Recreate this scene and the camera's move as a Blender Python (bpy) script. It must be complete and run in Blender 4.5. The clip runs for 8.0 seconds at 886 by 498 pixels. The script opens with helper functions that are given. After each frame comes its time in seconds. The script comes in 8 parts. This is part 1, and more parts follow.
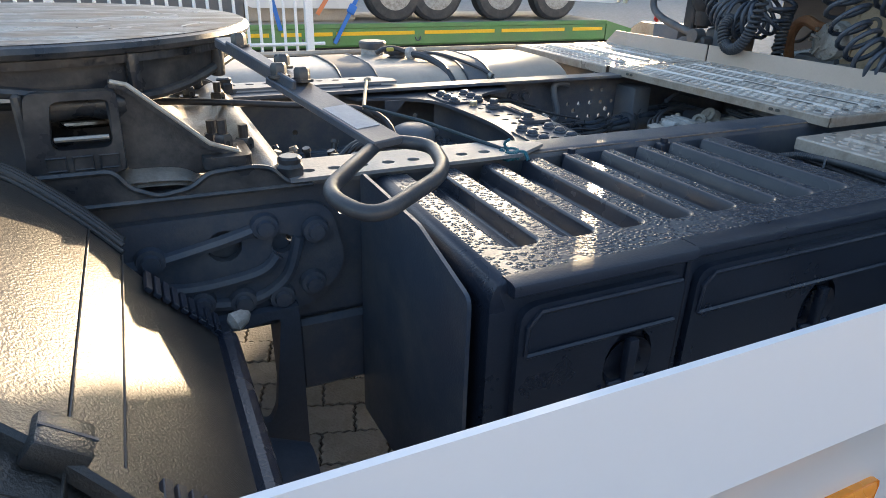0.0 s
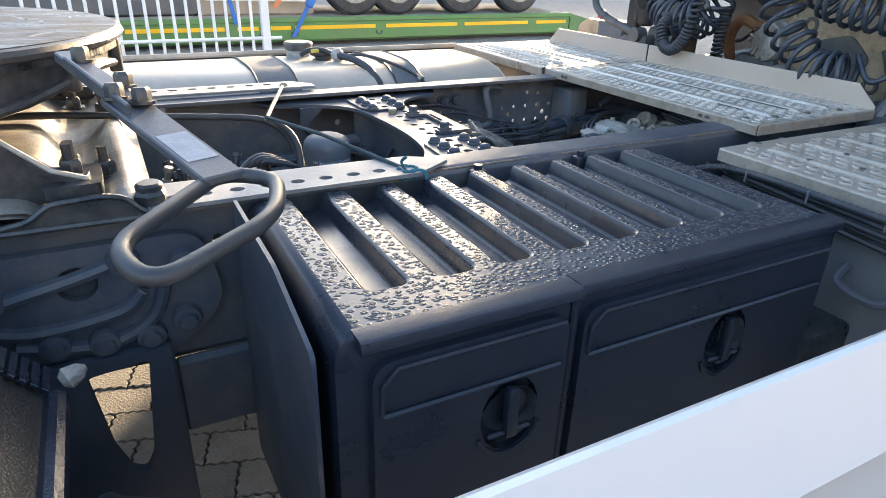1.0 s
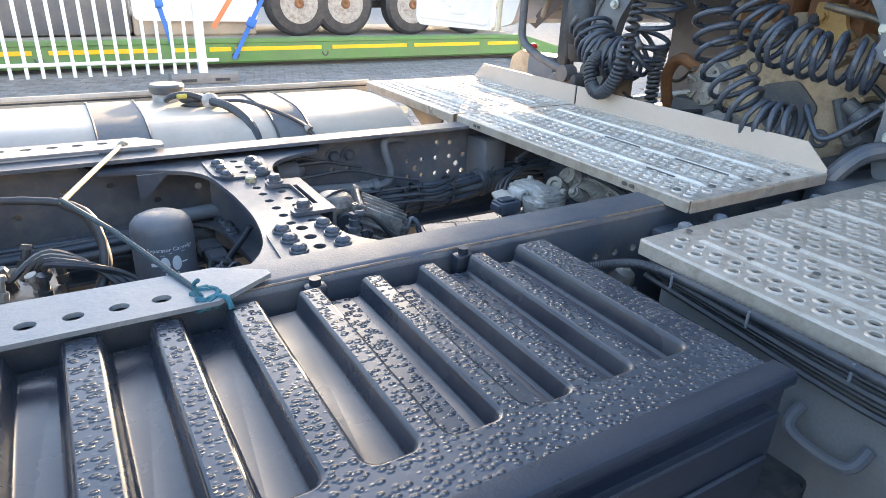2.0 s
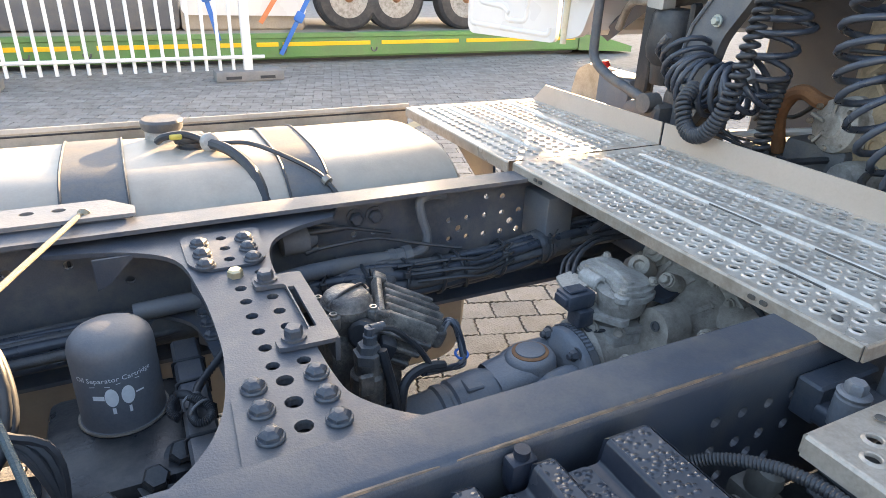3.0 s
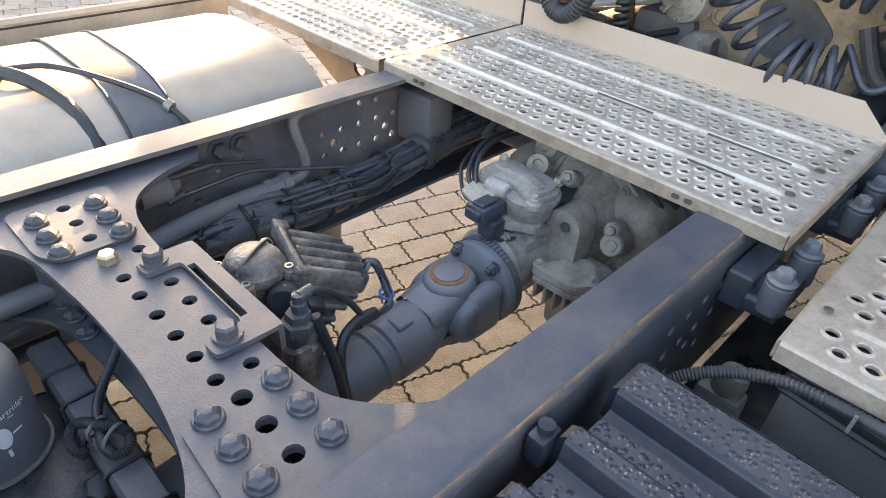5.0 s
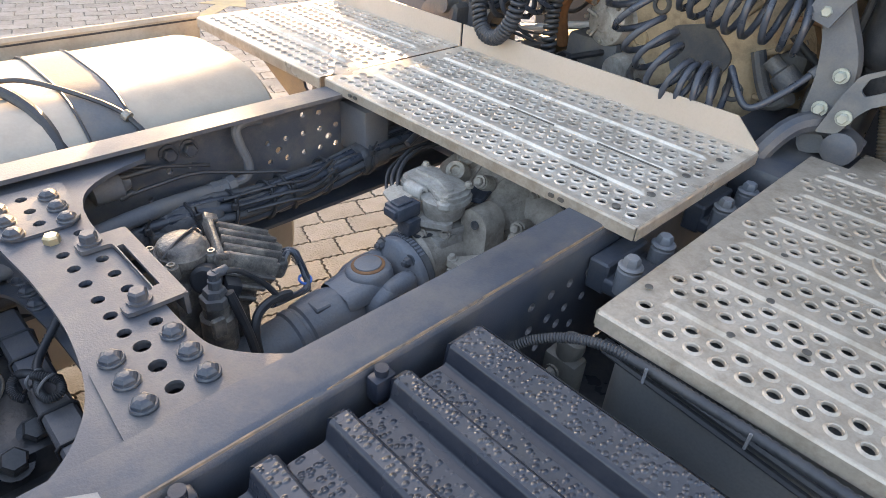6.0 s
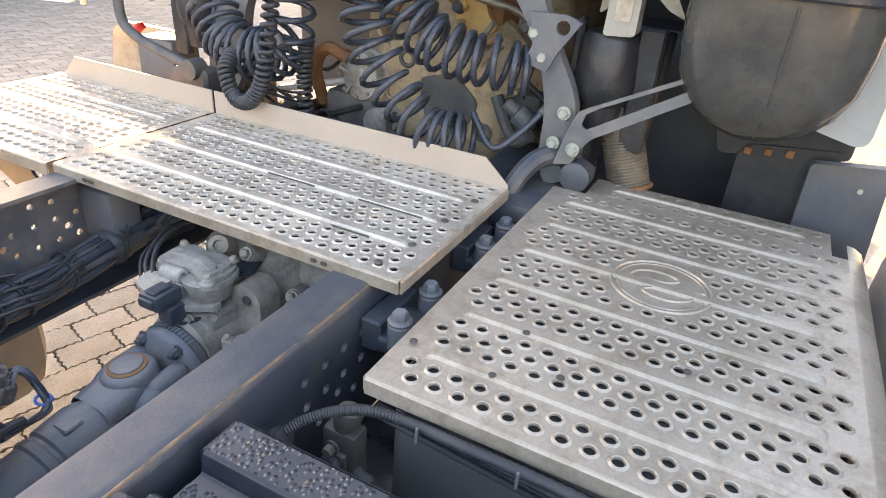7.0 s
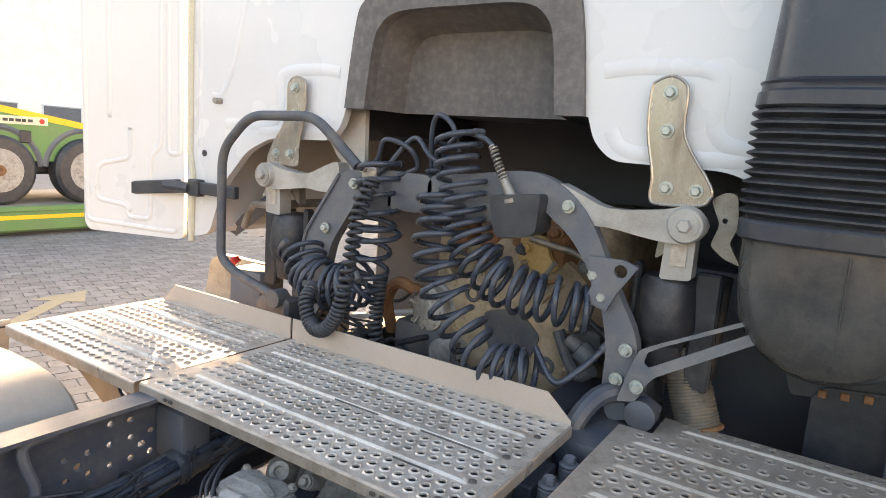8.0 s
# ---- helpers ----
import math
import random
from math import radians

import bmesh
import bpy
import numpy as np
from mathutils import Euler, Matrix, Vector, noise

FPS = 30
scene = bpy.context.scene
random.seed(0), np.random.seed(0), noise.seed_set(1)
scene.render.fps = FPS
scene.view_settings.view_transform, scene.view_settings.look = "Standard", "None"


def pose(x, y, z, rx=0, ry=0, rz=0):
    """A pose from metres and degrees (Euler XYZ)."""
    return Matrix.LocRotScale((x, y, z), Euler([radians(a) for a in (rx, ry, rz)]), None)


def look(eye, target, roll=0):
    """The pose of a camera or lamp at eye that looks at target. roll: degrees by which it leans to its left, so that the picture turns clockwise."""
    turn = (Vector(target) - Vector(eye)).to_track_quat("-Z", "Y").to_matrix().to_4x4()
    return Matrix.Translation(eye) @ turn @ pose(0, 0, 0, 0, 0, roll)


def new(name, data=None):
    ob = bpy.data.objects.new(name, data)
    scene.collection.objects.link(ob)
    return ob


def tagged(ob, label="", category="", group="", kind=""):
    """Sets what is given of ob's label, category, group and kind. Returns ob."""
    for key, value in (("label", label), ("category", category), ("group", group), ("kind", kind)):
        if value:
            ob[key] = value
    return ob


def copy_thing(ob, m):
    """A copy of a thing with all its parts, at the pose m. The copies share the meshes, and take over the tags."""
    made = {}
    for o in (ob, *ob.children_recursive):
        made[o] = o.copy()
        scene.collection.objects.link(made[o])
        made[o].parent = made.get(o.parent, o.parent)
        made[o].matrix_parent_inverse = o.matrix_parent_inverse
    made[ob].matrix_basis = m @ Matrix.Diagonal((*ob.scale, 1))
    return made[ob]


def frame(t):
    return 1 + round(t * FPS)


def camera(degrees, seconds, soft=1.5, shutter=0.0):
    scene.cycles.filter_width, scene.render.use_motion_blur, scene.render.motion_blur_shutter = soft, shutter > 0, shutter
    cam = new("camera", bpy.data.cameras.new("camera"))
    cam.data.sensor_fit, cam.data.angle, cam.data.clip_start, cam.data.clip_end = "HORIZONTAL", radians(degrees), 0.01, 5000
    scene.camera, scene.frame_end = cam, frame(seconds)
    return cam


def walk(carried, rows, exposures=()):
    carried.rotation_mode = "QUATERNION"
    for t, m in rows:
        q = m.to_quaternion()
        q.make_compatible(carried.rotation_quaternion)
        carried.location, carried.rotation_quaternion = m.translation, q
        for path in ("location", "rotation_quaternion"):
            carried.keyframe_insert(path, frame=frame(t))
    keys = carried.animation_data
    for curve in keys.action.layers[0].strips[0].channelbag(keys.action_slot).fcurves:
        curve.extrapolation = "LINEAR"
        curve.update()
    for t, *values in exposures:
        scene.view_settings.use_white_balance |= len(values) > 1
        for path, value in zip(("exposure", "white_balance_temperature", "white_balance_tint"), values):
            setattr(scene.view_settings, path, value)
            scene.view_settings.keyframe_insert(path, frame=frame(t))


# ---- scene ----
cam = camera(70.1, 8.0, soft=0.4)
PATH = [
    (0, (-1.61, -1.503, 1.335), (-0.822, 0.136, 0.504), 1.6),
    (0.5, (-1.576, -1.485, 1.384), (-0.729, 0.12, 0.543), 1.7),
    (1, (-1.425, -1.466, 1.358), (-0.569, 0.128, 0.507), 1.8),
    (1.5, (-1.21, -1.431, 1.358), (-0.318, 0.153, 0.523), 2.1),
    (2, (-1.071, -1.234, 1.397), (-0.109, 0.324, 0.593), 2.4),
    (2.2, (-1.024, -1.143, 1.409), (-0.055, 0.418, 0.62), 2.5),
    (3.3, (-0.832, -0.774, 1.458), (-0.046, 0.829, 0.557), 2.6),
    (3.5, (-0.834, -0.734, 1.464), (0.101, 0.687, 0.413), 3.3),
    (4, (-0.865, -0.614, 1.467), (0.329, 0.504, 0.315), 4.1),
    (4.2, (-0.884, -0.59, 1.457), (0.328, 0.51, 0.308), 4.2),
    (5.3, (-0.92, -0.664, 1.49), (0.275, 0.437, 0.324), 4.5),
    (5.5, (-0.923, -0.722, 1.504), (0.273, 0.387, 0.346), 4.5),
    (6, (-0.893, -0.857, 1.536), (0.307, 0.285, 0.415), 4.3),
    (6.5, (-0.832, -0.908, 1.54), (0.531, 0.069, 0.451), 4.4),
    (7, (-0.801, -0.908, 1.555), (0.787, -0.163, 0.596), 4.7),
    (7.5, (-0.826, -0.921, 1.577), (0.812, 0.032, 0.94), 4.6),
    (8, (-0.836, -0.921, 1.588), (0.829, 0.142, 1.273), 4.1),
]
walk(cam, [(t, look(eye, target, roll)) for t, eye, target, roll in PATH],
     exposures=((0.0, 2.03, 5950, 10), (0.5, 2.43, 6050, 10), (1.0, 2.53, 6100, 11), (2.2, 3.11, 6350, 13), (3.5, 2.77, 7000, 15), (4.1, 2.97, 7180, 16), (5.5, 3.23, 7650, 19), (6.2, 3.13, 7650, 19), (7.0, 3.34, 8000, 21), (7.5, 3.24, 7900, 21), (8.0, 2.76, 7700, 20)))


# ---- world, sun, exposure ----
world = bpy.data.worlds.new("sky")
scene.world = world
world.use_nodes = True
SUN_AZ, SUN_EL = radians(50.1), radians(11.4)
sky = world.node_tree.nodes.new("ShaderNodeTexSky")
sky.sky_type, sky.sun_disc = "NISHITA", False
sky.sun_elevation, sky.sun_rotation = SUN_EL, radians(90.0) - SUN_AZ
sky.dust_density = 3.0
backg = world.node_tree.nodes["Background"]
backg.inputs["Strength"].default_value = 0.15
world.node_tree.links.new(sky.outputs[0], backg.inputs["Color"])
sun = new("sun", bpy.data.lights.new("sun", "SUN"))
sun.data.energy, sun.data.angle, sun.data.color = 4.3, radians(0.6), (1.0, 0.71, 0.4)
sun_dir = Vector((math.cos(SUN_AZ) * math.cos(SUN_EL), math.sin(SUN_AZ) * math.cos(SUN_EL), math.sin(SUN_EL)))
sun.matrix_world = look(sun_dir * 30, (0, 0, 0))


# ---- materials ----
def surface(name, a, b, rough=0.5, metal=0.0, scale=6.0, fine=120.0, bump=0.15, dirt=None, dirt_amount=0.0,
            dirt_scale=3.0, rough_var=0.12, per_object=0.0, coat=0.0, stretch=(1, 1, 1), pits=False, speck=0.35):
    """Two tones mixed by broad noise, fine grain in colour, gloss and relief, and patches of dirt."""
    m = bpy.data.materials.new(name)
    m.use_nodes = True
    nt = m.node_tree
    n, ln = nt.nodes, nt.links
    p = n["Principled BSDF"]
    tc = n.new("ShaderNodeTexCoord")
    mp = n.new("ShaderNodeMapping")
    mp.inputs["Scale"].default_value = stretch
    ln.new(tc.outputs["Object"], mp.inputs["Vector"])

    def noise_tex(s, d=4, r=0.6):
        t = n.new("ShaderNodeTexNoise")
        t.inputs["Scale"].default_value, t.inputs["Detail"].default_value, t.inputs["Roughness"].default_value = s, d, r
        ln.new(mp.outputs[0], t.inputs["Vector"])
        return t

    def mix(x, y, f):
        k = n.new("ShaderNodeMix")
        k.data_type = "RGBA"
        for sock, v in ((k.inputs[6], x), (k.inputs[7], y), (k.inputs[0], f)):
            if isinstance(v, tuple):
                sock.default_value = (*v, 1)
            elif isinstance(v, float):
                sock.default_value = v
            else:
                ln.new(v, sock)
        return k.outputs[2]

    def ramp(src, lo, hi):
        r = n.new("ShaderNodeMapRange")
        r.inputs[1].default_value, r.inputs[2].default_value = lo, hi
        ln.new(src, r.inputs[0])
        return r.outputs[0]

    broad, grain = noise_tex(scale), noise_tex(fine, 2)
    col = mix(a, b, ramp(broad.outputs["Fac"], 0.35, 0.65))
    dark = tuple(0.72 * v for v in a)
    g = n.new("ShaderNodeMath")
    g.operation = "MULTIPLY"
    g.inputs[1].default_value = speck
    ln.new(ramp(grain.outputs["Fac"], 0.4, 0.75), g.inputs[0])
    col = mix(col, dark, g.outputs[0])
    if dirt:
        d = noise_tex(dirt_scale, 6, 0.7)
        k = n.new("ShaderNodeMath")
        k.operation = "MULTIPLY"
        k.inputs[1].default_value = dirt_amount
        ln.new(ramp(d.outputs["Fac"], 0.45, 0.68), k.inputs[0])
        col = mix(col, dirt, k.outputs[0])
    if per_object:
        oi = n.new("ShaderNodeObjectInfo")
        hv = n.new("ShaderNodeHueSaturation")
        ln.new(col, hv.inputs["Color"])
        rr = n.new("ShaderNodeMapRange")
        rr.inputs[3].default_value, rr.inputs[4].default_value = 1 - per_object, 1 + per_object
        geo = n.new("ShaderNodeNewGeometry")
        ad = n.new("ShaderNodeMath")
        ad.operation = "ADD"
        ln.new(oi.outputs["Random"], ad.inputs[0])
        ln.new(geo.outputs["Random Per Island"], ad.inputs[1])
        fr = n.new("ShaderNodeMath")
        fr.operation = "FRACT"
        ln.new(ad.outputs[0], fr.inputs[0])
        ln.new(fr.outputs[0], rr.inputs[0])
        ln.new(rr.outputs[0], hv.inputs["Value"])
        col = hv.outputs[0]
    ln.new(col, p.inputs["Base Color"])
    rm = n.new("ShaderNodeMapRange")
    rm.inputs[1].default_value, rm.inputs[2].default_value = 0.3, 0.7
    rm.inputs[3].default_value, rm.inputs[4].default_value = max(0.03, rough - rough_var), min(1, rough + rough_var)
    ln.new(broad.outputs["Fac"], rm.inputs[0])
    ln.new(rm.outputs[0], p.inputs["Roughness"])
    p.inputs["Metallic"].default_value = metal
    p.inputs["Coat Weight"].default_value = coat
    if bump:
        bp = n.new("ShaderNodeBump")
        bp.inputs["Strength"].default_value, bp.inputs["Distance"].default_value = bump, 0.004
        if pits:
            v = n.new("ShaderNodeTexVoronoi")
            v.inputs["Scale"].default_value = fine
            ln.new(mp.outputs[0], v.inputs["Vector"])
            dome = n.new("ShaderNodeMapRange")
            dome.interpolation_type = "SMOOTHERSTEP"
            dome.inputs[1].default_value, dome.inputs[2].default_value = 0.1, 0.58
            dome.inputs[3].default_value, dome.inputs[4].default_value = 1.0, 0.0
            ln.new(v.outputs["Distance"], dome.inputs[0])
            ln.new(dome.outputs[0], bp.inputs["Height"])
        else:
            ln.new(grain.outputs["Fac"], bp.inputs["Height"])
        ln.new(bp.outputs[0], p.inputs["Normal"])
    return m


M_FRAME = surface("frame_paint", (0.05, 0.06, 0.08), (0.068, 0.078, 0.098), 0.42, 0, 4, 300, 0.13, (0.19, 0.165, 0.135), 0.42, 7)
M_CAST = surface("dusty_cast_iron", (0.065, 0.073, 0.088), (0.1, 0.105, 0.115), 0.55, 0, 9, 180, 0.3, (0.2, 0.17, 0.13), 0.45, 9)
M_GREASE = surface("greasy_black_steel", (0.024, 0.027, 0.032), (0.038, 0.041, 0.046), 0.33, 0, 12, 150, 0.14, (0.15, 0.138, 0.12), 0.45, 12)
# Worn casting as a sunlit copy: M_CAST with a lighter, warmer colour.
M_CASTSUN = surface("sunlit_worn_casting", (0.1, 0.095, 0.085), (0.16, 0.15, 0.13), 0.5, 0.1, 10, 160, 0.15, (0.05, 0.045, 0.04), 0.5, 9)
M_ALUPALE = surface("pale_cast_aluminium", (0.36, 0.338, 0.308), (0.46, 0.434, 0.4), 0.62, 0.05, 14, 160, 0.4, (0.15, 0.13, 0.105), 0.75, 18)
M_RUBBER = surface("black_rubber", (0.024, 0.027, 0.034), (0.038, 0.041, 0.048), 0.48, 0, 20, 300, 0.08, (0.14, 0.13, 0.115), 0.25, 8)
M_HOSE = surface("blue_black_hose", (0.038, 0.046, 0.063), (0.058, 0.067, 0.085), 0.33, 0, 15, 300, 0.05)
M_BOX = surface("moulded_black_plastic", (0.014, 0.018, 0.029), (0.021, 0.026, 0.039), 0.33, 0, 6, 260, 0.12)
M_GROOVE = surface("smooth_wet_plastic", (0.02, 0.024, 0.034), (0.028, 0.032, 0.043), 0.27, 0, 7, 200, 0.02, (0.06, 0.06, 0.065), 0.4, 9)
# Lid ridges are lighter than sides and grooves: sky reflection lifted into their colour.
M_BOXTOP = surface("pebbled_wet_skylit_plastic", (0.035, 0.041, 0.054), (0.052, 0.058, 0.073), 0.25, 0, 9, 122, 0.62, (0.08, 0.082, 0.088), 0.4, 14, stretch=(0.8, 1.1, 1), pits=True, rough_var=0.08)
M_ALU = surface("worn_aluminium", (0.56, 0.51, 0.45), (0.66, 0.61, 0.54), 0.33, 0.4, 5, 160, 0.14, (0.22, 0.175, 0.13), 0.6, 18, speck=0.4)
M_ALU_DUSTY = surface("dusty_aluminium", (0.4, 0.345, 0.285), (0.49, 0.425, 0.36), 0.36, 0.3, 4, 160, 0.14, (0.2, 0.155, 0.105), 0.6, 16, speck=0.4)
M_TANK = surface("brushed_tank_aluminium", (0.4, 0.36, 0.305), (0.5, 0.445, 0.375), 0.5, 0.2, 3.5, 180, 0.05, (0.27, 0.24, 0.2), 0.6, 2.6, speck=0.15)
M_WHITE = surface("white_paint", (0.67, 0.672, 0.67), (0.71, 0.712, 0.705), 0.3, 0, 1.5, 60, 0.0, (0.62, 0.58, 0.5), 0.12, 2.5, coat=0.3, speck=0.03)
M_SKIRT = surface("white_skirt_paint", (0.63, 0.64, 0.66), (0.64, 0.65, 0.67), 0.3, 0, 1.2, 60, 0.0, coat=0.3, rough_var=0.03, speck=0.03)
M_GREYPL = surface("grey_plastic", (0.1, 0.11, 0.13), (0.13, 0.14, 0.16), 0.6, 0, 4, 200, 0.1, (0.22, 0.2, 0.17), 0.4, 5)
M_FOAM = surface("speckled_foam", (0.12, 0.11, 0.105), (0.17, 0.155, 0.145), 0.85, 0, 5, 160, 0.5, (0.3, 0.28, 0.25), 0.35, 40)
M_STEEL = surface("dirty_zinc_steel", (0.3, 0.275, 0.24), (0.4, 0.37, 0.32), 0.45, 0.55, 12, 200, 0.25, (0.13, 0.105, 0.08), 0.7, 11)
M_ENGINE = surface("tan_engine_paint", (0.37, 0.27, 0.165), (0.46, 0.35, 0.23), 0.6, 0, 9, 120, 0.35, (0.1, 0.07, 0.045), 0.75, 10)
M_PROP = surface("dusty_shaft_paint", (0.14, 0.158, 0.188), (0.18, 0.196, 0.222), 0.45, 0, 7, 200, 0.2, (0.25, 0.21, 0.17), 0.45, 9)
# Kick plate tan: the warm ground's reflection put into a dusty sheet's colour.
M_KICK = surface("ground_tinted_dusty_sheet", (0.48, 0.395, 0.325), (0.55, 0.455, 0.38), 0.55, 0.05, 3, 160, 0.05, (0.36, 0.29, 0.21), 0.3, 12, speck=0.15)
M_ALUCAST = surface("dusty_cast_aluminium", (0.37, 0.328, 0.28), (0.49, 0.44, 0.378), 0.62, 0.05, 13, 150, 0.5, (0.12, 0.105, 0.085), 0.65, 16)
M_PAVER = surface("concrete_paver", (0.215, 0.205, 0.192), (0.275, 0.264, 0.248), 0.9, 0, 5, 110, 0.9, (0.13, 0.112, 0.092), 0.6, 9, per_object=0.14)
M_JOINT = surface("dark_joint_sand", (0.07, 0.058, 0.045), (0.1, 0.085, 0.065), 0.95, 0, 12, 200, 0.6)
M_GREEN = surface("green_trailer_paint", (0.1, 0.24, 0.07), (0.13, 0.28, 0.09), 0.5, 0, 2, 40, 0.05, (0.17, 0.15, 0.12), 0.4, 1.5)
M_YELLOW = surface("yellow_reflective", (0.85, 0.5, 0.01), (0.9, 0.55, 0.02), 0.4, 0, 2, 40, 0.0)
M_BLUE = surface("blue_strap", (0.04, 0.15, 0.5), (0.05, 0.18, 0.55), 0.7, 0, 6, 90, 0.1)
M_FENCE = surface("white_fence_paint", (0.75, 0.75, 0.75), (0.8, 0.8, 0.8), 0.4, 0, 3, 60, 0.0)
M_CONC = surface("grey_concrete", (0.2, 0.195, 0.19), (0.27, 0.26, 0.25), 0.9, 0, 4, 90, 0.5)
M_DECK = surface("timber_deck", (0.33, 0.29, 0.24), (0.42, 0.37, 0.3), 0.8, 0, 2, 40, 0.2)


# ---- mesh building ----
class Shape:
    """Vertices and faces gathered from simple solids."""

    def __init__(self):
        self.v, self.f = [], []

    def add(self, verts, faces, m=None):
        k = len(self.v)
        self.v += [tuple(m @ Vector(p)) if m else tuple(p) for p in verts]
        self.f += [tuple(i + k for i in q) for q in faces]
        return self

    def bm(self, b, m=None):
        b.verts.index_update()
        self.add([v.co[:] for v in b.verts], [[v.index for v in q.verts] for q in b.faces], m)
        b.free()
        return self

    def box(self, lo, hi, bevel=0.0, seg=1, m=None):
        b = bmesh.new()
        bmesh.ops.create_cube(b, size=1)
        for v in b.verts:
            v.co = [lo[i] + (v.co[i] + 0.5) * (hi[i] - lo[i]) for i in range(3)]
        if bevel:
            bmesh.ops.bevel(b, geom=b.edges[:], offset=bevel, segments=seg, profile=0.5, affect="EDGES")
        return self.bm(b, m)

    def lathe(self, prof, p0, axis, seg=20, caps=True):
        """prof: (distance along the axis, radius) rows."""
        q = Vector(axis).to_track_quat("Z", "Y").to_matrix()
        verts, faces = [], []
        for d, r in prof:
            for i in range(seg):
                a = 2 * math.pi * i / seg
                verts.append(Vector(p0) + q @ Vector((r * math.cos(a), r * math.sin(a), d)))
        for j in range(len(prof) - 1):
            for i in range(seg):
                k = (i + 1) % seg
                faces.append((j * seg + i, j * seg + k, (j + 1) * seg + k, (j + 1) * seg + i))
        if caps:
            faces += [tuple(reversed(range(seg))), tuple((len(prof) - 1) * seg + i for i in range(seg))]
        return self.add(verts, faces)

    def cyl(self, p0, p1, r, r2=None, seg=16, chamfer=0.0):
        d = Vector(p1) - Vector(p0)
        r2 = r if r2 is None else r2
        L = d.length
        c = min(chamfer, L / 3)
        prof = [(0, r - c), (c, r), (L - c, r2), (L, r2 - c)] if c else [(0, r), (L, r2)]
        return self.lathe(prof, p0, d, seg)

    def hexnut(self, p, axis, r, h, washer=0.0):
        if washer:
            self.cyl(p, Vector(p) + Vector(axis).normalized() * 0.004, washer, seg=14)
        top = Vector(axis).normalized()
        return self.lathe([(0, r), (h * 0.75, r), (h, r * 0.8)], Vector(p) + top * (0.004 if washer else 0), axis, 6)

    def tube(self, pts, r, seg=8, closed=False, caps=True):
        """A round bar along pts; r may be a number or one for each point."""
        P = [Vector(p) for p in pts]
        n = len(P)
        rs = r if isinstance(r, (list, tuple)) else [r] * n
        tang = []
        for i in range(n):
            a, b = (P[i - 1], P[(i + 1) % n]) if closed else (P[max(i - 1, 0)], P[min(i + 1, n - 1)])
            tang.append((b - a).normalized())
        ref = Vector((0, 0, 1)) if abs(tang[0].z) < 0.9 else Vector((1, 0, 0))
        side = tang[0].cross(ref).normalized()
        verts, faces = [], []
        for i in range(n):
            side = (side - tang[i] * side.dot(tang[i])).normalized()
            up = tang[i].cross(side)
            for k in range(seg):
                a = 2 * math.pi * k / seg
                verts.append(P[i] + rs[i] * (math.cos(a) * side + math.sin(a) * up))
        for i in range(n if closed else n - 1):
            j = (i + 1) % n
            for k in range(seg):
                l = (k + 1) % seg
                faces.append((i * seg + k, i * seg + l, j * seg + l, j * seg + k))
        if caps and not closed:
            faces += [tuple(reversed(range(seg))), tuple((n - 1) * seg + k for k in range(seg))]
        return self.add(verts, faces)

    def prism(self, outline, depth, holes=(), bevel=0.0, m=None):
        """A plate: outline and round or polygonal holes in the xy plane, from z = 0 down to -depth."""
        b = bmesh.new()
        edges = []
        for loop in (outline, *holes):
            vs = [b.verts.new((p[0], p[1], 0)) for p in loop]
            edges += [b.edges.new((vs[i], vs[(i + 1) % len(vs)])) for i in range(len(vs))]
        bmesh.ops.triangle_fill(b, use_beauty=True, use_dissolve=False, edges=edges)
        bmesh.ops.recalc_face_normals(b, faces=b.faces[:])
        if b.faces and sum(q.normal.z for q in b.faces) < 0:
            bmesh.ops.reverse_faces(b, faces=b.faces[:])
        rim = [e for e in b.edges if len(e.link_faces) == 1]
        top = b.faces[:]
        low = {v: b.verts.new((v.co.x, v.co.y, -depth)) for v in b.verts[:]}
        for e in rim:
            v0, v1 = e.link_loops[0].vert, e.link_loops[0].link_loop_next.vert
            b.faces.new((v1, v0, low[v0], low[v1]))
        for q in top:
            b.faces.new([low[v] for v in reversed(q.verts)])
        return self.bm(b, m)


def ring(cx, cy, r, n=10, ry=None):
    return [(cx + r * math.cos(2 * math.pi * i / n), cy + (ry or r) * math.sin(2 * math.pi * i / n)) for i in range(n)]


def rounded(pts, r, n=4):
    """The polygon pts with its corners rounded."""
    out = []
    k = len(pts)
    for i in range(k):
        a, b, c = (Vector(pts[j % k]) for j in (i - 1, i, i + 1))
        u, w = (a - b), (c - b)
        d = min(r, u.length * 0.45, w.length * 0.45)
        p, q = b + u.normalized() * d, b + w.normalized() * d
        for s in range(n + 1):
            t = s / n
            out.append(tuple((1 - t) ** 2 * p + 2 * t * (1 - t) * b + t * t * q))
    return out


def smooth_path(pts, n=6, closed=False):
    """Catmull-Rom through pts."""
    P = [Vector(p) for p in pts]
    k = len(P)
    out = []
    for i in range(k if closed else k - 1):
        if closed:
            a, b, c, d = P[i - 1], P[i], P[(i + 1) % k], P[(i + 2) % k]
        else:
            a, b, c, d = P[max(i - 1, 0)], P[i], P[i + 1], P[min(i + 2, k - 1)]
        for s in range(n):
            t = s / n
            out.append(0.5 * (2 * b + (c - a) * t + (2 * a - 5 * b + 4 * c - d) * t * t + (3 * b - a - 3 * c + d) * t ** 3))
    if not closed:
        out.append(P[-1])
    return out


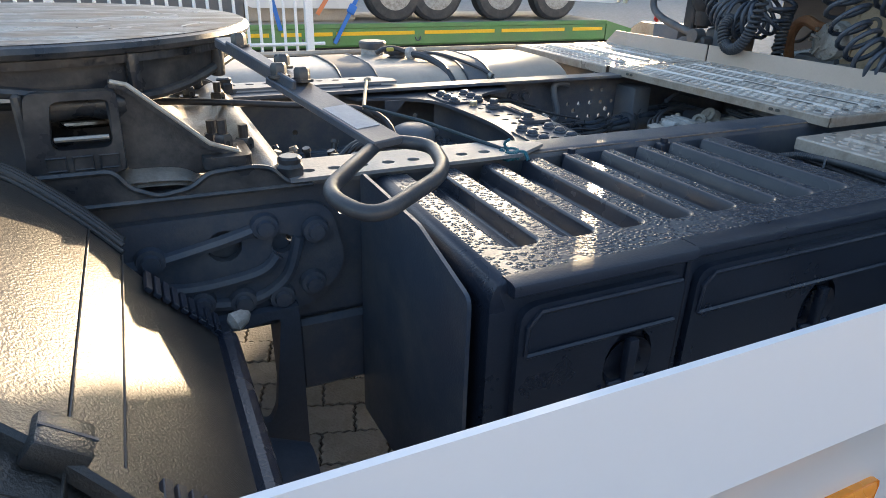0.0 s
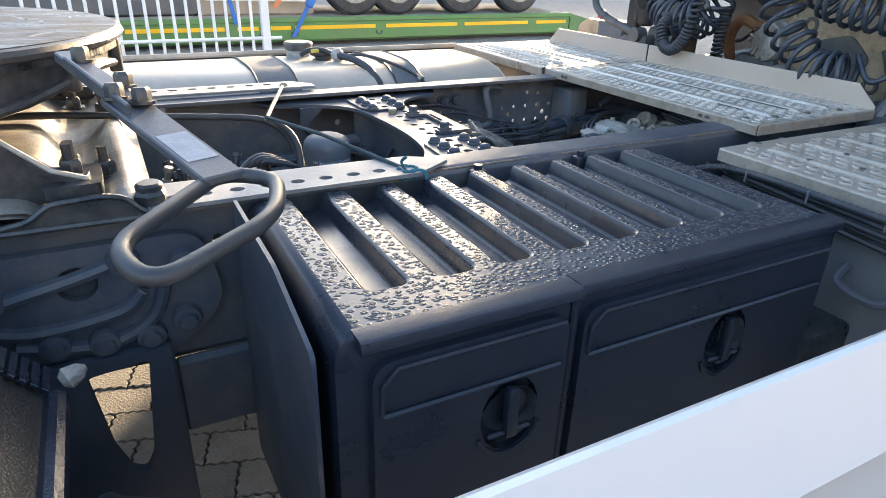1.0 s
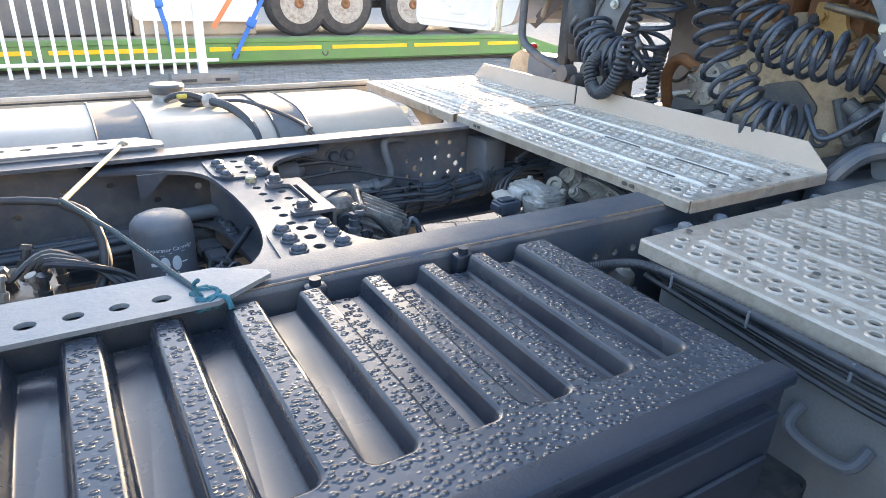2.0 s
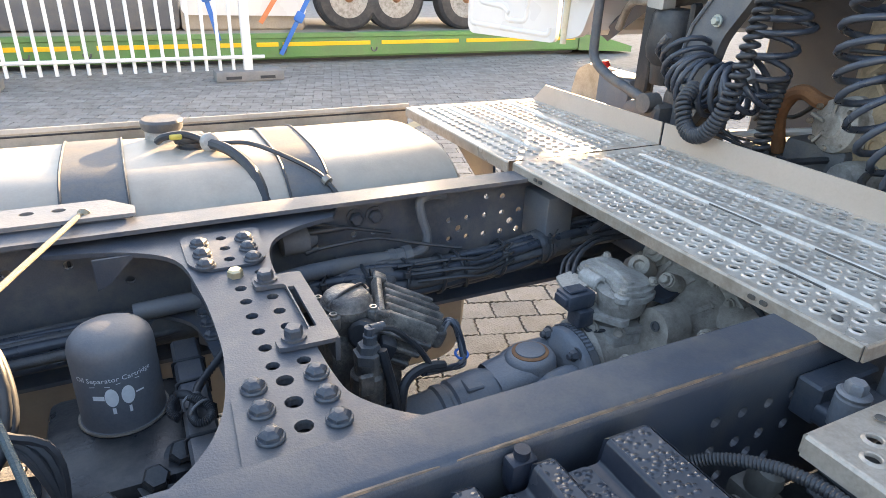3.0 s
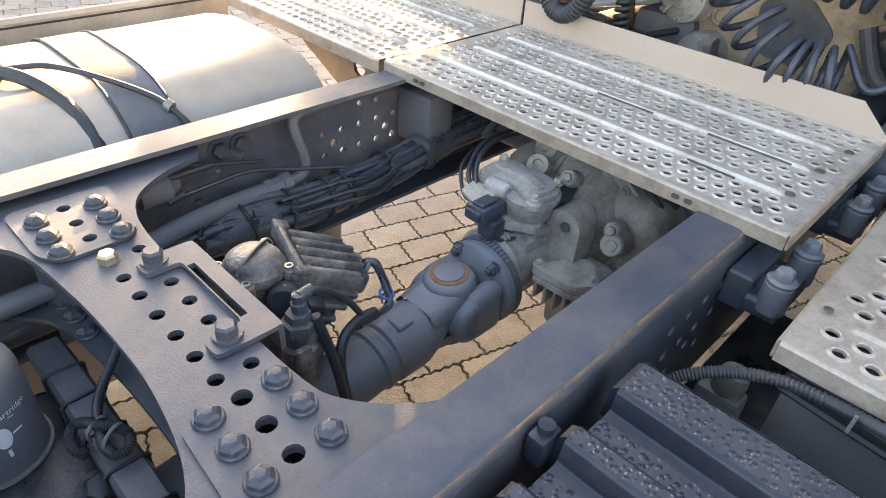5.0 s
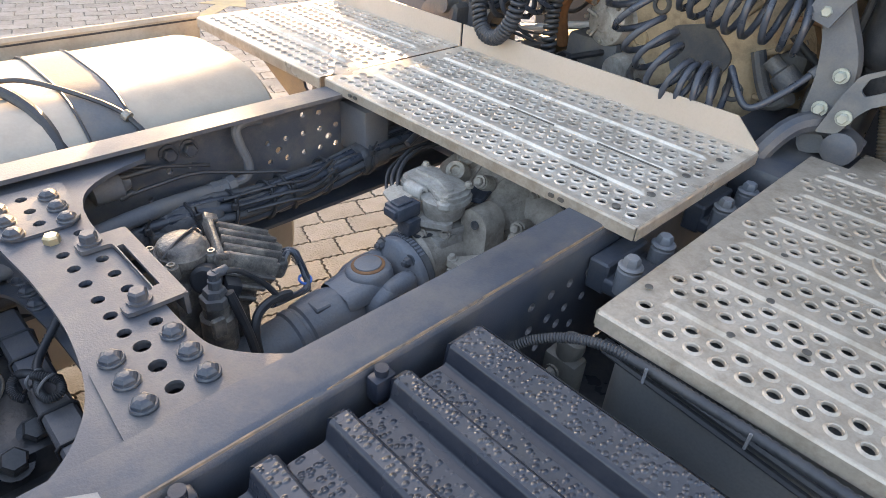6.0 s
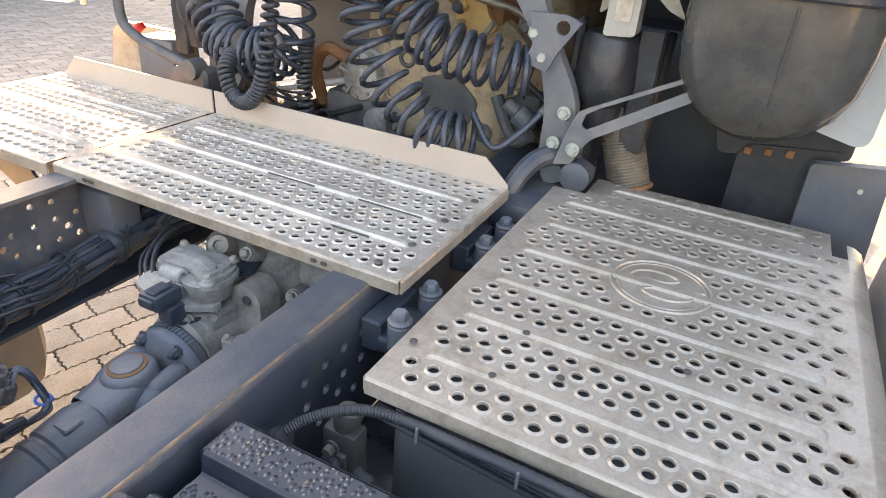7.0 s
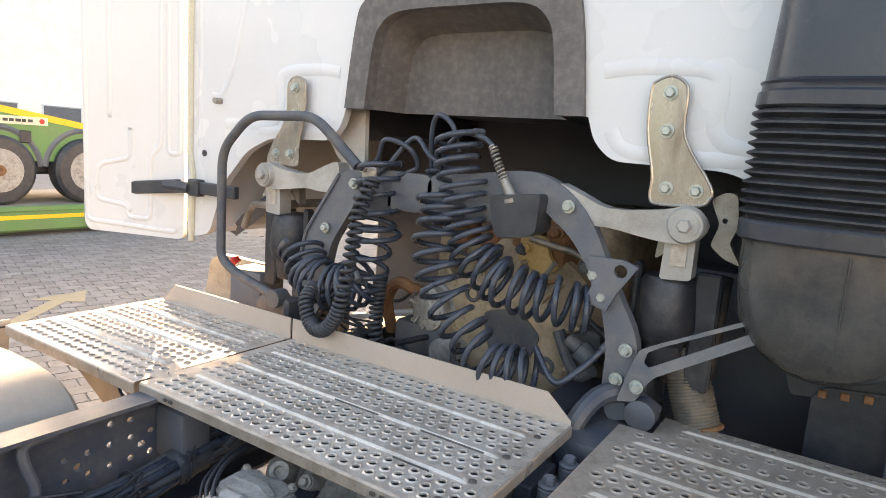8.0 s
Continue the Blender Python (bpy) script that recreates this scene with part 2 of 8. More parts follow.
def coil_path(spine, radius, turns, per=12, wobble=0.0, seed=1, squash=1.0):
    """A helix round a drooping spine, with loops that hang unevenly."""
    rnd = random.Random(seed)
    S = smooth_path(spine, 12)
    total = int(turns * per)
    out, side = [], None
    offs = [Vector((rnd.uniform(-1, 1), rnd.uniform(-1, 1), rnd.uniform(-1, 1))) * wobble for _ in range(int(turns) + 3)]
    scl = [1 + rnd.uniform(-1, 1) * wobble * 4 for _ in range(int(turns) + 3)]
    for i in range(total + 1):
        s = i / total * (len(S) - 1)
        k = min(int(s), len(S) - 2)
        p = S[k].lerp(S[k + 1], s - k)
        t = (S[k + 1] - S[k]).normalized()
        if side is None:
            side = t.cross(Vector((0.3, 0.2, 1))).normalized()
        side = (side - t * side.dot(t)).normalized()
        up = t.cross(side)
        a = 2 * math.pi * i / per
        w = i / per
        j, fr = int(w), w - int(w)
        o = offs[j].lerp(offs[j + 1], fr)
        r = radius * (scl[j] * (1 - fr) + scl[j + 1] * fr)
        out.append(p + o + r * (math.cos(a) * side + squash * math.sin(a) * up))
    return out


def finish(name, shape, material, angle=32):
    me = bpy.data.meshes.new(name)
    me.from_pydata(shape.v, [], shape.f)
    me.validate()
    b = bmesh.new()
    b.from_mesh(me)
    bmesh.ops.recalc_face_normals(b, faces=b.faces[:])
    b.to_mesh(me)
    b.free()
    me.materials.append(material)
    me.shade_smooth()
    me.set_sharp_from_angle(angle=radians(angle))
    return me


def thing(name, at, label, category, group="", kind=""):
    ob = new(name)
    ob.empty_display_size = 0.05
    ob.location = at
    return tagged(ob, label, category, group, kind)


def part(name, shape, material, parent, label="", angle=32):
    """One mesh, given in world coordinates, under a thing or under a part of it."""
    me = shape if isinstance(shape, bpy.types.Mesh) else finish(name, shape, material, angle)
    ob = new(name, me)
    ob.parent = parent
    if parent.type == "EMPTY":
        ob.matrix_parent_inverse = Matrix.Translation(-Vector(parent.location))
    if label:
        ob["label"] = label
    return ob


def piece(name, me, m, parent):
    """A repeat of a mesh at the pose m (world), under a thing."""
    ob = part(name, me, None, parent)
    ob.matrix_basis = m
    return ob


def single(name, shape, material, label, category, group="", kind="", angle=32):
    ob = new(name, finish(name, shape, material, angle))
    return tagged(ob, label, category, group, kind)


# ---- ground ----
g = Shape()
g.add([(-60, -60, -0.03), (60, -60, -0.03), (60, 120, -0.03), (-60, 120, -0.03)], [(0, 1, 2, 3)])
bed = Shape().add([(-3.1, -1.5, -0.012), (5.9, -1.5, -0.012), (5.9, 9.4, -0.012), (-3.1, 9.4, -0.012)], [(0, 1, 2, 3)])
single("joint_bed", bed, M_JOINT, "dark sand in the joints between the pavers", "sand bed", kind="structure")
ground = single("ground", g, M_PAVER, "yard paved with tan interlocking concrete pavers", "ground", kind="structure")

PAV_L, PAV_W, PAV_A = 0.204, 0.136, radians(-17)


def paver_outline():
    """Interlocking paver with finely toothed sides."""
    l, w, e, n = PAV_L / 2 - 0.003, PAV_W / 2 - 0.003, 0.004, 12
    tooth = [e * (1 if i % 2 else -1) for i in range(n)] + [-e]
    low = [(-l + 2 * l * i / n, -w + tooth[i]) for i in range(n + 1)]
    high = [(x, 2 * w + y) for x, y in reversed(low)]
    right = [(l + e * (1 if i % 2 else -1), -w + 2 * w * i / 8) for i in range(1, 8)]
    return low + right + high + [(x - 2 * l, y) for x, y in reversed(right)]


def paver_shape(m=None):
    s = Shape()
    o = paver_outline()
    k = len(o)
    rings = [(1.0, -0.02), (1.0, -0.004), (0.972, 0.0)]
    verts = [(x * c, y * c, z) for c, z in rings for x, y in o]
    faces = [(j * k + i, j * k + (i + 1) % k, (j + 1) * k + (i + 1) % k, (j + 1) * k + i) for j in range(2) for i in range(k)]
    faces.append(tuple(2 * k + i for i in range(k)))
    return s.add(verts, faces, m)


def paver_pose(i, j, rnd):
    x, y = (i + 0.5 * (j % 2)) * PAV_L, j * PAV_W
    c, s = math.cos(PAV_A), math.sin(PAV_A)
    return (x * c - y * s, x * s + y * c), pose(x * c - y * s, x * s + y * c, rnd.uniform(-0.002, 0.002), rnd.uniform(-0.6, 0.6), rnd.uniform(-0.6, 0.6), math.degrees(PAV_A))


paver_mesh = finish("paver", paver_shape(), M_PAVER)
rest = Shape()
rnd = random.Random(5)
for i in range(-40, 60):
    for j in range(-22, 78):
        (px, py), m = paver_pose(i, j, rnd)
        near = (-0.15 < px < 1.15 and 0.45 < py < 1.75) or (-1.9 < px < -0.95 and -1.1 < py < 0.5) or (-0.75 < px < 0 and -0.35 < py < 0.4)
        if near:
            piece("paver", paver_mesh, m, ground)
        elif -3.2 < px < 6 and -1.6 < py < 9.5:
            o = paver_shape(m)
            rest.add(o.v, o.f)
paving = single("paving", rest, M_PAVER, "field of tan interlocking concrete pavers with dark joints", "paving", kind="stuff")


# ---- chassis ----
RAIL_Z, RAIL_H = 0.972, 0.297
NEAR_OUT, NEAR_IN, FAR_IN, FAR_OUT = -0.41, -0.33, 0.352, 0.432


def rail(out_y, in_y, holes):
    """C-section side member with a drilled web outside and rounded shoulders."""
    s = 1 if in_y > out_y else -1
    t, r = 0.009, 0.016
    w = abs(in_y - out_y)
    arc = [(r - r * math.sin(a), -r + r * math.cos(a)) for a in np.linspace(0, math.pi / 2, 5)]
    inn = [(r - (r - t) * math.sin(a), -r + (r - t) * math.cos(a)) for a in np.linspace(0, math.pi / 2, 5)]
    prof = [(w, 0)] + arc + inn[::-1] + [(w, -t)]
    sh = Shape()
    k = len(prof)
    for up in (1, -1):
        zz = lambda b: RAIL_Z + b if up > 0 else RAIL_Z - RAIL_H - b
        sh.add([(x, out_y + s * a, zz(b)) for x in (-3.2, -1.4, 1.1) for a, b in prof],
               [(j * k + i, j * k + (i + 1) % k, (j + 1) * k + (i + 1) % k, (j + 1) * k + i) for j in range(2) for i in range(k)] + [tuple(range(k)), tuple(2 * k + i for i in range(k))])
    y_face = min(out_y, out_y + s * t)
    sh.prism([(-3.2, RAIL_Z - r), (1.1, RAIL_Z - r), (1.1, RAIL_Z - RAIL_H + r), (-3.2, RAIL_Z - RAIL_H + r)], t, [ring(x, z, q, 10) for x, z, q in holes],
             m=Matrix(((1, 0, 0, 0), (0, 0, -1, y_face), (0, 1, 0, 0), (0, 0, 0, 1))))
    return sh


near_holes = [(-0.203 + 0.0525 * i, 0.887, 0.0092) for i in range(5)] + [(-0.1 + 0.0525 * i, 0.833, 0.0092) for i in range(3)] + [(-0.15, 0.835, 0.0095), (-0.117, 0.805, 0.0095), (-0.2, 0.835, 0.0092), (-0.17, 0.78, 0.0092), (-0.07, 0.78, 0.0092)]
near_holes += [(-2.0 + 0.1 * i, 0.86 + 0.04 * (i % 2), 0.009) for i in range(16)]
FAR_BOLTS = (-0.383, -0.429)
far_holes = [(-0.103, 0.931, 0.0075), (-0.056, 0.926, 0.0075)] + [(-0.205 + 0.05 * i, 0.882, 0.0075) for i in range(5)] + [(-0.203 + 0.049 * i, 0.831, 0.0075) for i in range(6)] + [(-0.177, 0.856, 0.0095), (-0.029, 0.855, 0.0095), (-0.401, 0.883, 0.0075), (-0.449, 0.883, 0.0075), (-0.5, 0.83, 0.0075), (-0.55, 0.88, 0.0075), (-0.484, 0.78, 0.0075), (-0.155, 0.78, 0.0075), (-0.255, 0.78, 0.0075)]
far_holes = [(x + 0.016, z - 0.019, q) for x, z, q in far_holes]
far_holes += [(-2.4 + 0.1 * i, 0.84 + 0.05 * (i % 3) * (1 if i % 2 else 0.5), 0.009) for i in range(18)]
chassis = thing("chassis_frame", (-0.7, 0.0, RAIL_Z - RAIL_H), "dark blue-grey painted steel truck chassis with bolted crossmember", "chassis")
part("side_rail", rail(NEAR_OUT, NEAR_IN, near_holes), M_FRAME, chassis)
M_FRAMEDUST = surface("dusty_frame_paint", (0.07, 0.08, 0.102), (0.095, 0.105, 0.125), 0.45, 0, 4, 300, 0.13, (0.24, 0.21, 0.175), 0.55, 7)
part("side_rail", rail(FAR_OUT, FAR_IN, far_holes), M_FRAMEDUST, chassis)

# Rail edge: worn paint, with the low sun's orange rim put into colour.
M_SUNRIM = surface("sunlit_rusty_edge", (0.3, 0.2, 0.12), (0.1, 0.09, 0.085), 0.45, 0.3, 30, 160, 0.2, (0.07, 0.075, 0.085), 0.7, 25)
for e0, e1 in ((-1.02, -0.62), (-0.60, -0.21), (-0.19, 0.0)):
    part("worn_edge", Shape().tube([(e0 + (e1 - e0) * i / 8, NEAR_OUT + 0.0052, RAIL_Z - 0.0052) for i in range(9)], [0.0012 if i in (0, 8) else 0.0026 for i in range(9)], 6), M_SUNRIM, chassis, "worn rail edge with the orange sun rim in its colour")

# crossmember: top plate with concave edges
PLATE_Z = 0.950
left_edge = smooth_path([(-1.025, 0.34, 0), (-0.905, 0.31, 0), (-0.82, 0.243, 0), (-0.795, 0.109, 0), (-0.788, -0.016, 0), (-0.791, -0.112, 0), (-0.811, -0.217, 0), (-0.855, -0.289, 0), (-0.935, -0.346, 0)], 5)
right_edge = smooth_path([(-0.505, -0.346, 0), (-0.59, -0.308, 0), (-0.65, -0.246, 0), (-0.666, -0.179, 0), (-0.668, -0.016, 0), (-0.669, 0.166, 0), (-0.645, 0.262, 0), (-0.585, 0.314, 0), (-0.505, 0.34, 0)], 5)
holes = [ring(-0.734, y, 0.0095, 10) for y in (0.094, 0.048, 0.001, -0.046, -0.091, -0.137, 0.199, 0.247, 0.295)]
holes += [ring(-0.693, y, 0.0095, 10) for y in (0.143, 0.049, 0.001, -0.046, -0.14)]
holes += [ring(-0.728, y, 0.0115, 12) for y in (-0.181, -0.227, -0.274)]
cm = Shape().prism([(-1.06, 0.415)] + [(p.x, p.y) for p in left_edge] + [(-0.96, -0.395), (-0.48, -0.395)] + [(p.x, p.y) for p in right_edge] + [(-0.47, 0.415)], 0.009, holes, m=pose(0, 0, PLATE_Z))
crossmember = part("crossmember", cm, M_FRAME, chassis, "curved crossmember plate with rows of holes")
web = Shape()
for edge in (left_edge[8:-8], right_edge[8:-8]):
    P = [(p.x + (0.05 if edge[0].x < -0.75 else -0.02), p.y) for p in edge]
    k = len(P)
    web.add([(x, y, z) for z in (PLATE_Z - 0.008, PLATE_Z - 0.2) for x, y in P], [(i, i + 1, k + i + 1, k + i) for i in range(k - 1)])
part("crossmember_web", web, M_FRAME, crossmember)
part("crossmember_floor", Shape().prism([(p.x + 0.01, p.y) for p in left_edge[6:-8]] + [(p.x - 0.02, p.y) for p in right_edge[8:-8]], 0.008, m=pose(0, 0, PLATE_Z - 0.13)), M_FRAME, crossmember)
# doublers
d1 = rounded([(-0.805, 0.329), (-0.802, 0.199), (-0.78, 0.169), (-0.693, 0.169), (-0.673, 0.19), (-0.66, 0.329)], 0.02)
part("doubler", Shape().prism(d1, 0.005, [ring(-0.734, y, 0.0095) for y in (0.199, 0.247, 0.295)], m=pose(0, 0, PLATE_Z + 0.006)), M_FRAME, crossmember)
d2 = rounded([(-0.677, -0.336), (-0.677, -0.157), (-0.78, -0.157), (-0.795, -0.179), (-0.805, -0.336)], 0.016)
part("doubler", Shape().prism(d2, 0.008, [ring(-0.728, y, 0.0115, 12) for y in (-0.181, -0.227, -0.274)], m=pose(0, 0, PLATE_Z + 0.005)), M_FRAME, crossmember)
flap = [(-0.715, 0.107), (-0.715, 0.07), (-0.669, 0.07), (-0.669, -0.083), (-0.72, -0.083), (-0.72, -0.115), (-0.665, -0.117), (-0.635, -0.117), (-0.635, 0.105)]
slot = [(-0.667, 0.056), (-0.657, 0.056), (-0.657, -0.075), (-0.667, -0.075)]
fl = Shape().prism(rounded(flap, 0.008, 2), 0.007, [slot], m=pose(0, 0, PLATE_Z + 0.009))
fl.box((-0.642, -0.117, PLATE_Z - 0.03), (-0.635, 0.105, PLATE_Z + 0.008))
part("cover_bracket", fl, M_FRAME, crossmember)

M_BOLT = surface("dark_bolt_paint", (0.04, 0.048, 0.064), (0.06, 0.07, 0.088), 0.36, 0, 30, 200, 0.12, (0.17, 0.15, 0.13), 0.45, 30)
bolt = finish("bolt", Shape().lathe([(0, 0.0165), (0.003, 0.0168), (0.005, 0.0155)], (0, 0, 0), (0, 0, 1), 20).lathe([(0.004, 0.0148), (0.009, 0.0142), (0.0125, 0.0105), (0.0145, 0.006), (0.015, 0.0)], (0, 0, 0), (0, 0, 1), 6), M_BOLT, 20)
hexbolt = finish("hex_bolt", Shape().hexnut((0, 0, 0), (0, 0, 1), 0.0135, 0.014, 0.018), M_FRAME, 25)
for bx in (-0.688, -0.767):
    for by in (-0.184, -0.231, -0.28):
        piece("bolt", bolt, pose(bx, by, PLATE_Z + 0.005), crossmember)
for bx in (-0.696, -0.775):
    for by in (0.277, 0.231, 0.184):
        piece("bolt", bolt, pose(bx, by, PLATE_Z + 0.006), crossmember)
piece("hex_bolt", finish("brass_bolt", Shape().hexnut((0, 0, 0), (0, 0, 1), 0.013, 0.014, 0.0), surface("yellow_zinc", (0.5, 0.43, 0.28), (0.57, 0.49, 0.33), 0.4, 0.7, 20, 200, 0.1), 25),
      pose(-0.734, 0.141, PLATE_Z), crossmember)["label"] = "yellow zinc bolt head"
for by in (0.266, 0.226, 0.18):
    piece("bolt", bolt, pose(-0.779, by, PLATE_Z - 0.13), crossmember)
for by in (0.092, -0.093):
    piece("hex_bolt", hexbolt, pose(-0.694, by, PLATE_Z + 0.009), crossmember)

for bx in FAR_BOLTS:
    part("rail_bolt", Shape().hexnut((bx, FAR_OUT - 0.009, 0.905), (0, -1, 0), 0.016, 0.014, 0.022), M_FRAME, chassis)
part("gusset", Shape().prism([(-0.95, 0.945), (-0.88, 0.945), (-0.93, 0.895), (-0.95, 0.885)], 0.006, m=Matrix(((1, 0, 0, 0), (0, 0, -1, 0.30), (0, 1, 0, 0), (0, 0, 0, 1)))), M_FRAME, chassis)
part("cross_tube", Shape().cyl((0.3, -0.4, 0.80), (0.3, 0.42, 0.80), 0.05, seg=20), M_FRAME, chassis)
part("end_bracket", Shape().box((0.02, 0.31, 0.80), (0.1, 0.42, 0.93), 0.01, 2), M_GREYPL, chassis)


# ---- perforated walkway plates ----
def perforated(x0, x1, y0, y1, ribs, rib_half, rows_of, pitch, r, z, rim=0.0025, thick=0.004, logo=None, edge=0.012):
    """Sheet in the xy plane: strips of staggered raised-rim holes between raised ribs that run along y."""
    s = Shape()

    def quad(a, b, c, d, h=0.0):
        s.add([(a, b, z + h), (c, b, z + h), (c, d, z + h), (a, d, z + h)], [(0, 1, 2, 3)])

    def cell(cx, cy, hx, hy):
        n = 12
        lo = []
        for i in range(n):
            a = 2 * math.pi * (i + 0.5) / n
            u, w = math.cos(a), math.sin(a)
            k = min(hx / max(abs(u), 1e-6), hy / max(abs(w), 1e-6))
            lo.append((cx + u * k, cy + w * k, z))
        corner = [(cx + hx, cy + hy, z), (cx - hx, cy + hy, z), (cx - hx, cy - hy, z), (cx + hx, cy - hy, z)]
        rings = [[(cx + R * math.cos(2 * math.pi * (i + 0.5) / n), cy + R * math.sin(2 * math.pi * (i + 0.5) / n), z + h) for i in range(n)]
                 for R, h in ((r * 1.6, 0.0), (r * 1.36, rim * 0.75), (r * 1.14, rim), (r, rim * 0.55), (r * 0.97, -thick))]
        verts = lo + sum(rings, [])
        faces = [(j * n + i, j * n + (i + 1) % n, (j + 1) * n + (i + 1) % n, (j + 1) * n + i) for j in range(5) for i in range(n)]
        k = len(verts)
        verts += corner
        for q in range(4):
            a0 = math.atan2(corner[q][1] - cy, corner[q][0] - cx) % (2 * math.pi)
            i0 = int((a0 / (2 * math.pi)) * n - 0.5) % n
            faces.append((i0, k + q, (i0 + 1) % n))
        s.add(verts, faces)

    bounds = [x0 + edge]
    for c in ribs:
        bounds += [c - rib_half, c + rib_half]
    bounds.append(x1 - edge)
    # strips
    for k in range(0, len(bounds), 2):
        a, b = bounds[k], bounds[k + 1]
        rows = rows_of[k // 2]
        if rows == 0:
            quad(a, y0, b, y1)
            continue
        hx = (b - a) / rows / 2
        for q in range(rows):
            cx = a + hx * (2 * q + 1)
            start = y0 + 0.012 + (pitch / 2 if q % 2 else 0)
            count = int((y1 - 0.012 - start) / pitch)
            quad(a + 2 * hx * q, y0, a + 2 * hx * (q + 1), start)
            for i in range(count):
                cy = start + (i + 0.5) * pitch
                if logo and (cx - logo[0]) ** 2 + ((cy - logo[1]) * 1.0) ** 2 < logo[2] ** 2:
                    quad(a + 2 * hx * q, cy - pitch / 2, a + 2 * hx * (q + 1), cy + pitch / 2)
                else:
                    cell(cx, cy, hx, pitch / 2)
            quad(a + 2 * hx * q, start + count * pitch, a + 2 * hx * (q + 1), y1)
    quad(x0, y0, x0 + edge, y1)
    quad(x1 - edge, y0, x1, y1)
    # ribs: long rounded swages
    for c in ribs:
        m0, m1 = y0 + 0.05, y1 - 0.05
        quad(c - rib_half, y0, c + rib_half, m0)
        quad(c - rib_half, m1, c + rib_half, y1)
        prof = [(-1, 0), (-0.64, 0.0), (-0.54, 0.0035), (-0.44, 0.0055), (0.44, 0.0055), (0.54, 0.0035), (0.64, 0), (1, 0)]
        ys = [m0, m0 + 0.006, m0 + 0.014, m1 - 0.014, m1 - 0.006, m1]
        hs = [0, 0.6, 1, 1, 0.6, 0]
        verts = [(c + u * rib_half, y, z + h * f) for y, f in zip(ys, hs) for u, h in prof]
        n = len(prof)
        s.add(verts, [(j * n + i, j * n + i + 1, (j + 1) * n + i + 1, (j + 1) * n + i) for j in range(5) for i in range(n - 1)])
    return s


def lip(x0, x1, y0, y1, z, h, sides, t=0.004):
    """Turned-down edges of a plate, rounded at the top."""
    s = Shape()
    runs = {"rear": ((x0, y0), (x0, y1), (-1, 0)), "front": ((x1, y0), (x1, y1), (1, 0)), "near": ((x0, y0), (x1, y0), (0, -1)), "far": ((x0, y1), (x1, y1), (0, 1))}
    for k in sides:
        (ax, ay), (bx, by), (nx, ny) = runs[k]
        prof = [(0, 0), (0.003, -0.001), (0.005, -0.004), (0.005, -h), (0.001, -h), (0.001, -0.005)]
        verts = [(x + nx * u, y + ny * u, z + w) for x, y in ((ax, ay), (bx, by)) for u, w in prof]
        n = len(prof)
        s.add(verts, [(i, (i + 1) % n, n + (i + 1) % n, n + i) for i in range(n)] + [tuple(range(n)), tuple(range(n, 2 * n))])
    return s


WALK_Z = 0.993
mid_plate = thing("walkway_plate", (0.25, 0.0, RAIL_Z), "worn perforated aluminium walkway plate bolted across the chassis rails", "walkway", "walkway plates")
WX0, WX1, RIBS = -0.012, 0.468, (0.106, 0.228, 0.35)
part("tread", perforated(WX0, WX1, -0.462, 0.424, RIBS, 0.017, (3, 3, 3, 3), 0.0305, 0.0078, WALK_Z, 0.0022, 0.0025), M_ALU, mid_plate)
part("folded_edge", lip(WX0, WX1, -0.462, 0.424, WALK_Z, 0.026, ("rear", "near")), M_ALU_DUSTY, mid_plate)
kick = Shape().prism([(-0.462, -0.01), (0.424, -0.01), (0.424, 0.062), (-0.40, 0.062), (-0.462, 0.008)], 0.004, m=Matrix(((0, 0, 1, WX1 + 0.004), (1, 0, 0, 0), (0, 1, 0, WALK_Z), (0, 0, 0, 1))))
part("kick_plate", kick, M_KICK, mid_plate, "plain upstand with a cut corner")
bearer = Shape().box((0.03, -0.40, RAIL_Z), (0.07, 0.42, WALK_Z - 0.006)).box((0.40, -0.40, RAIL_Z), (0.44, 0.42, WALK_Z - 0.006))
part("bearer", bearer, M_FRAME, mid_plate)

M_PLUGGED = surface("dark_rivet_steel", (0.09, 0.085, 0.08), (0.14, 0.13, 0.12), 0.5, 0.4, 30, 200, 0.1)
for x, y in ((0.11, -0.417), (0.02, -0.40), (0.235, -0.421), (0.36, -0.43)):
    part("rivet", Shape().lathe([(0, 0.0085), (0.002, 0.008), (0.0035, 0.005), (0.004, 0)], (x, y, WALK_Z + 0.0005), (0, 0, 1), 14), M_PLUGGED, mid_plate, "dark rivet head")
for x, a, b in ((0.088, -0.25, -0.335), (0.218, -0.224, -0.379), (0.218, 0.02, -0.11)):
    part("slit", Shape().box((x - 0.0011, b, WALK_Z - 0.001), (x + 0.0011, a, WALK_Z + 0.0034), 0.0005), M_PLUGGED, mid_plate, "dark slit beside the pressed ridge")
for y in (-0.289, -0.311, 0.318, 0.298):
    part("edge_slot", Shape().prism(rounded([(y - 0.0065, 0.976), (y + 0.0065, 0.976), (y + 0.0065, 0.984), (y - 0.0065, 0.984)], 0.0035), 0.002, m=Matrix(((0, 0, 1, WX0 - 0.0072), (1, 0, 0, 0), (0, 1, 0, 0), (0, 0, 0, 1)))), M_PLUGGED, mid_plate, "small mounting slot")
far_plate = thing("walkway_plate", (0.25, 0.8, RAIL_Z), "perforated aluminium walkway plate over the fuel tank side, sunlit", "walkway", "walkway plates")
part("tread", perforated(WX0 - 0.01, WX1, 0.433, 1.078, RIBS, 0.017, (3, 3, 3, 3), 0.0305, 0.0078, WALK_Z, 0.0022, 0.0025), M_ALU, far_plate)
part("folded_edge", lip(WX0 - 0.01, WX1, 0.433, 1.078, WALK_Z, 0.03, ("rear", "far")), M_ALU_DUSTY, far_plate)
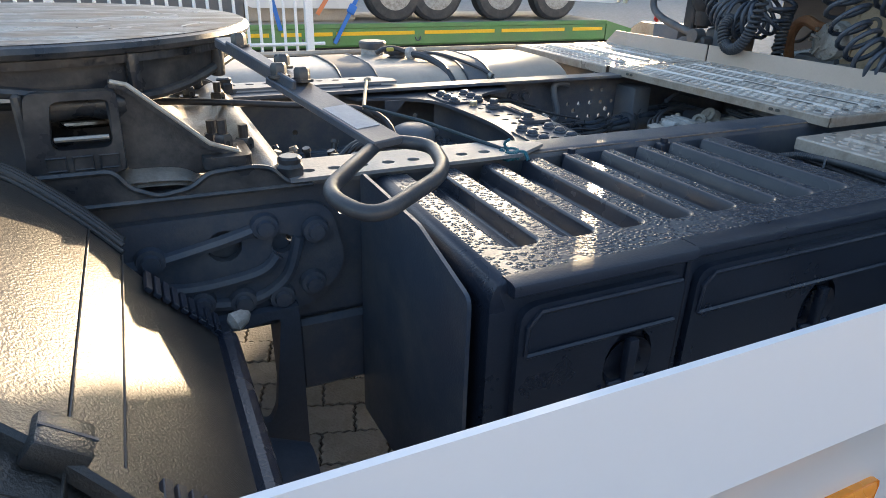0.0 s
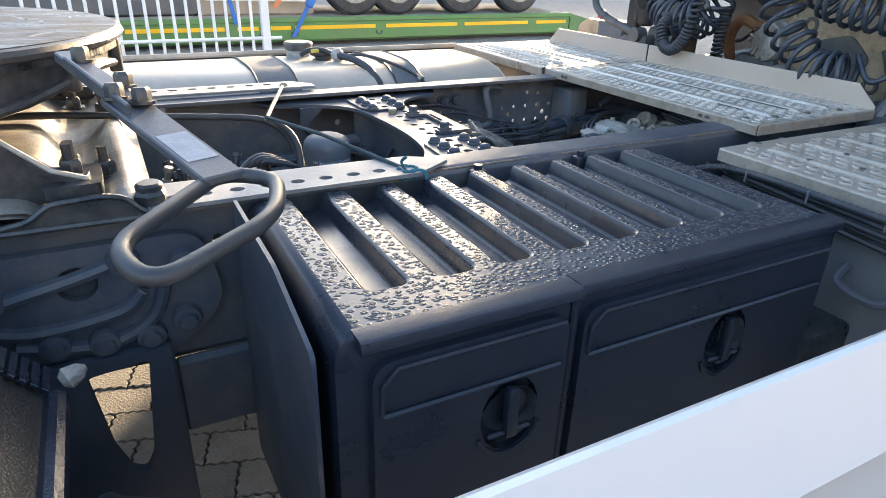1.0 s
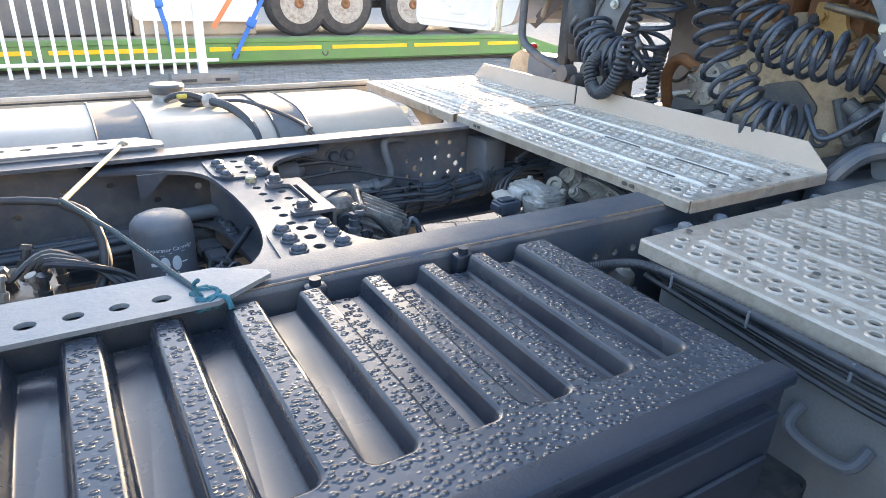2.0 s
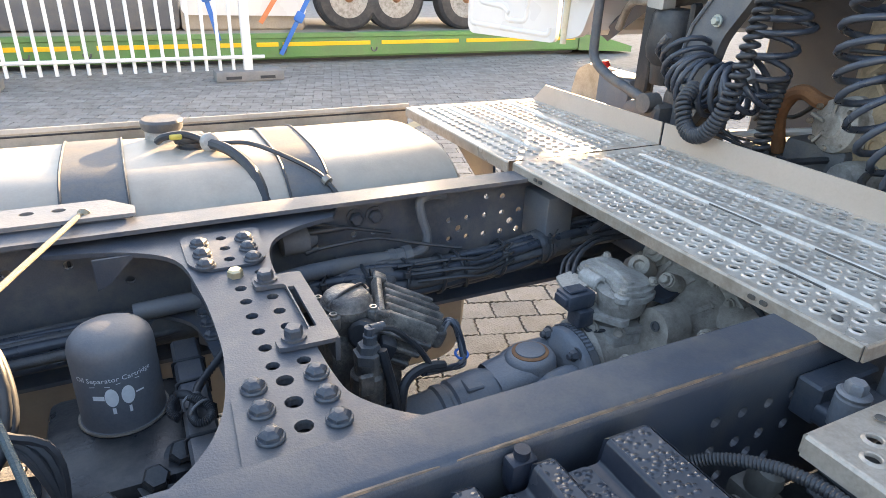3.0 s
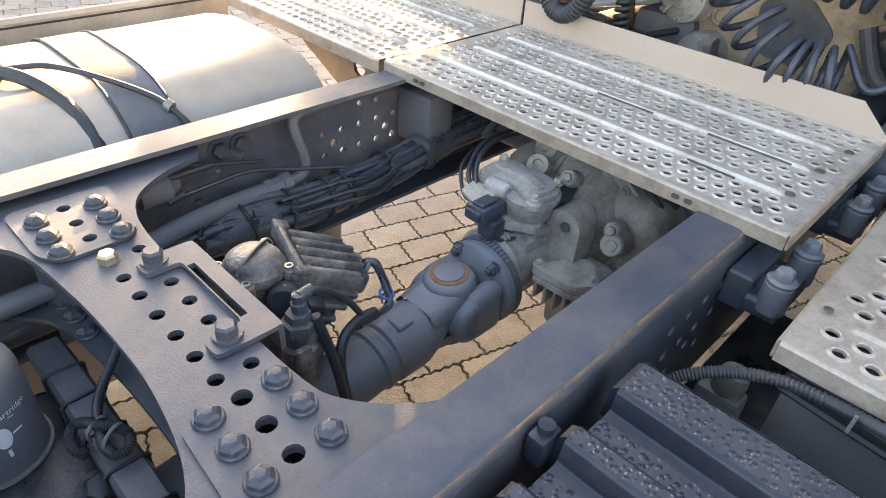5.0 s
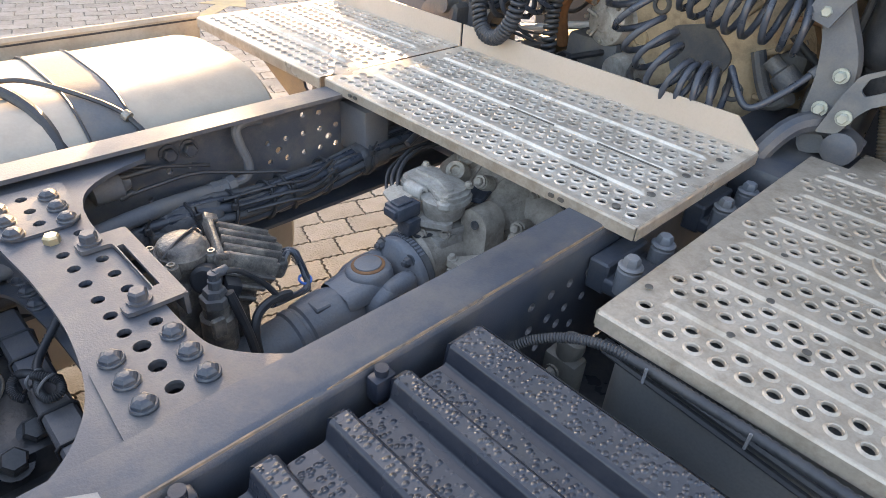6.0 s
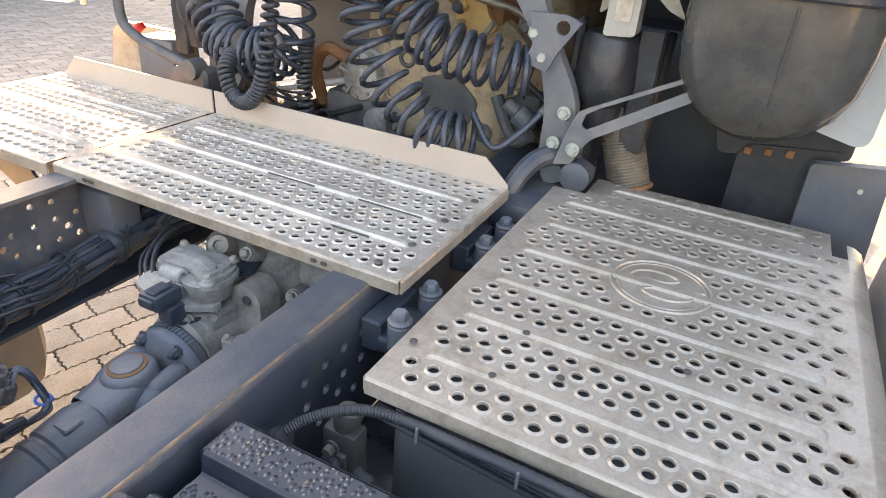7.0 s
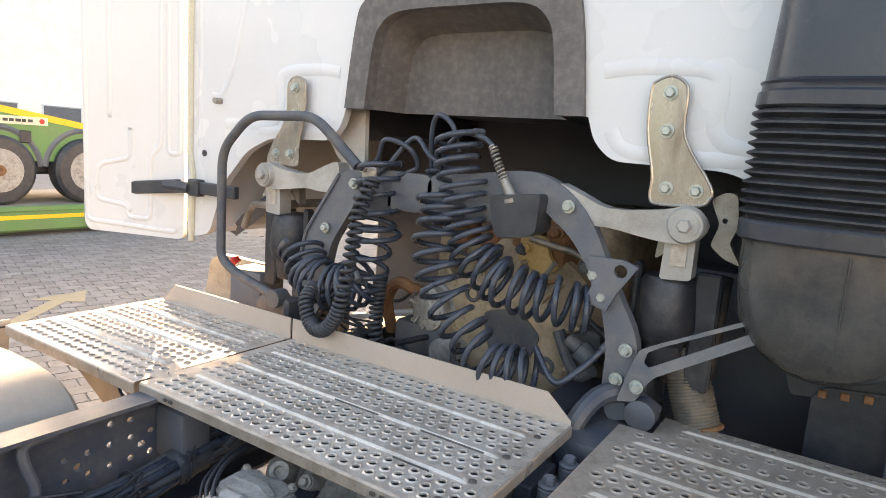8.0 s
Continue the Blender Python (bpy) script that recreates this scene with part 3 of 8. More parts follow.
kick = Shape().prism([(0.433, -0.01), (1.078, -0.01), (1.0, 0.062), (0.433, 0.062)], 0.004, m=Matrix(((0, 0, 1, WX1 + 0.004), (1, 0, 0, 0), (0, 1, 0, WALK_Z), (0, 0, 0, 1))))
part("kick_plate", kick, M_KICK, far_plate)
for bx in (0.03, 0.45):
    br = Shape().prism([(0.435, 0.0), (1.03, 0.0), (1.03, -0.03), (0.8, -0.05), (0.62, -0.14), (0.43, -0.16)], 0.008, [ring(0.56, -0.06, 0.022)], m=Matrix(((0, 0, 1, bx), (1, 0, 0, 0), (0, 1, 0, WALK_Z - 0.006), (0, 0, 0, 1))))
    part("bracket", br, M_FRAME, far_plate, "dark steel cantilever bracket")

# ---- step plate over the near-side box ----
STEP_Z = 0.98
step = thing("step_plate", (0.24, -0.86, 0.9), "dusty perforated aluminium step plate with embossed round emblem", "step plate")
LOGO = (0.255, -0.85)
tread = perforated(-0.23, 0.585, -1.165, -0.54, (-0.137, -0.012, 0.116, 0.247, 0.383, 0.515), 0.018, (2, 3, 3, 3, 3, 3, 1), 0.036, 0.0086, STEP_Z, 0.0028, 0.003, logo=(LOGO[0], LOGO[1], 0.105))
part("tread", tread, M_ALU_DUSTY, step)
front = perforated(0.585, 0.70, -1.135, -0.615, (0.65,), 0.015, (1, 1), 0.036, 0.0085, STEP_Z, 0.002)
part("tread", front, M_ALU_DUSTY, step)
part("folded_edge", lip(-0.23, 0.585, -1.165, -0.54, STEP_Z, 0.028, ("rear", "far")), M_ALU_DUSTY, step)
for x, y in ((-0.02, -0.695), (-0.141, -0.69), (-0.132, -0.559), (-0.094, -0.774), (0.12, -0.66), (0.02, -0.93)):
    part("rivet", Shape().lathe([(0, 0.0065), (0.0015, 0.006), (0.0025, 0)], (x, y, STEP_Z + 0.004), (0, 0, 1), 12), M_PLUGGED, step, "dark rivet head")
sidecurve = Shape()
prof = [(0, 0), (0.015, -0.002), (0.032, -0.012), (0.042, -0.03), (0.046, -0.06), (0.046, -0.35)]
xs = [-0.23 + 0.05 * i for i in range(18)] + [0.66]
sidecurve.add([(x, -1.165 - u, STEP_Z + w) for x in xs for u, w in prof], [(j * 6 + i, j * 6 + i + 1, (j + 1) * 6 + i + 1, (j + 1) * 6 + i) for j in range(len(xs) - 1) for i in range(5)])
part("side_panel", sidecurve, M_ALU_DUSTY, step)
em = Shape()
ringp = [(LOGO[0] + 0.088 * math.cos(a), LOGO[1] + 0.088 * math.sin(a), STEP_Z + 0.0005) for a in np.linspace(0, 2 * math.pi, 49)[:-1]]
em.tube(ringp, 0.0035, 6, closed=True)
ringp = [(LOGO[0] + 0.078 * math.cos(a), LOGO[1] + 0.078 * math.sin(a), STEP_Z + 0.0005) for a in np.linspace(0, 2 * math.pi, 49)[:-1]]
em.tube(ringp, 0.002, 6, closed=True)
# two leaf-shaped loops and a wavy bar inside the ring
for sgn in (1, -1):
    leaf = smooth_path([(0.004, -0.058, 0), (0.03, -0.05, 0), (0.046, -0.022, 0), (0.044, 0.012, 0), (0.03, 0.026, 0), (0.014, 0.006, 0), (0.01, -0.03, 0)], 6, closed=True)
    em.tube([(LOGO[0] + sgn * p.x, LOGO[1] - sgn * p.y, STEP_Z + 0.0008) for p in leaf], 0.0034, 6, closed=True)
em.tube([(LOGO[0] + p.x, LOGO[1] + p.y, STEP_Z + 0.001) for p in smooth_path([(-0.012, 0.074, 0), (0.004, 0.04, 0), (0.0, 0.0, 0), (-0.004, -0.04, 0), (0.012, -0.074, 0)], 6)], 0.0042, 6)
part("emblem", em, M_ALU_DUSTY, step, "embossed ring with plain swooping shapes")

# grey box under the step plate
gb = thing("battery_box", (0.2, -0.85, 0.5), "grey-green plastic box under the step plate", "box")
part("body", Shape().box((-0.2, -1.15, 0.42), (0.6, -0.56, STEP_Z - 0.012), 0.03, 3), surface("dusty_grey_box_plastic", (0.17, 0.175, 0.18), (0.21, 0.213, 0.215), 0.55, 0, 4, 200, 0.08, (0.26, 0.23, 0.19), 0.4, 5), gb)
hd = Shape().tube(smooth_path([(-0.202, -0.86, 0.83), (-0.225, -0.86, 0.80), (-0.225, -0.90, 0.785), (-0.225, -0.95, 0.79), (-0.202, -0.96, 0.82)], 5), 0.009, 8)
part("handle", hd, M_GREYPL, gb)

# ---- ribbed storage box ----
BOX_Z = 0.97
BX0, BX1, BY0, BY1 = -1.255, -0.365, -0.905, -0.447
box = thing("storage_box", (-0.8, -0.67, 0.45), "black moulded plastic storage box with ribbed pebbled lid, wet", "storage box")
RIB_END = [-1.127, -1.026, -0.931, -0.83, -0.731, -0.633, -0.537, -0.441]
gy0, gy1 = -0.805, BY1
DEPTH, sl = 0.03, 0.011
# the grooves towards the cab are wider and drop-covered along one side
xs = [(e - (0.055 if e > -0.75 else 0.046), e) for e in RIB_END]
ARC_Y = gy0 + 0.02


def groove_line(a, b, inset, top, r=0.02):
    """Outline of a groove with a rounded front end, open at the rail side."""
    x0, x1, y = a - sl + inset, b + sl - inset, gy0 - sl + inset
    r = max(0.004, r - inset)
    turn = [(x0 + r - r * math.cos(t), y + r - r * math.sin(t)) for t in np.linspace(0, math.pi / 2, 6)]
    back = [(x0 + x1 - p, q) for p, q in reversed(turn)]
    return [(x0, top)] + turn + back + [(x1, top)]


def top_quad(a, b, m0, m1):
    return Shape().add([(a, m0, BOX_Z), (b, m0, BOX_Z), (b, m1, BOX_Z), (a, m1, BOX_Z)], [(0, 1, 2, 3)])


prev = BX0 + 0.03
for a, b in xs:
    part("ridge", top_quad(prev, a - sl, ARC_Y, gy1), M_BOXTOP, box)
    bowl = Shape()
    steps = ((0, 0), (0.0015, -0.0004), (0.0042, -0.002), (0.0062, -0.005), (sl - 0.001, -DEPTH + 0.005), (sl + 0.001, -DEPTH + 0.0012), (sl + 0.0045, -DEPTH))
    rings_ = [[(x, y, BOX_Z + dz) for x, y in groove_line(a, b, d, gy1)] for d, dz in steps]
    n = len(rings_[0])
    bowl.add(sum(rings_, []), [(j * n + i, j * n + i + 1, (j + 1) * n + i + 1, (j + 1) * n + i) for j in range(len(steps) - 1) for i in range(n - 1)] + [tuple((len(steps) - 1) * n + i for i in range(n))])
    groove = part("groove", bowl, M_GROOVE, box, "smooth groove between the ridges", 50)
    if a > -0.79:
        led = rounded([(a + 0.0005, gy0 + 0.006), (a + (b - a) * 0.72, gy0 + 0.02), (a + (b - a) * 0.72, gy1), (a + 0.0005, gy1)], 0.008)
        part("wet_strip", Shape().prism(led, 0.0018, m=pose(0, 0, BOX_Z - DEPTH + 0.002)), M_BOXTOP, groove)
    prev = b + sl
part("ridge", top_quad(prev, BX1 - 0.012, ARC_Y, gy1), M_BOXTOP, box)
comb = [(BX0 + 0.03, ARC_Y), (BX0 + 0.03, BY0 + 0.012), (BX1 - 0.012, BY0 + 0.012), (BX1 - 0.012, ARC_Y)]
for a, b in reversed(xs):
    comb += list(reversed(groove_line(a, b, 0.0, ARC_Y)))
part("lid", Shape().prism(comb, 0.003, m=pose(0, 0, BOX_Z)), M_BOXTOP, box, "pebbled lid border")
# front lip of the lid in two lengths, the second set back a little
LIP = [(0.034, 0.0012), (0.007, 0.0012), (0.002, -0.001), (0.0, -0.005), (0.0, -0.015), (0.003, -0.018), (0.034, -0.018)]
for x0, x1, front_y in ((BX0 + 0.026, -0.9225, BY0 - 0.016), (-0.9205, BX1 + 0.002, BY0 - 0.01)):
    k = len(LIP)
    sh = Shape().add([(x, front_y + u, BOX_Z + w) for x in (x0, x0 + 0.003, x1 - 0.003, x1) for u, w in LIP], [(j * k + i, j * k + i + 1, (j + 1) * k + i + 1, (j + 1) * k + i) for j in range(3) for i in range(k - 1)] + [tuple(range(k)), tuple(3 * k + i for i in range(k))])
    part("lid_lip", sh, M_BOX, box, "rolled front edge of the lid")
shell = Shape()
R = 0.03
arc = [(R * (1 - math.sin(a)), -R * (1 - math.cos(a))) for a in np.linspace(0, math.pi / 2, 6)]
loops = []
for u, w in arc + [(0, -0.1), (0, -0.55)]:
    f = 0.35 * u
    loops.append([(BX0 + u, BY1, BOX_Z + w), (BX0 + u, BY0 + f, BOX_Z + w), (BX1 - f, BY0 + f, BOX_Z + w), (BX1 - f, BY1, BOX_Z + w)])
shell.add(sum(loops, []), [(j * 4 + i, j * 4 + i + 1, (j + 1) * 4 + i + 1, (j + 1) * 4 + i) for j in range(len(loops) - 1) for i in range(3)])
ends = [BX0 + 0.03] + [v for a, b in xs for v in (a - sl, b + sl)] + [BX1 - 0.012]
for i in range(0, len(ends), 2):
    a, b = ends[i], ends[i + 1]
    shell.add([(a, BY1, BOX_Z), (b, BY1, BOX_Z), (b + 0.002, BY1 + 0.008, BOX_Z - 0.006), (a - 0.002, BY1 + 0.008, BOX_Z - 0.006), (b + 0.004, BY1 + 0.012, BOX_Z - 0.05), (a - 0.004, BY1 + 0.012, BOX_Z - 0.05), (a - 0.004, BY1 - 0.02, BOX_Z - 0.05), (b + 0.004, BY1 - 0.02, BOX_Z - 0.05)],
              [(0, 1, 2, 3), (3, 2, 4, 5), (0, 3, 5, 6), (1, 7, 4, 2)])
shell.add([(BX0, BY1, BOX_Z - 0.035), (BX1, BY1, BOX_Z - 0.035), (BX1, BY1, BOX_Z - 0.55), (BX0, BY1, BOX_Z - 0.55)], [(0, 1, 2, 3)])
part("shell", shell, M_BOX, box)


def box_door(x0, x1, latch_x):
    """A door panel set proud of the box face, with a lipped top and a recessed latch."""
    d = Shape()
    top, bot, y = 0.935, 0.47, BY0
    out = rounded([(x0, bot), (x1, bot), (x1, top), (x0, top)], 0.03)
    hole = ring(latch_x, 0.80, 0.045, 18, 0.06)
    d.prism(out, 0.016, [hole], m=Matrix(((1, 0, 0, 0), (0, 0, -1, y - 0.012), (0, 1, 0, 0), (0, 0, 0, 1))))
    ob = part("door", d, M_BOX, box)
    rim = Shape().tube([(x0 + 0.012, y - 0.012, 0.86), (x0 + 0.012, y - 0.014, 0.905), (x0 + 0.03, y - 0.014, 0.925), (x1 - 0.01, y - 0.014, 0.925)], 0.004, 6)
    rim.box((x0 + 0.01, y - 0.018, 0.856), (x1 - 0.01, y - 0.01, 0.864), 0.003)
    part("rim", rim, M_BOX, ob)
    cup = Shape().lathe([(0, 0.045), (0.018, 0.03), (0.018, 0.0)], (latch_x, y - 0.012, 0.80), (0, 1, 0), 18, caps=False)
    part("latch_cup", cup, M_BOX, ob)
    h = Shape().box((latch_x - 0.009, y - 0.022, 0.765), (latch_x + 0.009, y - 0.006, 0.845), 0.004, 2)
    h.box((latch_x - 0.035, y - 0.018, 0.768), (latch_x + 0.035, y - 0.008, 0.776), 0.003)
    h.tube([(latch_x + 0.05 * math.cos(a), y - 0.013, 0.79 + 0.055 * math.sin(a)) for a in np.linspace(math.pi * 1.1, math.pi * 1.9, 12)], 0.004, 6)
    part("latch", h, M_BOX, ob, "black T-handle latch")


box_door(-1.215, -0.935, -1.021)
box_door(-0.91, -0.385, -0.606)
seam = Shape().box((-0.928, BY0 - 0.006, 0.47), (-0.916, BY0 + 0.004, BOX_Z - 0.02), 0.003)
part("seam_strip", seam, M_BOX, box)
panel = Shape().prism(rounded([(-0.455, 0.985), (-0.72, 0.985), (-0.885, 0.945), (-0.885, 0.5), (-0.44, 0.45)], 0.015), 0.006, m=Matrix(((0, 0, 1, -1.27), (1, 0, 0, 0), (0, 1, 0, 0), (0, 0, 0, 1))))
part("side_plate", panel, M_FRAME, box, "thin flat steel plate at the end of the box")

# ---- side skirts ----
def skirt(name, y, s, x0, x1, z, label, deep=0.5, rim=0.012, paint=None):
    """White side fairing: inclined upper band, crease, lower face, inward flange."""
    prof = [(rim, -0.012), (0, 0), (-0.006, 0.0), (-0.035, -0.095), (-0.03, -0.105), (-0.02, -0.16), (-0.012, -deep), (-0.004, -deep), (-0.01, -0.16), (-0.018, -0.1), (0.0, -0.012)]
    sh = Shape()
    k = len(prof)
    sh.add([(x, y - s * -u, z + w) for x in (x0, x1) for u, w in prof], [(i, (i + 1) % k, k + (i + 1) % k, k + i) for i in range(k)] + [tuple(range(k)), tuple(range(k, 2 * k))])
    t = thing(name, ((x0 + x1) / 2, y, z - deep), label, "side skirt")
    part("panel", sh, paint or M_SKIRT, t)
    return t


near_skirt = skirt("side_skirt", -1.247, 1, -3.0, 0.75, 1.086, "white painted side skirt panel along the truck")
part("lamp", Shape().box((-1.13, -1.275, 0.80), (-1.03, -1.262, 0.90), 0.01, 2), surface("orange_lens", (0.8, 0.25, 0.01), (0.85, 0.3, 0.02), 0.2, 0, 5, 50, 0.0), near_skirt, "orange marker lamp")
far_skirt = skirt("side_skirt", 1.16, -1, -3.0, 0.02, 0.985, "dusty beige side skirt panel on the tank side", 0.74, 0.004, surface("dusty_skirt_paint", (0.42, 0.38, 0.32), (0.5, 0.455, 0.39), 0.5, 0, 3, 90, 0.05, (0.2, 0.17, 0.13), 0.6, 5))
# The shadow below the skirt's top edge is drawn as a black tube.
part("edge_trim", Shape().tube([(-2.98, 1.1655, 0.964), (0.01, 1.1655, 0.964)], 0.005, 8), M_RUBBER, far_skirt, "black line drawn for the shadow under the edge")

for x in (-2.4, -1.62, -0.86, -0.2):
    arm_ = Shape().box((x - 0.02, 1.085, 0.88), (x + 0.02, 1.155, 0.886), 0.002).box((x - 0.02, 1.148, 0.80), (x + 0.02, 1.1565, 0.886), 0.002)
    part("hanger_strap", arm_, M_CAST, far_skirt, "dark steel strap tying the skirt to the tank")

# ---- fuel tank ----
tank = thing("fuel_tank", (-0.6, 0.83, 0.4), "brushed aluminium fuel tank with straps, sunlit and hazy", "fuel tank")
TX0, TX1, TY0, TY1, TZ0, TZ1 = -1.75, -0.09, 0.47, 1.10, 0.32, 1.0
sec = rounded([(TY0, TZ0), (TY1, TZ0), (TY1, TZ1), (TY0, TZ1)], 0.24, 8)
sh = Shape()
k = len(sec)
cy, cz = (TY0 + TY1) / 2, (TZ0 + TZ1) / 2
stations = [(TX0, 0.9), (TX0 + 0.02, 0.97), (TX0 + 0.06, 1.0), (TX1 - 0.06, 1.0), (TX1 - 0.02, 0.97), (TX1, 0.9)]
sh.add([(x, cy + (a - cy) * f, cz + (b - cz) * f) for x, f in stations for a, b in sec], [(j * k + i, j * k + (i + 1) % k, (j + 1) * k + (i + 1) % k, (j + 1) * k + i) for j in range(5) for i in range(k)] + [tuple(range(k)), tuple(5 * k + i for i in range(k))])
part("shell", sh, M_TANK, tank)
M_STRAP = surface("dull_strap_steel", (0.1, 0.11, 0.125), (0.135, 0.145, 0.155), 0.75, 0.0, 6, 160, 0.08, (0.2, 0.17, 0.13), 0.5, 9)
for x, wide in ((-1.005, 0.125), (-0.548, 0.098)):
    edges_ = []
    st = Shape()
    loop = [(cy + (a - cy) * 1.012, cz + (b - cz) * 1.012) for a, b in sec]
    st.add([(x + d, a, b) for d in (0, wide) for a, b in loop], [(i, (i + 1) % k, k + (i + 1) % k, k + i) for i in range(k)])
    for d in (0.0, wide):
        edges_.append([(x + d, a, b) for a, b in loop])
    strap_ob = part("strap", st, M_STRAP, tank, "wide flat grey steel strap")
    for e_ in edges_:
        part("rubber_edge", Shape().tube(e_, 0.0034, 6, closed=True), M_RUBBER, strap_ob)
part("filler_neck", Shape().lathe([(0, 0.05), (0.012, 0.044), (0.036, 0.043), (0.037, 0.0)], (-0.78, 0.9, 0.985), (0, 0, 1), 24), M_ALUPALE, tank, "pale filler neck")
cap = Shape().lathe([(0.036, 0.03), (0.036, 0.046), (0.041, 0.05), (0.058, 0.052), (0.064, 0.047), (0.065, 0.0)], (-0.78, 0.9, 0.985), (0, 0, 1), 24)
part("filler_cap", cap, M_CAST, tank, "ribbed filler cap on a short neck")


# ---- cab rear ----
CABX = 0.70
C0 = 0.06
YZ = lambda x: Matrix(((0, 0, 1, x), (1, 0, 0, 0), (0, 1, 0, 0), (0, 0, 0, 1)))
XZ = lambda y: Matrix(((1, 0, 0, 0), (0, 0, -1, y), (0, 1, 0, 0), (0, 0, 0, 1)))
M_DARK = surface("dark_underbody", (0.045, 0.055, 0.075), (0.06, 0.07, 0.09), 0.7, 0, 5, 120, 0.3, (0.06, 0.05, 0.04), 0.3, 6)
M_VOID = surface("dusty_blue_black_steel", (0.04, 0.048, 0.064), (0.056, 0.064, 0.082), 0.55, 0, 5, 120, 0.2, (0.075, 0.076, 0.082), 0.35, 7)
M_INTAKE = surface("dusty_black_plastic", (0.024, 0.03, 0.042), (0.036, 0.042, 0.054), 0.32, 0, 3, 200, 0.05, (0.12, 0.11, 0.1), 0.3, 5)
M_RUST = surface("rusty_steel", (0.2, 0.09, 0.04), (0.3, 0.15, 0.07), 0.75, 0, 14, 150, 0.4)
M_RED = surface("red_plastic", (0.5, 0.02, 0.015), (0.55, 0.03, 0.02), 0.4, 0, 8, 80, 0.0)
cab = thing("cab", (1.6, C0, 1.2), "white painted truck cab seen from behind, with dark foam-edged recess", "truck cab")
half = [(0.40, 1.69), (0.42, 1.63), (0.47, 1.585), (0.74, 1.58), (0.86, 1.53), (0.99, 1.40), (1.07, 1.2), (1.2, 1.17), (1.2, 2.9), (1.1, 3.4), (0, 3.4)]
arch = [(0.0, 2.06), (0.22, 2.055), (0.33, 2.01), (0.365, 1.93), (0.395, 1.69)]
outline = [(C0 + y, z) for y, z in half] + [(C0 - y, z) for y, z in reversed(half[:-1])]
outline += [(C0 - y, z) for y, z in reversed(arch)] + [(C0 + y, z) for y, z in arch[1:]]
part("rear_wall", Shape().prism(rounded(outline, 0.035, 4), 0.03, m=YZ(CABX + 0.03)), M_WHITE, cab)
body = Shape()
body.box((CABX + 0.031, C0 - 1.2, 2.15), (2.6, C0 + 1.2, 3.4), 0.05, 2)
body.box((CABX + 0.04, C0 + 1.07, 1.2), (2.6, C0 + 1.195, 2.2), 0.02)
body.box((CABX + 0.04, C0 - 1.195, 1.2), (2.6, C0 - 1.07, 2.2), 0.02)
body.box((2.2, C0 - 1.1, 0.35), (2.6, C0 + 1.1, 1.8))
part("shell", body, M_WHITE, cab)
part("tunnel_roof", Shape().box((CABX + 0.2, C0 - 1.06, 1.72), (2.2, C0 + 1.06, 2.14), 0.02), M_VOID, cab)
part("floor_side", Shape().box((CABX + 0.06, C0 + 0.5, 1.6), (2.2, C0 + 1.06, 1.73), 0.02), M_VOID, cab)
part("floor_side", Shape().box((CABX + 0.06, C0 - 1.06, 1.6), (2.2, C0 - 0.45, 1.73), 0.02), M_VOID, cab)
# Dark backing added so that the bay under the cab stays a dark void.
part("bulkhead", Shape().box((1.7, C0 - 1.06, 0.45), (2.2, C0 + 1.06, 1.75), 0.02), M_VOID, cab)
part("inner_panel", Shape().prism(rounded([(0.447, 1.72), (0.60, 1.72), (0.61, 1.60), (0.55, 1.52), (0.44, 1.47)], 0.03), 0.02, m=YZ(0.80)), surface("dusty_beige_panel", (0.5, 0.47, 0.42), (0.58, 0.55, 0.5), 0.6, 0, 4, 120, 0.1, (0.25, 0.21, 0.17), 0.6, 9), cab, "dusty beige inner panel")
part("wheel_arch", Shape().box((0.95, -1.12, 0.55), (1.7, -0.98, 1.65), 0.02), M_VOID, cab)
part("arch_brace", Shape().box((1.15, -0.98, 0.4), (1.3, -0.45, 1.3), 0.05, 2), M_VOID, cab)
inner = [(0.0, 1.975), (0.2, 1.97), (0.27, 1.93), (0.295, 1.86), (0.315, 1.69)]
A = [(C0 + y, z) for y, z in reversed(arch)] + [(C0 - y, z) for y, z in arch[1:]]
B = [(C0 + y, z) for y, z in reversed(inner)] + [(C0 - y, z) for y, z in inner[1:]]
tr = smooth_path([(a, b, 0) for a, b in A], 5)
ti = smooth_path([(a, b, 0) for a, b in B], 5)
part("foam_trim", Shape().prism([(p.x, p.y) for p in tr] + [(p.x, p.y) for p in reversed(ti)], 0.05, m=YZ(CABX + 0.035)), M_FOAM, cab, "dark speckled foam edging round the recess")
rec = Shape()
k = len(ti)
far_in = [Vector((C0 + (p.x - C0) * 0.9, 1.69 + (p.y - 1.69) * 0.86, 0)) for p in ti]
rec.add([(CABX + 0.03, p.x, p.y) for p in ti] + [(CABX + 0.15, p.x, p.y) for p in far_in], [(i, i + 1, k + i + 1, k + i) for i in range(k - 1)])
rec.prism([(p.x, p.y) for p in far_in], 0.02, m=YZ(CABX + 0.17))
part("recess", rec, M_FOAM, cab, "grey-brown insulated recess panel")
# pressed outlines of the rear wall
def pressed(path, r):
    rib = Shape().tube(path, r, 10)
    rib.v = [(CABX + (x - CABX) * 0.16, y, z) for x, y, z in rib.v]
    part("pressed_rib", rib, M_WHITE, cab)


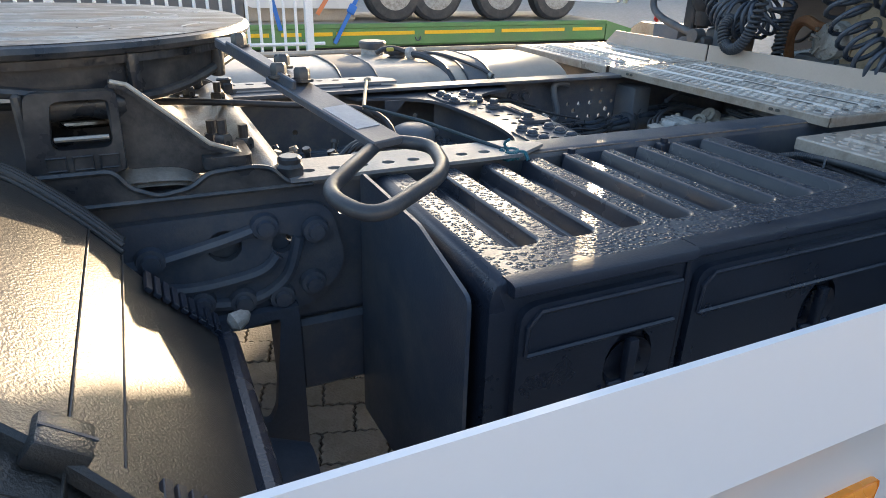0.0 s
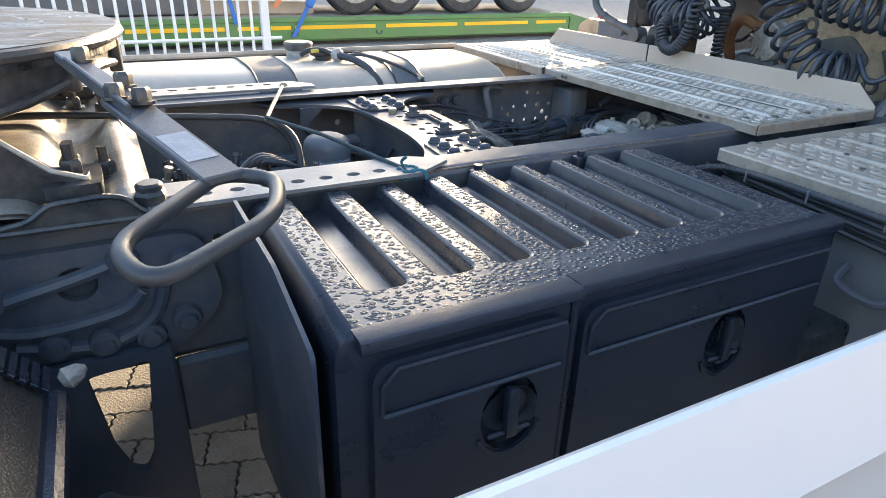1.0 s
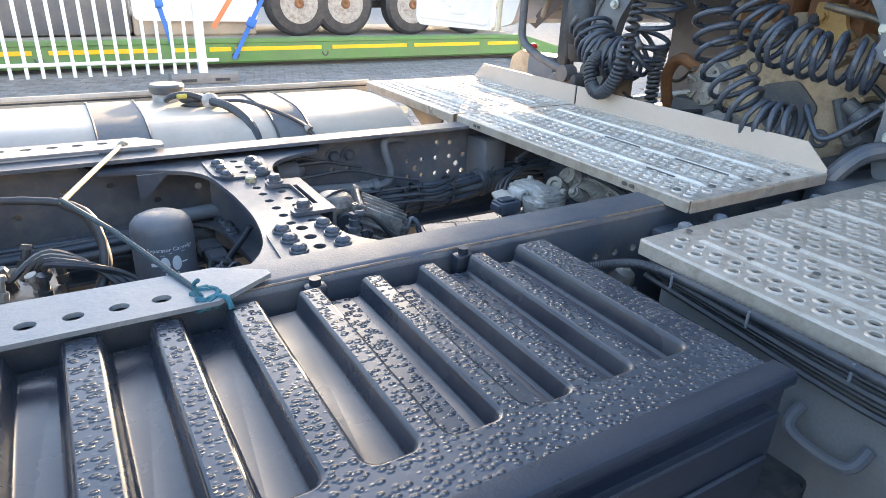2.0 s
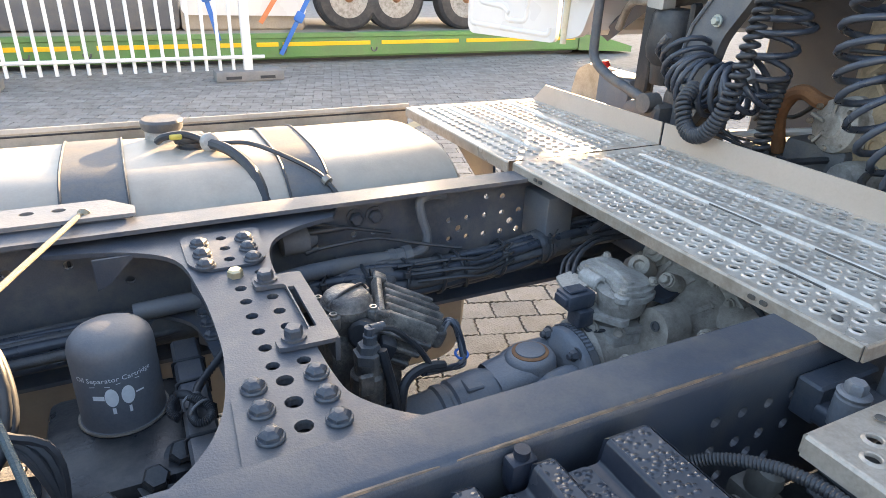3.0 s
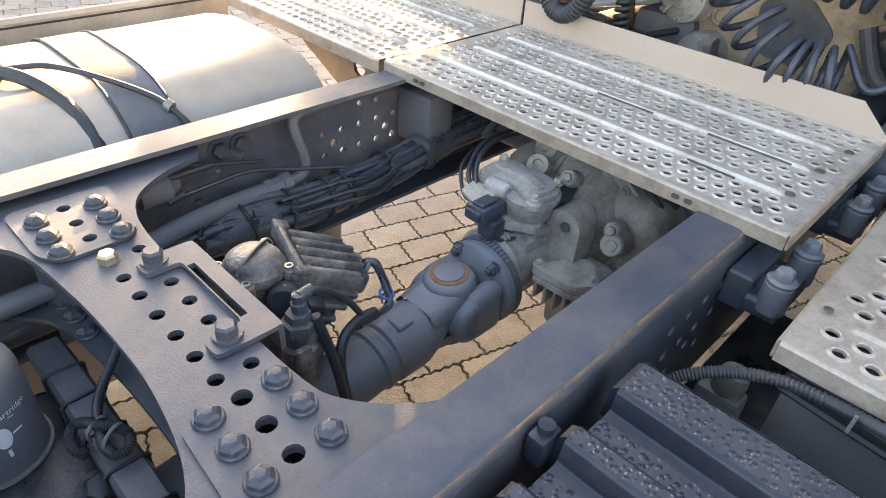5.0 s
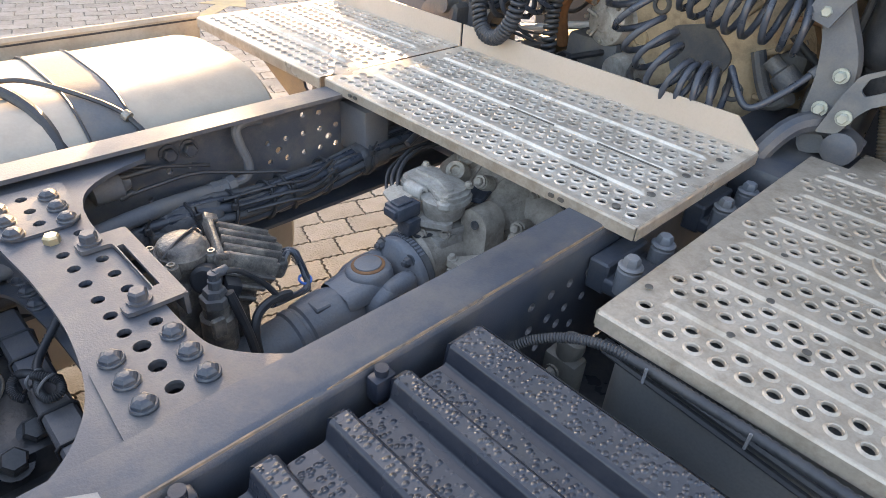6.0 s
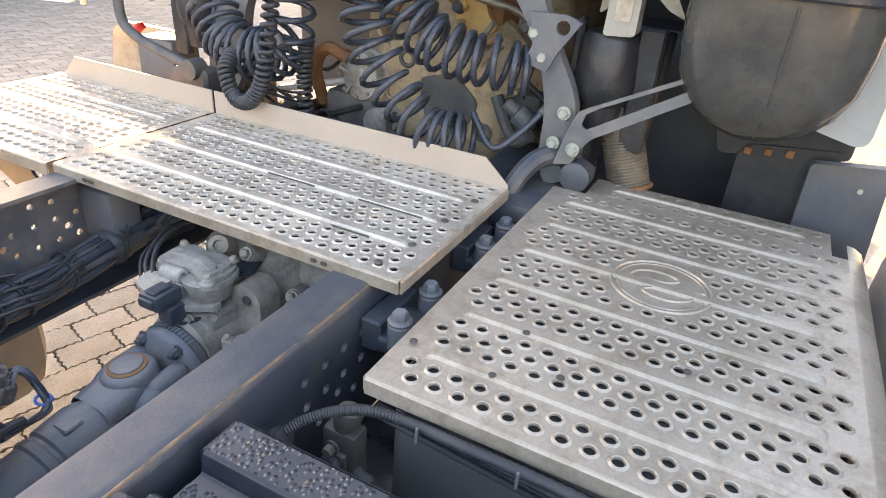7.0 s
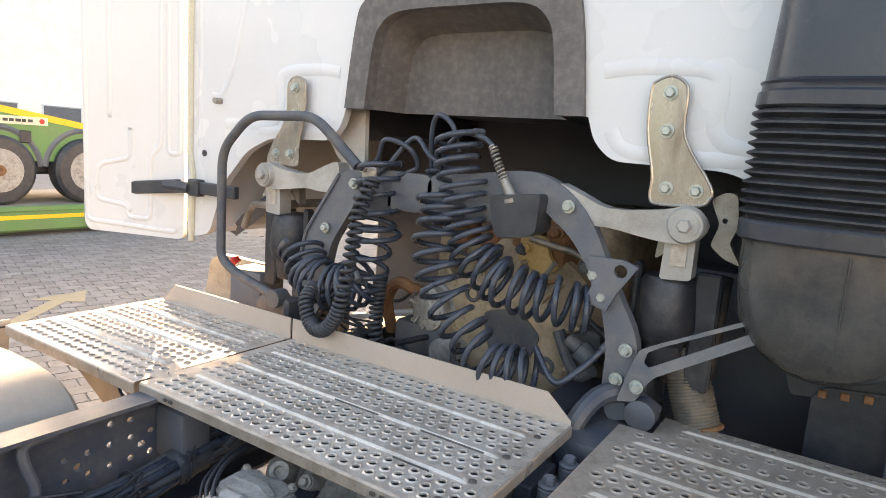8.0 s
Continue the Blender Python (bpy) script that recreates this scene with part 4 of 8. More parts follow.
for s in (1, -1):
    yy = lambda v: C0 + s * v
    pressed(smooth_path([(CABX, yy(0.43), 1.80), (CABX, yy(0.52), 1.81), (CABX, yy(0.68), 1.80), (CABX, yy(0.70), 1.74), (CABX, yy(0.70), 1.67), (CABX, yy(0.76), 1.63), (CABX, yy(0.98), 1.62)], 5), 0.02)
    pressed(smooth_path([(CABX, yy(0.46), 1.66), (CABX, yy(0.50), 1.615), (CABX, yy(0.62), 1.605), (CABX, yy(0.80), 1.605)], 5), 0.018)
    pressed(smooth_path([(CABX, yy(0.84), 2.6), (CABX, yy(0.86), 2.2), (CABX, yy(0.93), 1.87), (CABX, yy(1.0), 1.73), (CABX, yy(1.06), 1.72)], 5), 0.014)
    pressed([(CABX, yy(1.13), 3.2), (CABX, yy(1.13), 1.45)], 0.014)
part("plug", Shape().cyl((CABX + 0.002, 1.16, 1.505), (CABX - 0.004, 1.16, 1.505), 0.012), M_RUBBER, cab, "black rubber plug")
part("peg", Shape().cyl((CABX + 0.002, 1.07, 1.70), (CABX - 0.03, 1.07, 1.70), 0.011), M_STEEL, cab)
cab_edge = Shape().tube([(CABX - 0.005, 1.241, 3.2), (CABX - 0.005, 1.241, 1.5), (CABX - 0.005, 1.221, 1.42), (CABX - 0.005, 1.231, 1.16)], 0.012, 8)
part("edge_seal", cab_edge, surface("cream_seal", (0.6, 0.56, 0.42), (0.66, 0.62, 0.48), 0.6), cab)

# swung-out fairing on the far side
fair = thing("cab_side_fairing", (0.62, 1.55, 1.2), "white side fairing panel swung out from the cab, inner face pressed", "side fairing")
fm = Matrix.Translation((0.70, 1.287, 0)) @ Matrix.Rotation(radians(106), 4, "Z") @ Matrix(((1, 0, 0, 0), (0, 0, 1, 0), (0, 1, 0, 0), (0, 0, 0, 1)))
fo = rounded([(0.0, 1.155), (0.472, 1.148), (0.497, 1.178), (0.497, 3.2), (0.0, 3.2)], 0.03)
part("panel", Shape().prism(fo, 0.02, m=fm), M_WHITE, fair)
for path in ([(0.02, 3.1), (0.02, 1.49), (0.075, 1.49), (0.075, 3.1)], [(0.11, 3.1), (0.11, 1.52), (0.16, 1.47), (0.16, 1.22), (0.28, 1.22)],
             [(0.36, 3.1), (0.36, 1.6)], [(0.26, 1.6), (0.26, 1.46), (0.40, 1.43), (0.43, 1.40), (0.43, 1.28), (0.29, 1.27), (0.26, 1.24)], [(0.482, 3.1), (0.482, 1.19), (0.03, 1.18)]):
    fr = Shape().tube([fm @ Vector((a, b, -0.0115)) for a, b in rounded(path, 0.03)], 0.0138, 12)
    fr.tube([fm @ Vector((a, b, -0.0085)) for a, b in rounded(path, 0.03)], 0.0138, 12)
    part("pressed_rib", fr, M_WHITE, fair)
stay = Shape()
a0, a1 = Vector((0.66, 0.92, 1.378)), fm @ Vector((0.40, 1.325, -0.045))
mid = Vector((0.66, 1.26, 1.372))
stay.box((0.64, 0.915, 1.355), (0.665, 1.13, 1.40), 0.004)
stay.box((0.63, 1.11, 1.345), (0.67, 1.17, 1.408), 0.006)
stay.tube([mid + Vector((-0.02, -0.1, 0)), mid + Vector((-0.02, 0.05, 0))], 0.022, 10)
dirn = (a1 - mid).normalized()
rot = dirn.to_track_quat("X", "Z").to_matrix().to_4x4()
L = (a1 - mid).length
stay.box((0, -0.013, -0.026), (L * 0.72, 0.013, 0.026), 0.004, 1, Matrix.Translation(mid) @ rot)
stay.box((L * 0.72, -0.006, -0.01), (L * 0.95, 0.006, 0.01), 0.002, 1, Matrix.Translation(mid) @ rot)
part("hinge_stay", stay, M_RUBBER, fair, "black hinged stay bar")
near_fair = thing("cab_side_fairing", (0.5, -1.2, 1.2), "white side fairing panel on the near side of the cab", "side fairing")
part("panel", Shape().prism(rounded([(0.36, 1.17), (0.72, 1.12), (0.72, 3.2), (0.36, 3.2)], 0.03), 0.02, m=XZ(-1.215)), M_WHITE, near_fair)
part("inner_flange", Shape().tube([(0.385, -1.2, 1.22), (0.385, -1.2, 3.1)], 0.012, 8).box((0.45, -1.205, 1.2), (0.68, -1.19, 3.1), 0.01, 2), M_WHITE, near_fair)

part("hinge_bracket", Shape().box((0.66, -1.20, 1.5), (0.699, -1.12, 1.56), 0.006, 2), M_STEEL, near_fair)
part("hinge_bracket", Shape().box((0.66, -1.20, 2.4), (0.699, -1.12, 2.46), 0.006, 2), M_STEEL, near_fair)

# ---- cab suspension ----
M_ARCH = surface("slate_arch_casting", (0.105, 0.115, 0.132), (0.145, 0.152, 0.165), 0.5, 0, 8, 200, 0.2, (0.25, 0.22, 0.18), 0.4, 10)
beam = thing("cab_support_beam", (0.62, C0, 0.9), "dark grey cast cab support arch with pale bolt heads", "support beam")
side = [(0.0, 1.51), (0.12, 1.525), (0.26, 1.545), (0.345, 1.535), (0.42, 1.49), (0.475, 1.425), (0.515, 1.35), (0.555, 1.27), (0.595, 1.20), (0.61, 1.14), (0.60, 1.075), (0.585, 1.03), (0.615, 0.99),
        (0.56, 0.97), (0.54, 1.02), (0.535, 1.06), (0.535, 1.13), (0.52, 1.21), (0.495, 1.27), (0.465, 1.33), (0.42, 1.39), (0.37, 1.43), (0.30, 1.465), (0.12, 1.45), (0.0, 1.44)]
for s in (1, -1):
    if s > 0:
        plate = rounded([(C0, 1.51), (0.30, 1.515), (0.40, 1.495), (0.535, 1.30), (0.56, 1.20), (0.55, 1.05), (0.60, 0.97), (0.52, 0.97), (0.46, 1.06), (0.44, 1.20), (0.425, 1.27), (0.315, 1.435), (0.25, 1.445), (C0, 1.44)], 0.03)
        part("arch_arm", Shape().prism(plate, 0.035, m=YZ(0.655)), M_ARCH, beam, "broad diagonal arm plate")
        part("arm_flange", Shape().tube([(0.616, 0.40, 1.487), (0.616, 0.53, 1.298), (0.616, 0.553, 1.21)], 0.006, 6), M_ARCH, beam)
        continue
    pts = smooth_path([(C0 + s * a, b, 0) for a, b in side], 3, closed=True)
    part("arch_arm", Shape().prism([(p.x, p.y) for p in pts], 0.035, m=YZ(0.655)), M_ARCH, beam)
boltcap = finish("flange_bolt", Shape().hexnut((0, 0, 0), (-1, 0, 0), 0.0118, 0.012, 0.0165), surface("pale_zinc", (0.45, 0.47, 0.42), (0.52, 0.54, 0.49), 0.4, 0.5, 20, 200, 0.1), 25)
for y, b in [(C0 - a, b) for a, b in ((0.408, 1.47), (0.49, 1.315), (0.515, 1.265), (0.585, 1.15), (0.57, 1.075))] + [(0.335, 1.465), (0.443, 1.318), (0.505, 1.09)]:
    piece("flange_bolt", boltcap, pose(0.612, y, b), beam)
clipb = Shape().prism([(-0.415, 1.36), (-0.50, 1.362), (-0.535, 1.35), (-0.49, 1.28), (-0.47, 1.235), (-0.415, 1.25), (-0.43, 1.29)], 0.012, [ring(-0.495, 1.335, 0.016)], m=YZ(0.612))
part("clip_plate", clipb, M_ARCH, beam)
foot = Shape().lathe([(0, 0.02), (0.008, 0.036), (0.05, 0.036), (0.06, 0.02)], (0.58, -0.58, 1.01), (1, 0, 0), 20)
foot.tube(smooth_path([(0.5, -0.44, 0.9), (0.52, -0.45, 0.97), (0.58, -0.48, 1.03), (0.63, -0.53, 1.04), (0.66, -0.6, 1.0)], 4), 0.024, 10)
foot.box((0.45, -0.62, 0.86), (0.75, -0.42, 0.97), 0.03, 2)
part("foot", foot, M_FRAME, beam, "bushed foot on the chassis rail")
footl = Shape().lathe([(0, 0.035), (0.01, 0.06), (0.05, 0.06), (0.06, 0.035)], (0.58, 0.68, 1.0), (1, 0, 0), 20).box((0.5, 0.5, 0.86), (0.75, 0.74, 0.98), 0.03, 2)
part("foot", footl, M_FRAME, beam)


M_BRKT = surface("yellowed_zinc_steel", (0.38, 0.345, 0.29), (0.47, 0.43, 0.37), 0.3, 0.6, 9, 200, 0.1, (0.19, 0.125, 0.075), 0.7, 9, stretch=(1, 1.6, 0.5))
M_LINK = surface("blasted_link_casting", (0.4, 0.385, 0.355), (0.5, 0.48, 0.445), 0.42, 0.25, 8, 200, 0.12, (0.19, 0.16, 0.125), 0.55, 10)


M_SPRING = surface("dusty_spring_rubber", (0.018, 0.02, 0.025), (0.028, 0.03, 0.035), 0.45, 0, 10, 200, 0.15, (0.13, 0.12, 0.11), 0.4, 11)


def cab_mount(s):
    """Bracket on the cab wall, cast link arm, post, air spring and lock hook of one side."""
    Y = lambda v: C0 + s * v
    t = thing("cab_suspension", (0.68, Y(0.65), 1.2), "dirty zinc cab bracket with cast link arm and black air spring", "cab suspension", "cab suspension units")
    o = [(0.556, 1.755), (0.568, 1.775), (0.60, 1.785), (0.628, 1.77), (0.637, 1.745), (0.642, 1.65), (0.71, 1.545), (0.71, 1.515), (0.69, 1.50), (0.60, 1.495), (0.58, 1.51), (0.58, 1.56), (0.558, 1.66)]
    os_ = smooth_path([(Y(a), b, 0) for a, b in o], 4, closed=True)
    part("bracket", Shape().prism([(p.x, p.y) for p in os_], 0.008, m=YZ(0.682)), M_BRKT, t, "stamped steel bracket with turned-up rim")
    rim = Shape().tube([(0.677, p.x, p.y) for p in os_], 0.0042, 8, closed=True)
    part("rim", rim, M_BRKT, t)
    for a, b in ((0.60, 1.748), (0.602, 1.663), (0.615, 1.533), (0.682, 1.532)):
        piece("flange_bolt", boltcap, pose(0.674, Y(a), b), t)
    arm = smooth_path([(Y(0.36), 1.52, 0), (Y(0.42), 1.505, 0), (Y(0.5), 1.475, 0), (Y(0.62), 1.485, 0), (Y(0.68), 1.499, 0), (Y(0.72), 1.458, 0), (Y(0.69), 1.416, 0), (Y(0.61), 1.415, 0), (Y(0.5), 1.43, 0), (Y(0.42), 1.425, 0), (Y(0.36), 1.44, 0)], 3, closed=True)
    part("link_arm", Shape().prism([(p.x, p.y) for p in arm], 0.05, m=YZ(0.68)), M_LINK, t, "cast link arm with bushed eye")
    bush = Shape().lathe([(0, 0.028), (0.0, 0.037), (0.006, 0.041), (0.03, 0.042)], (0.615, Y(0.68), 1.457), (1, 0, 0), 24)
    bush.hexnut((0.615, Y(0.68), 1.457), (-1, 0, 0), 0.016, 0.014, 0.03)
    part("bush", bush, M_LINK, t)
    post = Shape().prism(rounded([(Y(0.635), 1.44), (Y(0.70), 1.44), (Y(0.70), 1.33), (Y(0.63), 1.325)], 0.01), 0.05, m=YZ(0.70))
    part("post", post, M_LINK, t, "pale steel post with a data plate")
    part("data_plate", Shape().box((0.646, min(Y(0.65), Y(0.685)), 1.36), (0.649, max(Y(0.65), Y(0.685)), 1.41)), M_ALU, t)
    hook = [(0.71, 1.515), (0.74, 1.535), (0.765, 1.53), (0.775, 1.46), (0.76, 1.42), (0.79, 1.37), (0.75, 1.385), (0.72, 1.41), (0.735, 1.46)]
    part("lock_hook", Shape().prism(rounded([(Y(a), b) for a, b in hook], 0.01, 3), 0.03, [ring(Y(0.745), 1.47, 0.006)], m=YZ(0.74)), M_STEEL, t)
    hook = [(0.63, 1.45), (0.605, 1.42), (0.60, 1.36), (0.625, 1.38), (0.645, 1.40)]
    part("lock_hook", Shape().prism(rounded([(Y(a), b) for a, b in hook], 0.01, 3), 0.03, m=YZ(0.74)), M_STEEL, t)
    p0, p1 = Vector((0.72, Y(0.64), 1.33)), Vector((0.72, Y(0.645), 1.10))
    bag = Shape().lathe([(0, 0.04), (0.004, 0.058), (0.02, 0.068), (0.07, 0.072), (0.12, 0.075), (0.15, 0.068), (0.17, 0.05), (0.23, 0.045)], p0, p1 - p0, 24)
    part("air_spring", bag, M_SPRING, t, "dusty black rubber air spring")
    dm = Shape().cyl((0.79, Y(0.74), 1.33), (0.79, Y(0.73), 1.08), 0.03, seg=14)
    dm.box((0.70, min(Y(0.70), Y(0.76)), 1.06), (0.73, max(Y(0.70), Y(0.76)), 1.345), 0.006)
    dm.box((0.70, min(Y(0.555), Y(0.575)), 1.10), (0.74, max(Y(0.555), Y(0.575)), 1.35), 0.006)
    part("carrier", dm, M_SPRING, t)
    part("seat_block", Shape().box((0.70, min(Y(0.5), Y(0.63)), 0.86), (0.9, max(Y(0.5), Y(0.63)), 1.10), 0.03, 2), M_GREASE, t)
    return t


cab_mount(-1)
cab_mount(1)

tie = thing("intake_bracket", (0.6, -0.68, 1.1), "blue-grey slotted bracket stay for the air intake", "bracket")
ts = Shape()
ts.prism(rounded([(-0.522, 1.03), (-0.545, 1.118), (-0.562, 1.164), (-0.585, 1.178), (-0.80, 1.292), (-0.89, 1.335), (-0.905, 1.312), (-0.815, 1.244), (-0.602, 1.108), (-0.585, 1.085), (-0.565, 1.04)], 0.008, 3), 0.007,
         [rounded([(-0.574, 1.136), (-0.58, 1.162), (-0.61, 1.182), (-0.80, 1.281), (-0.868, 1.314), (-0.868, 1.298), (-0.781, 1.25), (-0.601, 1.136), (-0.585, 1.127)], 0.005, 3)], m=YZ(0.598))
part("stay", ts, surface("worn_grey_stay", (0.13, 0.14, 0.155), (0.19, 0.195, 0.2), 0.42, 0.1, 9, 200, 0.1, (0.3, 0.26, 0.21), 0.4, 10), tie)
piece("flange_bolt", boltcap, pose(0.586, -0.566, 1.078), tie)

# handrail
hr = thing("grab_rail", (0.56, 0.7, 1.0), "dark grey bent tube grab rail at the walkway edge", "grab rail")
pts = rounded([(0.605, 1.075), (0.80, 1.12), (0.878, 1.16), (0.878, 1.53), (0.745, 1.648), (0.455, 1.655), (0.28, 1.52)], 0.06, 6)
pts = [(0.605, 1.075)] + pts[7:-7] + [(0.28, 1.52)]
part("tube", Shape().tube([(0.56, a, b) for a, b in pts], 0.0155, 12), M_CAST, hr)
part("clamp", Shape().lathe([(0, 0.03), (0.05, 0.03)], (0.54, 0.595, 1.07), (1, 0, 0), 16).box((0.56, 0.55, 0.95), (0.63, 0.64, 1.07), 0.01), M_CAST, hr)

# ---- coiled hoses ----
def coil(label, spine, radius, turns, r, seed, wobble=0.006, squash=1.0, mat=None, per=14, lead=None):
    t = thing("coiled_air_hose", spine[0], label, "air hose", "coiled air hoses")
    path = coil_path(spine, radius, turns, per, wobble, seed, squash)
    if lead:
        path = path + smooth_path([path[-1], *lead], 6)[1:]
    part("coil", Shape().tube(path, r, 8), mat or M_HOSE, t, angle=60)
    for p, q in ((path[0], path[1]), (path[-1], path[-2])):
        d_ = (q - p).normalized()
        part("end_ferrule", Shape().cyl(p - d_ * 0.02, p + d_ * 0.012, r * 1.35, seg=10, chamfer=0.001), M_CAST, t)
    return t


coil("blue-black coiled air hose drooping behind the cab", [(0.60, -0.03, 1.625), (0.595, -0.045, 1.55), (0.59, -0.062, 1.46), (0.588, -0.08, 1.38), (0.585, -0.12, 1.31), (0.585, -0.185, 1.268), (0.59, -0.27, 1.24), (0.605, -0.36, 1.225), (0.63, -0.43, 1.215)], 0.058, 20, 0.0078, 3, 0.01)
coil("blue-black coiled air hose resting over the kick plate", [(0.57, 0.0, 1.47), (0.56, -0.008, 1.40), (0.545, -0.018, 1.32), (0.535, -0.055, 1.225), (0.53, -0.12, 1.14), (0.52, -0.195, 1.08), (0.52, -0.265, 1.06), (0.53, -0.32, 1.062)], 0.057, 15, 0.008, 8, 0.01, lead=[(0.55, -0.38, 1.05), (0.58, -0.43, 1.085), (0.63, -0.47, 1.14)])
coil("loose black coiled cable hanging in open loops", [(0.61, 0.24, 1.53), (0.60, 0.235, 1.40), (0.60, 0.24, 1.28), (0.60, 0.26, 1.14)], 0.06, 9, 0.0078, 12, 0.012)
coil("thick bundle of black coiled cable tied beside the beam", [(0.59, 0.52, 1.24), (0.57, 0.47, 1.18), (0.56, 0.40, 1.155), (0.57, 0.31, 1.15), (0.59, 0.25, 1.19)], 0.066, 12, 0.0078, 21, 0.01)
coil("tight black spring-wound cable hanging over the walkway", [(0.52, 0.185, 1.49), (0.48, 0.2, 1.395), (0.455, 0.198, 1.285), (0.442, 0.21, 1.165), (0.436, 0.235, 1.095), (0.434, 0.272, 1.06), (0.436, 0.318, 1.068), (0.45, 0.355, 1.125), (0.5, 0.375, 1.16)], 0.0165, 46, 0.0062, 5, 0.0008, per=10, mat=M_RUBBER)
coil("tight black spring-wound cable behind the walkway", [(0.62, 0.22, 1.2), (0.60, 0.215, 1.10), (0.59, 0.2, 0.97)], 0.017, 18, 0.006, 6, 0.001, per=10, mat=M_RUBBER)
for n, path in enumerate(([(0.62, 0.30, 1.5), (0.60, 0.24, 1.545), (0.58, 0.2, 1.6), (0.6, 0.13, 1.58), (0.63, 0.12, 1.53), (0.62, 0.18, 1.50)],
                          [(0.62, 0.27, 1.49), (0.60, 0.2, 1.53), (0.62, 0.13, 1.61), (0.6, 0.06, 1.565), (0.62, 0.02, 1.535), (0.65, 0.1, 1.52)],
                          [(0.66, 0.09, 1.5), (0.64, 0.085, 1.62), (0.62, 0.055, 1.675), (0.61, 0.0, 1.65), (0.62, -0.02, 1.58)],
                          [(0.6, 0.0, 1.6), (0.59, -0.05, 1.63), (0.59, -0.11, 1.62), (0.59, -0.14, 1.60)])):
    t = thing("air_line", path[0], "black air line looping over the support beam", "air line", "air lines")
    part("hose", Shape().tube(smooth_path(path, 8), 0.0072, 8), M_HOSE, t, angle=60)
guard = Shape().tube(smooth_path(coil_path([(0.59, -0.138, 1.602), (0.588, -0.16, 1.555), (0.59, -0.18, 1.515)], 0.009, 11, 10), 1), 0.0035, 6)
tg = thing("plug_lead", (0.59, -0.17, 1.5), "grey hose end with spring guard plugged into a holder", "hose end")
part("spring_guard", guard, M_STEEL, tg)
part("plug", Shape().cyl((0.59, -0.178, 1.52), (0.59, -0.205, 1.475), 0.012, 0.015).cyl((0.59, -0.205, 1.475), (0.59, -0.208, 1.465), 0.024), M_STEEL, tg)
cup = thing("hose_holder", (0.6, -0.22, 1.4), "black plastic holder for parked hose ends", "holder", "hose holders")
part("pocket", Shape().prism(rounded([(-0.15, 1.48), (-0.29, 1.495), (-0.285, 1.40), (-0.26, 1.385), (-0.18, 1.375), (-0.165, 1.40)], 0.015), 0.09, m=YZ(0.66)), M_RUBBER, cup)
cup2 = thing("hose_holder", (0.62, 0.27, 1.4), "black plastic holder for parked hose ends", "holder", "hose holders")
part("pocket", Shape().prism(rounded([(0.33, 1.49), (0.20, 1.495), (0.20, 1.40), (0.22, 1.38), (0.31, 1.375), (0.325, 1.40)], 0.015), 0.07, m=YZ(0.69)), M_RUBBER, cup2)
glad = Shape().box((0.60, 0.245, 1.485), (0.625, 0.30, 1.52), 0.006, 2, Matrix.Rotation(0, 4, "X")).cyl((0.59, 0.29, 1.515), (0.62, 0.29, 1.515), 0.014)
part("coupling", glad, M_ALU, cup2)
mid_bar = Shape().box((0.62, -0.16, 1.40), (0.66, 0.22, 1.46), 0.01, 2)
part("cross_bar", mid_bar, M_ARCH, beam)

# ---- engine, compressor, dark bay ----
eng = thing("engine", (1.1, 0, 0.6), "tan painted engine and flywheel housing, dusty and oily", "engine")
part("block", Shape().box((1.0, -0.38, 0.55), (1.7, 0.30, 1.42), 0.08, 3), M_ENGINE, eng)
bell = Shape().lathe([(0, 0.20), (0.02, 0.24), (0.09, 0.30), (0.12, 0.33), (0.16, 0.33)], (0.78, -0.08, 1.0), (1, 0, 0), 28)
bell_ob = part("flywheel_housing", bell, M_ENGINE, eng, "tan flywheel housing with bolted rim")
for a in range(14):
    c, s_ = math.cos(a * 0.449), math.sin(a * 0.449)
    part("rim_bolt", Shape().hexnut((0.90, -0.08 + 0.305 * c, 1.0 + 0.305 * s_), (-1, 0, 0), 0.012, 0.014, 0.016), M_STEEL, bell_ob)
    part("rib", Shape().box((0.79, -0.035, -0.007), (0.90, 0.03, 0.007), 0.003, 1, Matrix.Translation((0, -0.08 + 0.26 * c, 1.0 + 0.26 * s_)) @ Matrix.Rotation(a * 0.449, 4, "X")), M_ENGINE, bell_ob)
lug = Shape().prism(rounded([(-0.12, 1.36), (-0.20, 1.355), (-0.215, 1.30), (-0.245, 1.27), (-0.20, 1.235), (-0.16, 1.21), (-0.12, 1.22)], 0.012), 0.02, m=YZ(0.86))
lug.hexnut((0.84, -0.145, 1.32), (-1, 0, 0), 0.014, 0.014, 0.018).hexnut((0.84, -0.145, 1.25), (-1, 0, 0), 0.014, 0.014, 0.018)
part("lifting_lug", lug, surface("ochre_paint", (0.5, 0.33, 0.12), (0.56, 0.38, 0.16), 0.55, 0, 10, 120, 0.2, (0.2, 0.13, 0.07), 0.4, 8), eng, "ochre cast lug with two bolts")
re_ = random.Random(31)
for i in range(9):
    a, r_ = 0.5 + 0.66 * i, 0.13 + 0.05 * (i % 3)
    p = (0.79 if r_ < 0.2 else 0.81, -0.08 + r_ * math.cos(a), 1.0 + r_ * math.sin(a))
    part("cast_pocket", Shape().lathe([(0, 0.026), (-0.012, 0.028), (-0.016, 0.024), (-0.016, 0.016), (-0.002, 0.014), (-0.002, 0)], p, (1, 0, 0), 14), M_CAST if i % 3 else M_ENGINE, bell_ob)
part("inspection_cover", Shape().prism(rounded([(-0.05, 1.12), (-0.16, 1.15), (-0.24, 1.08), (-0.2, 0.99), (-0.08, 1.0)], 0.025), 0.018, m=YZ(0.79)), M_CAST, bell_ob, "dark inspection cover")
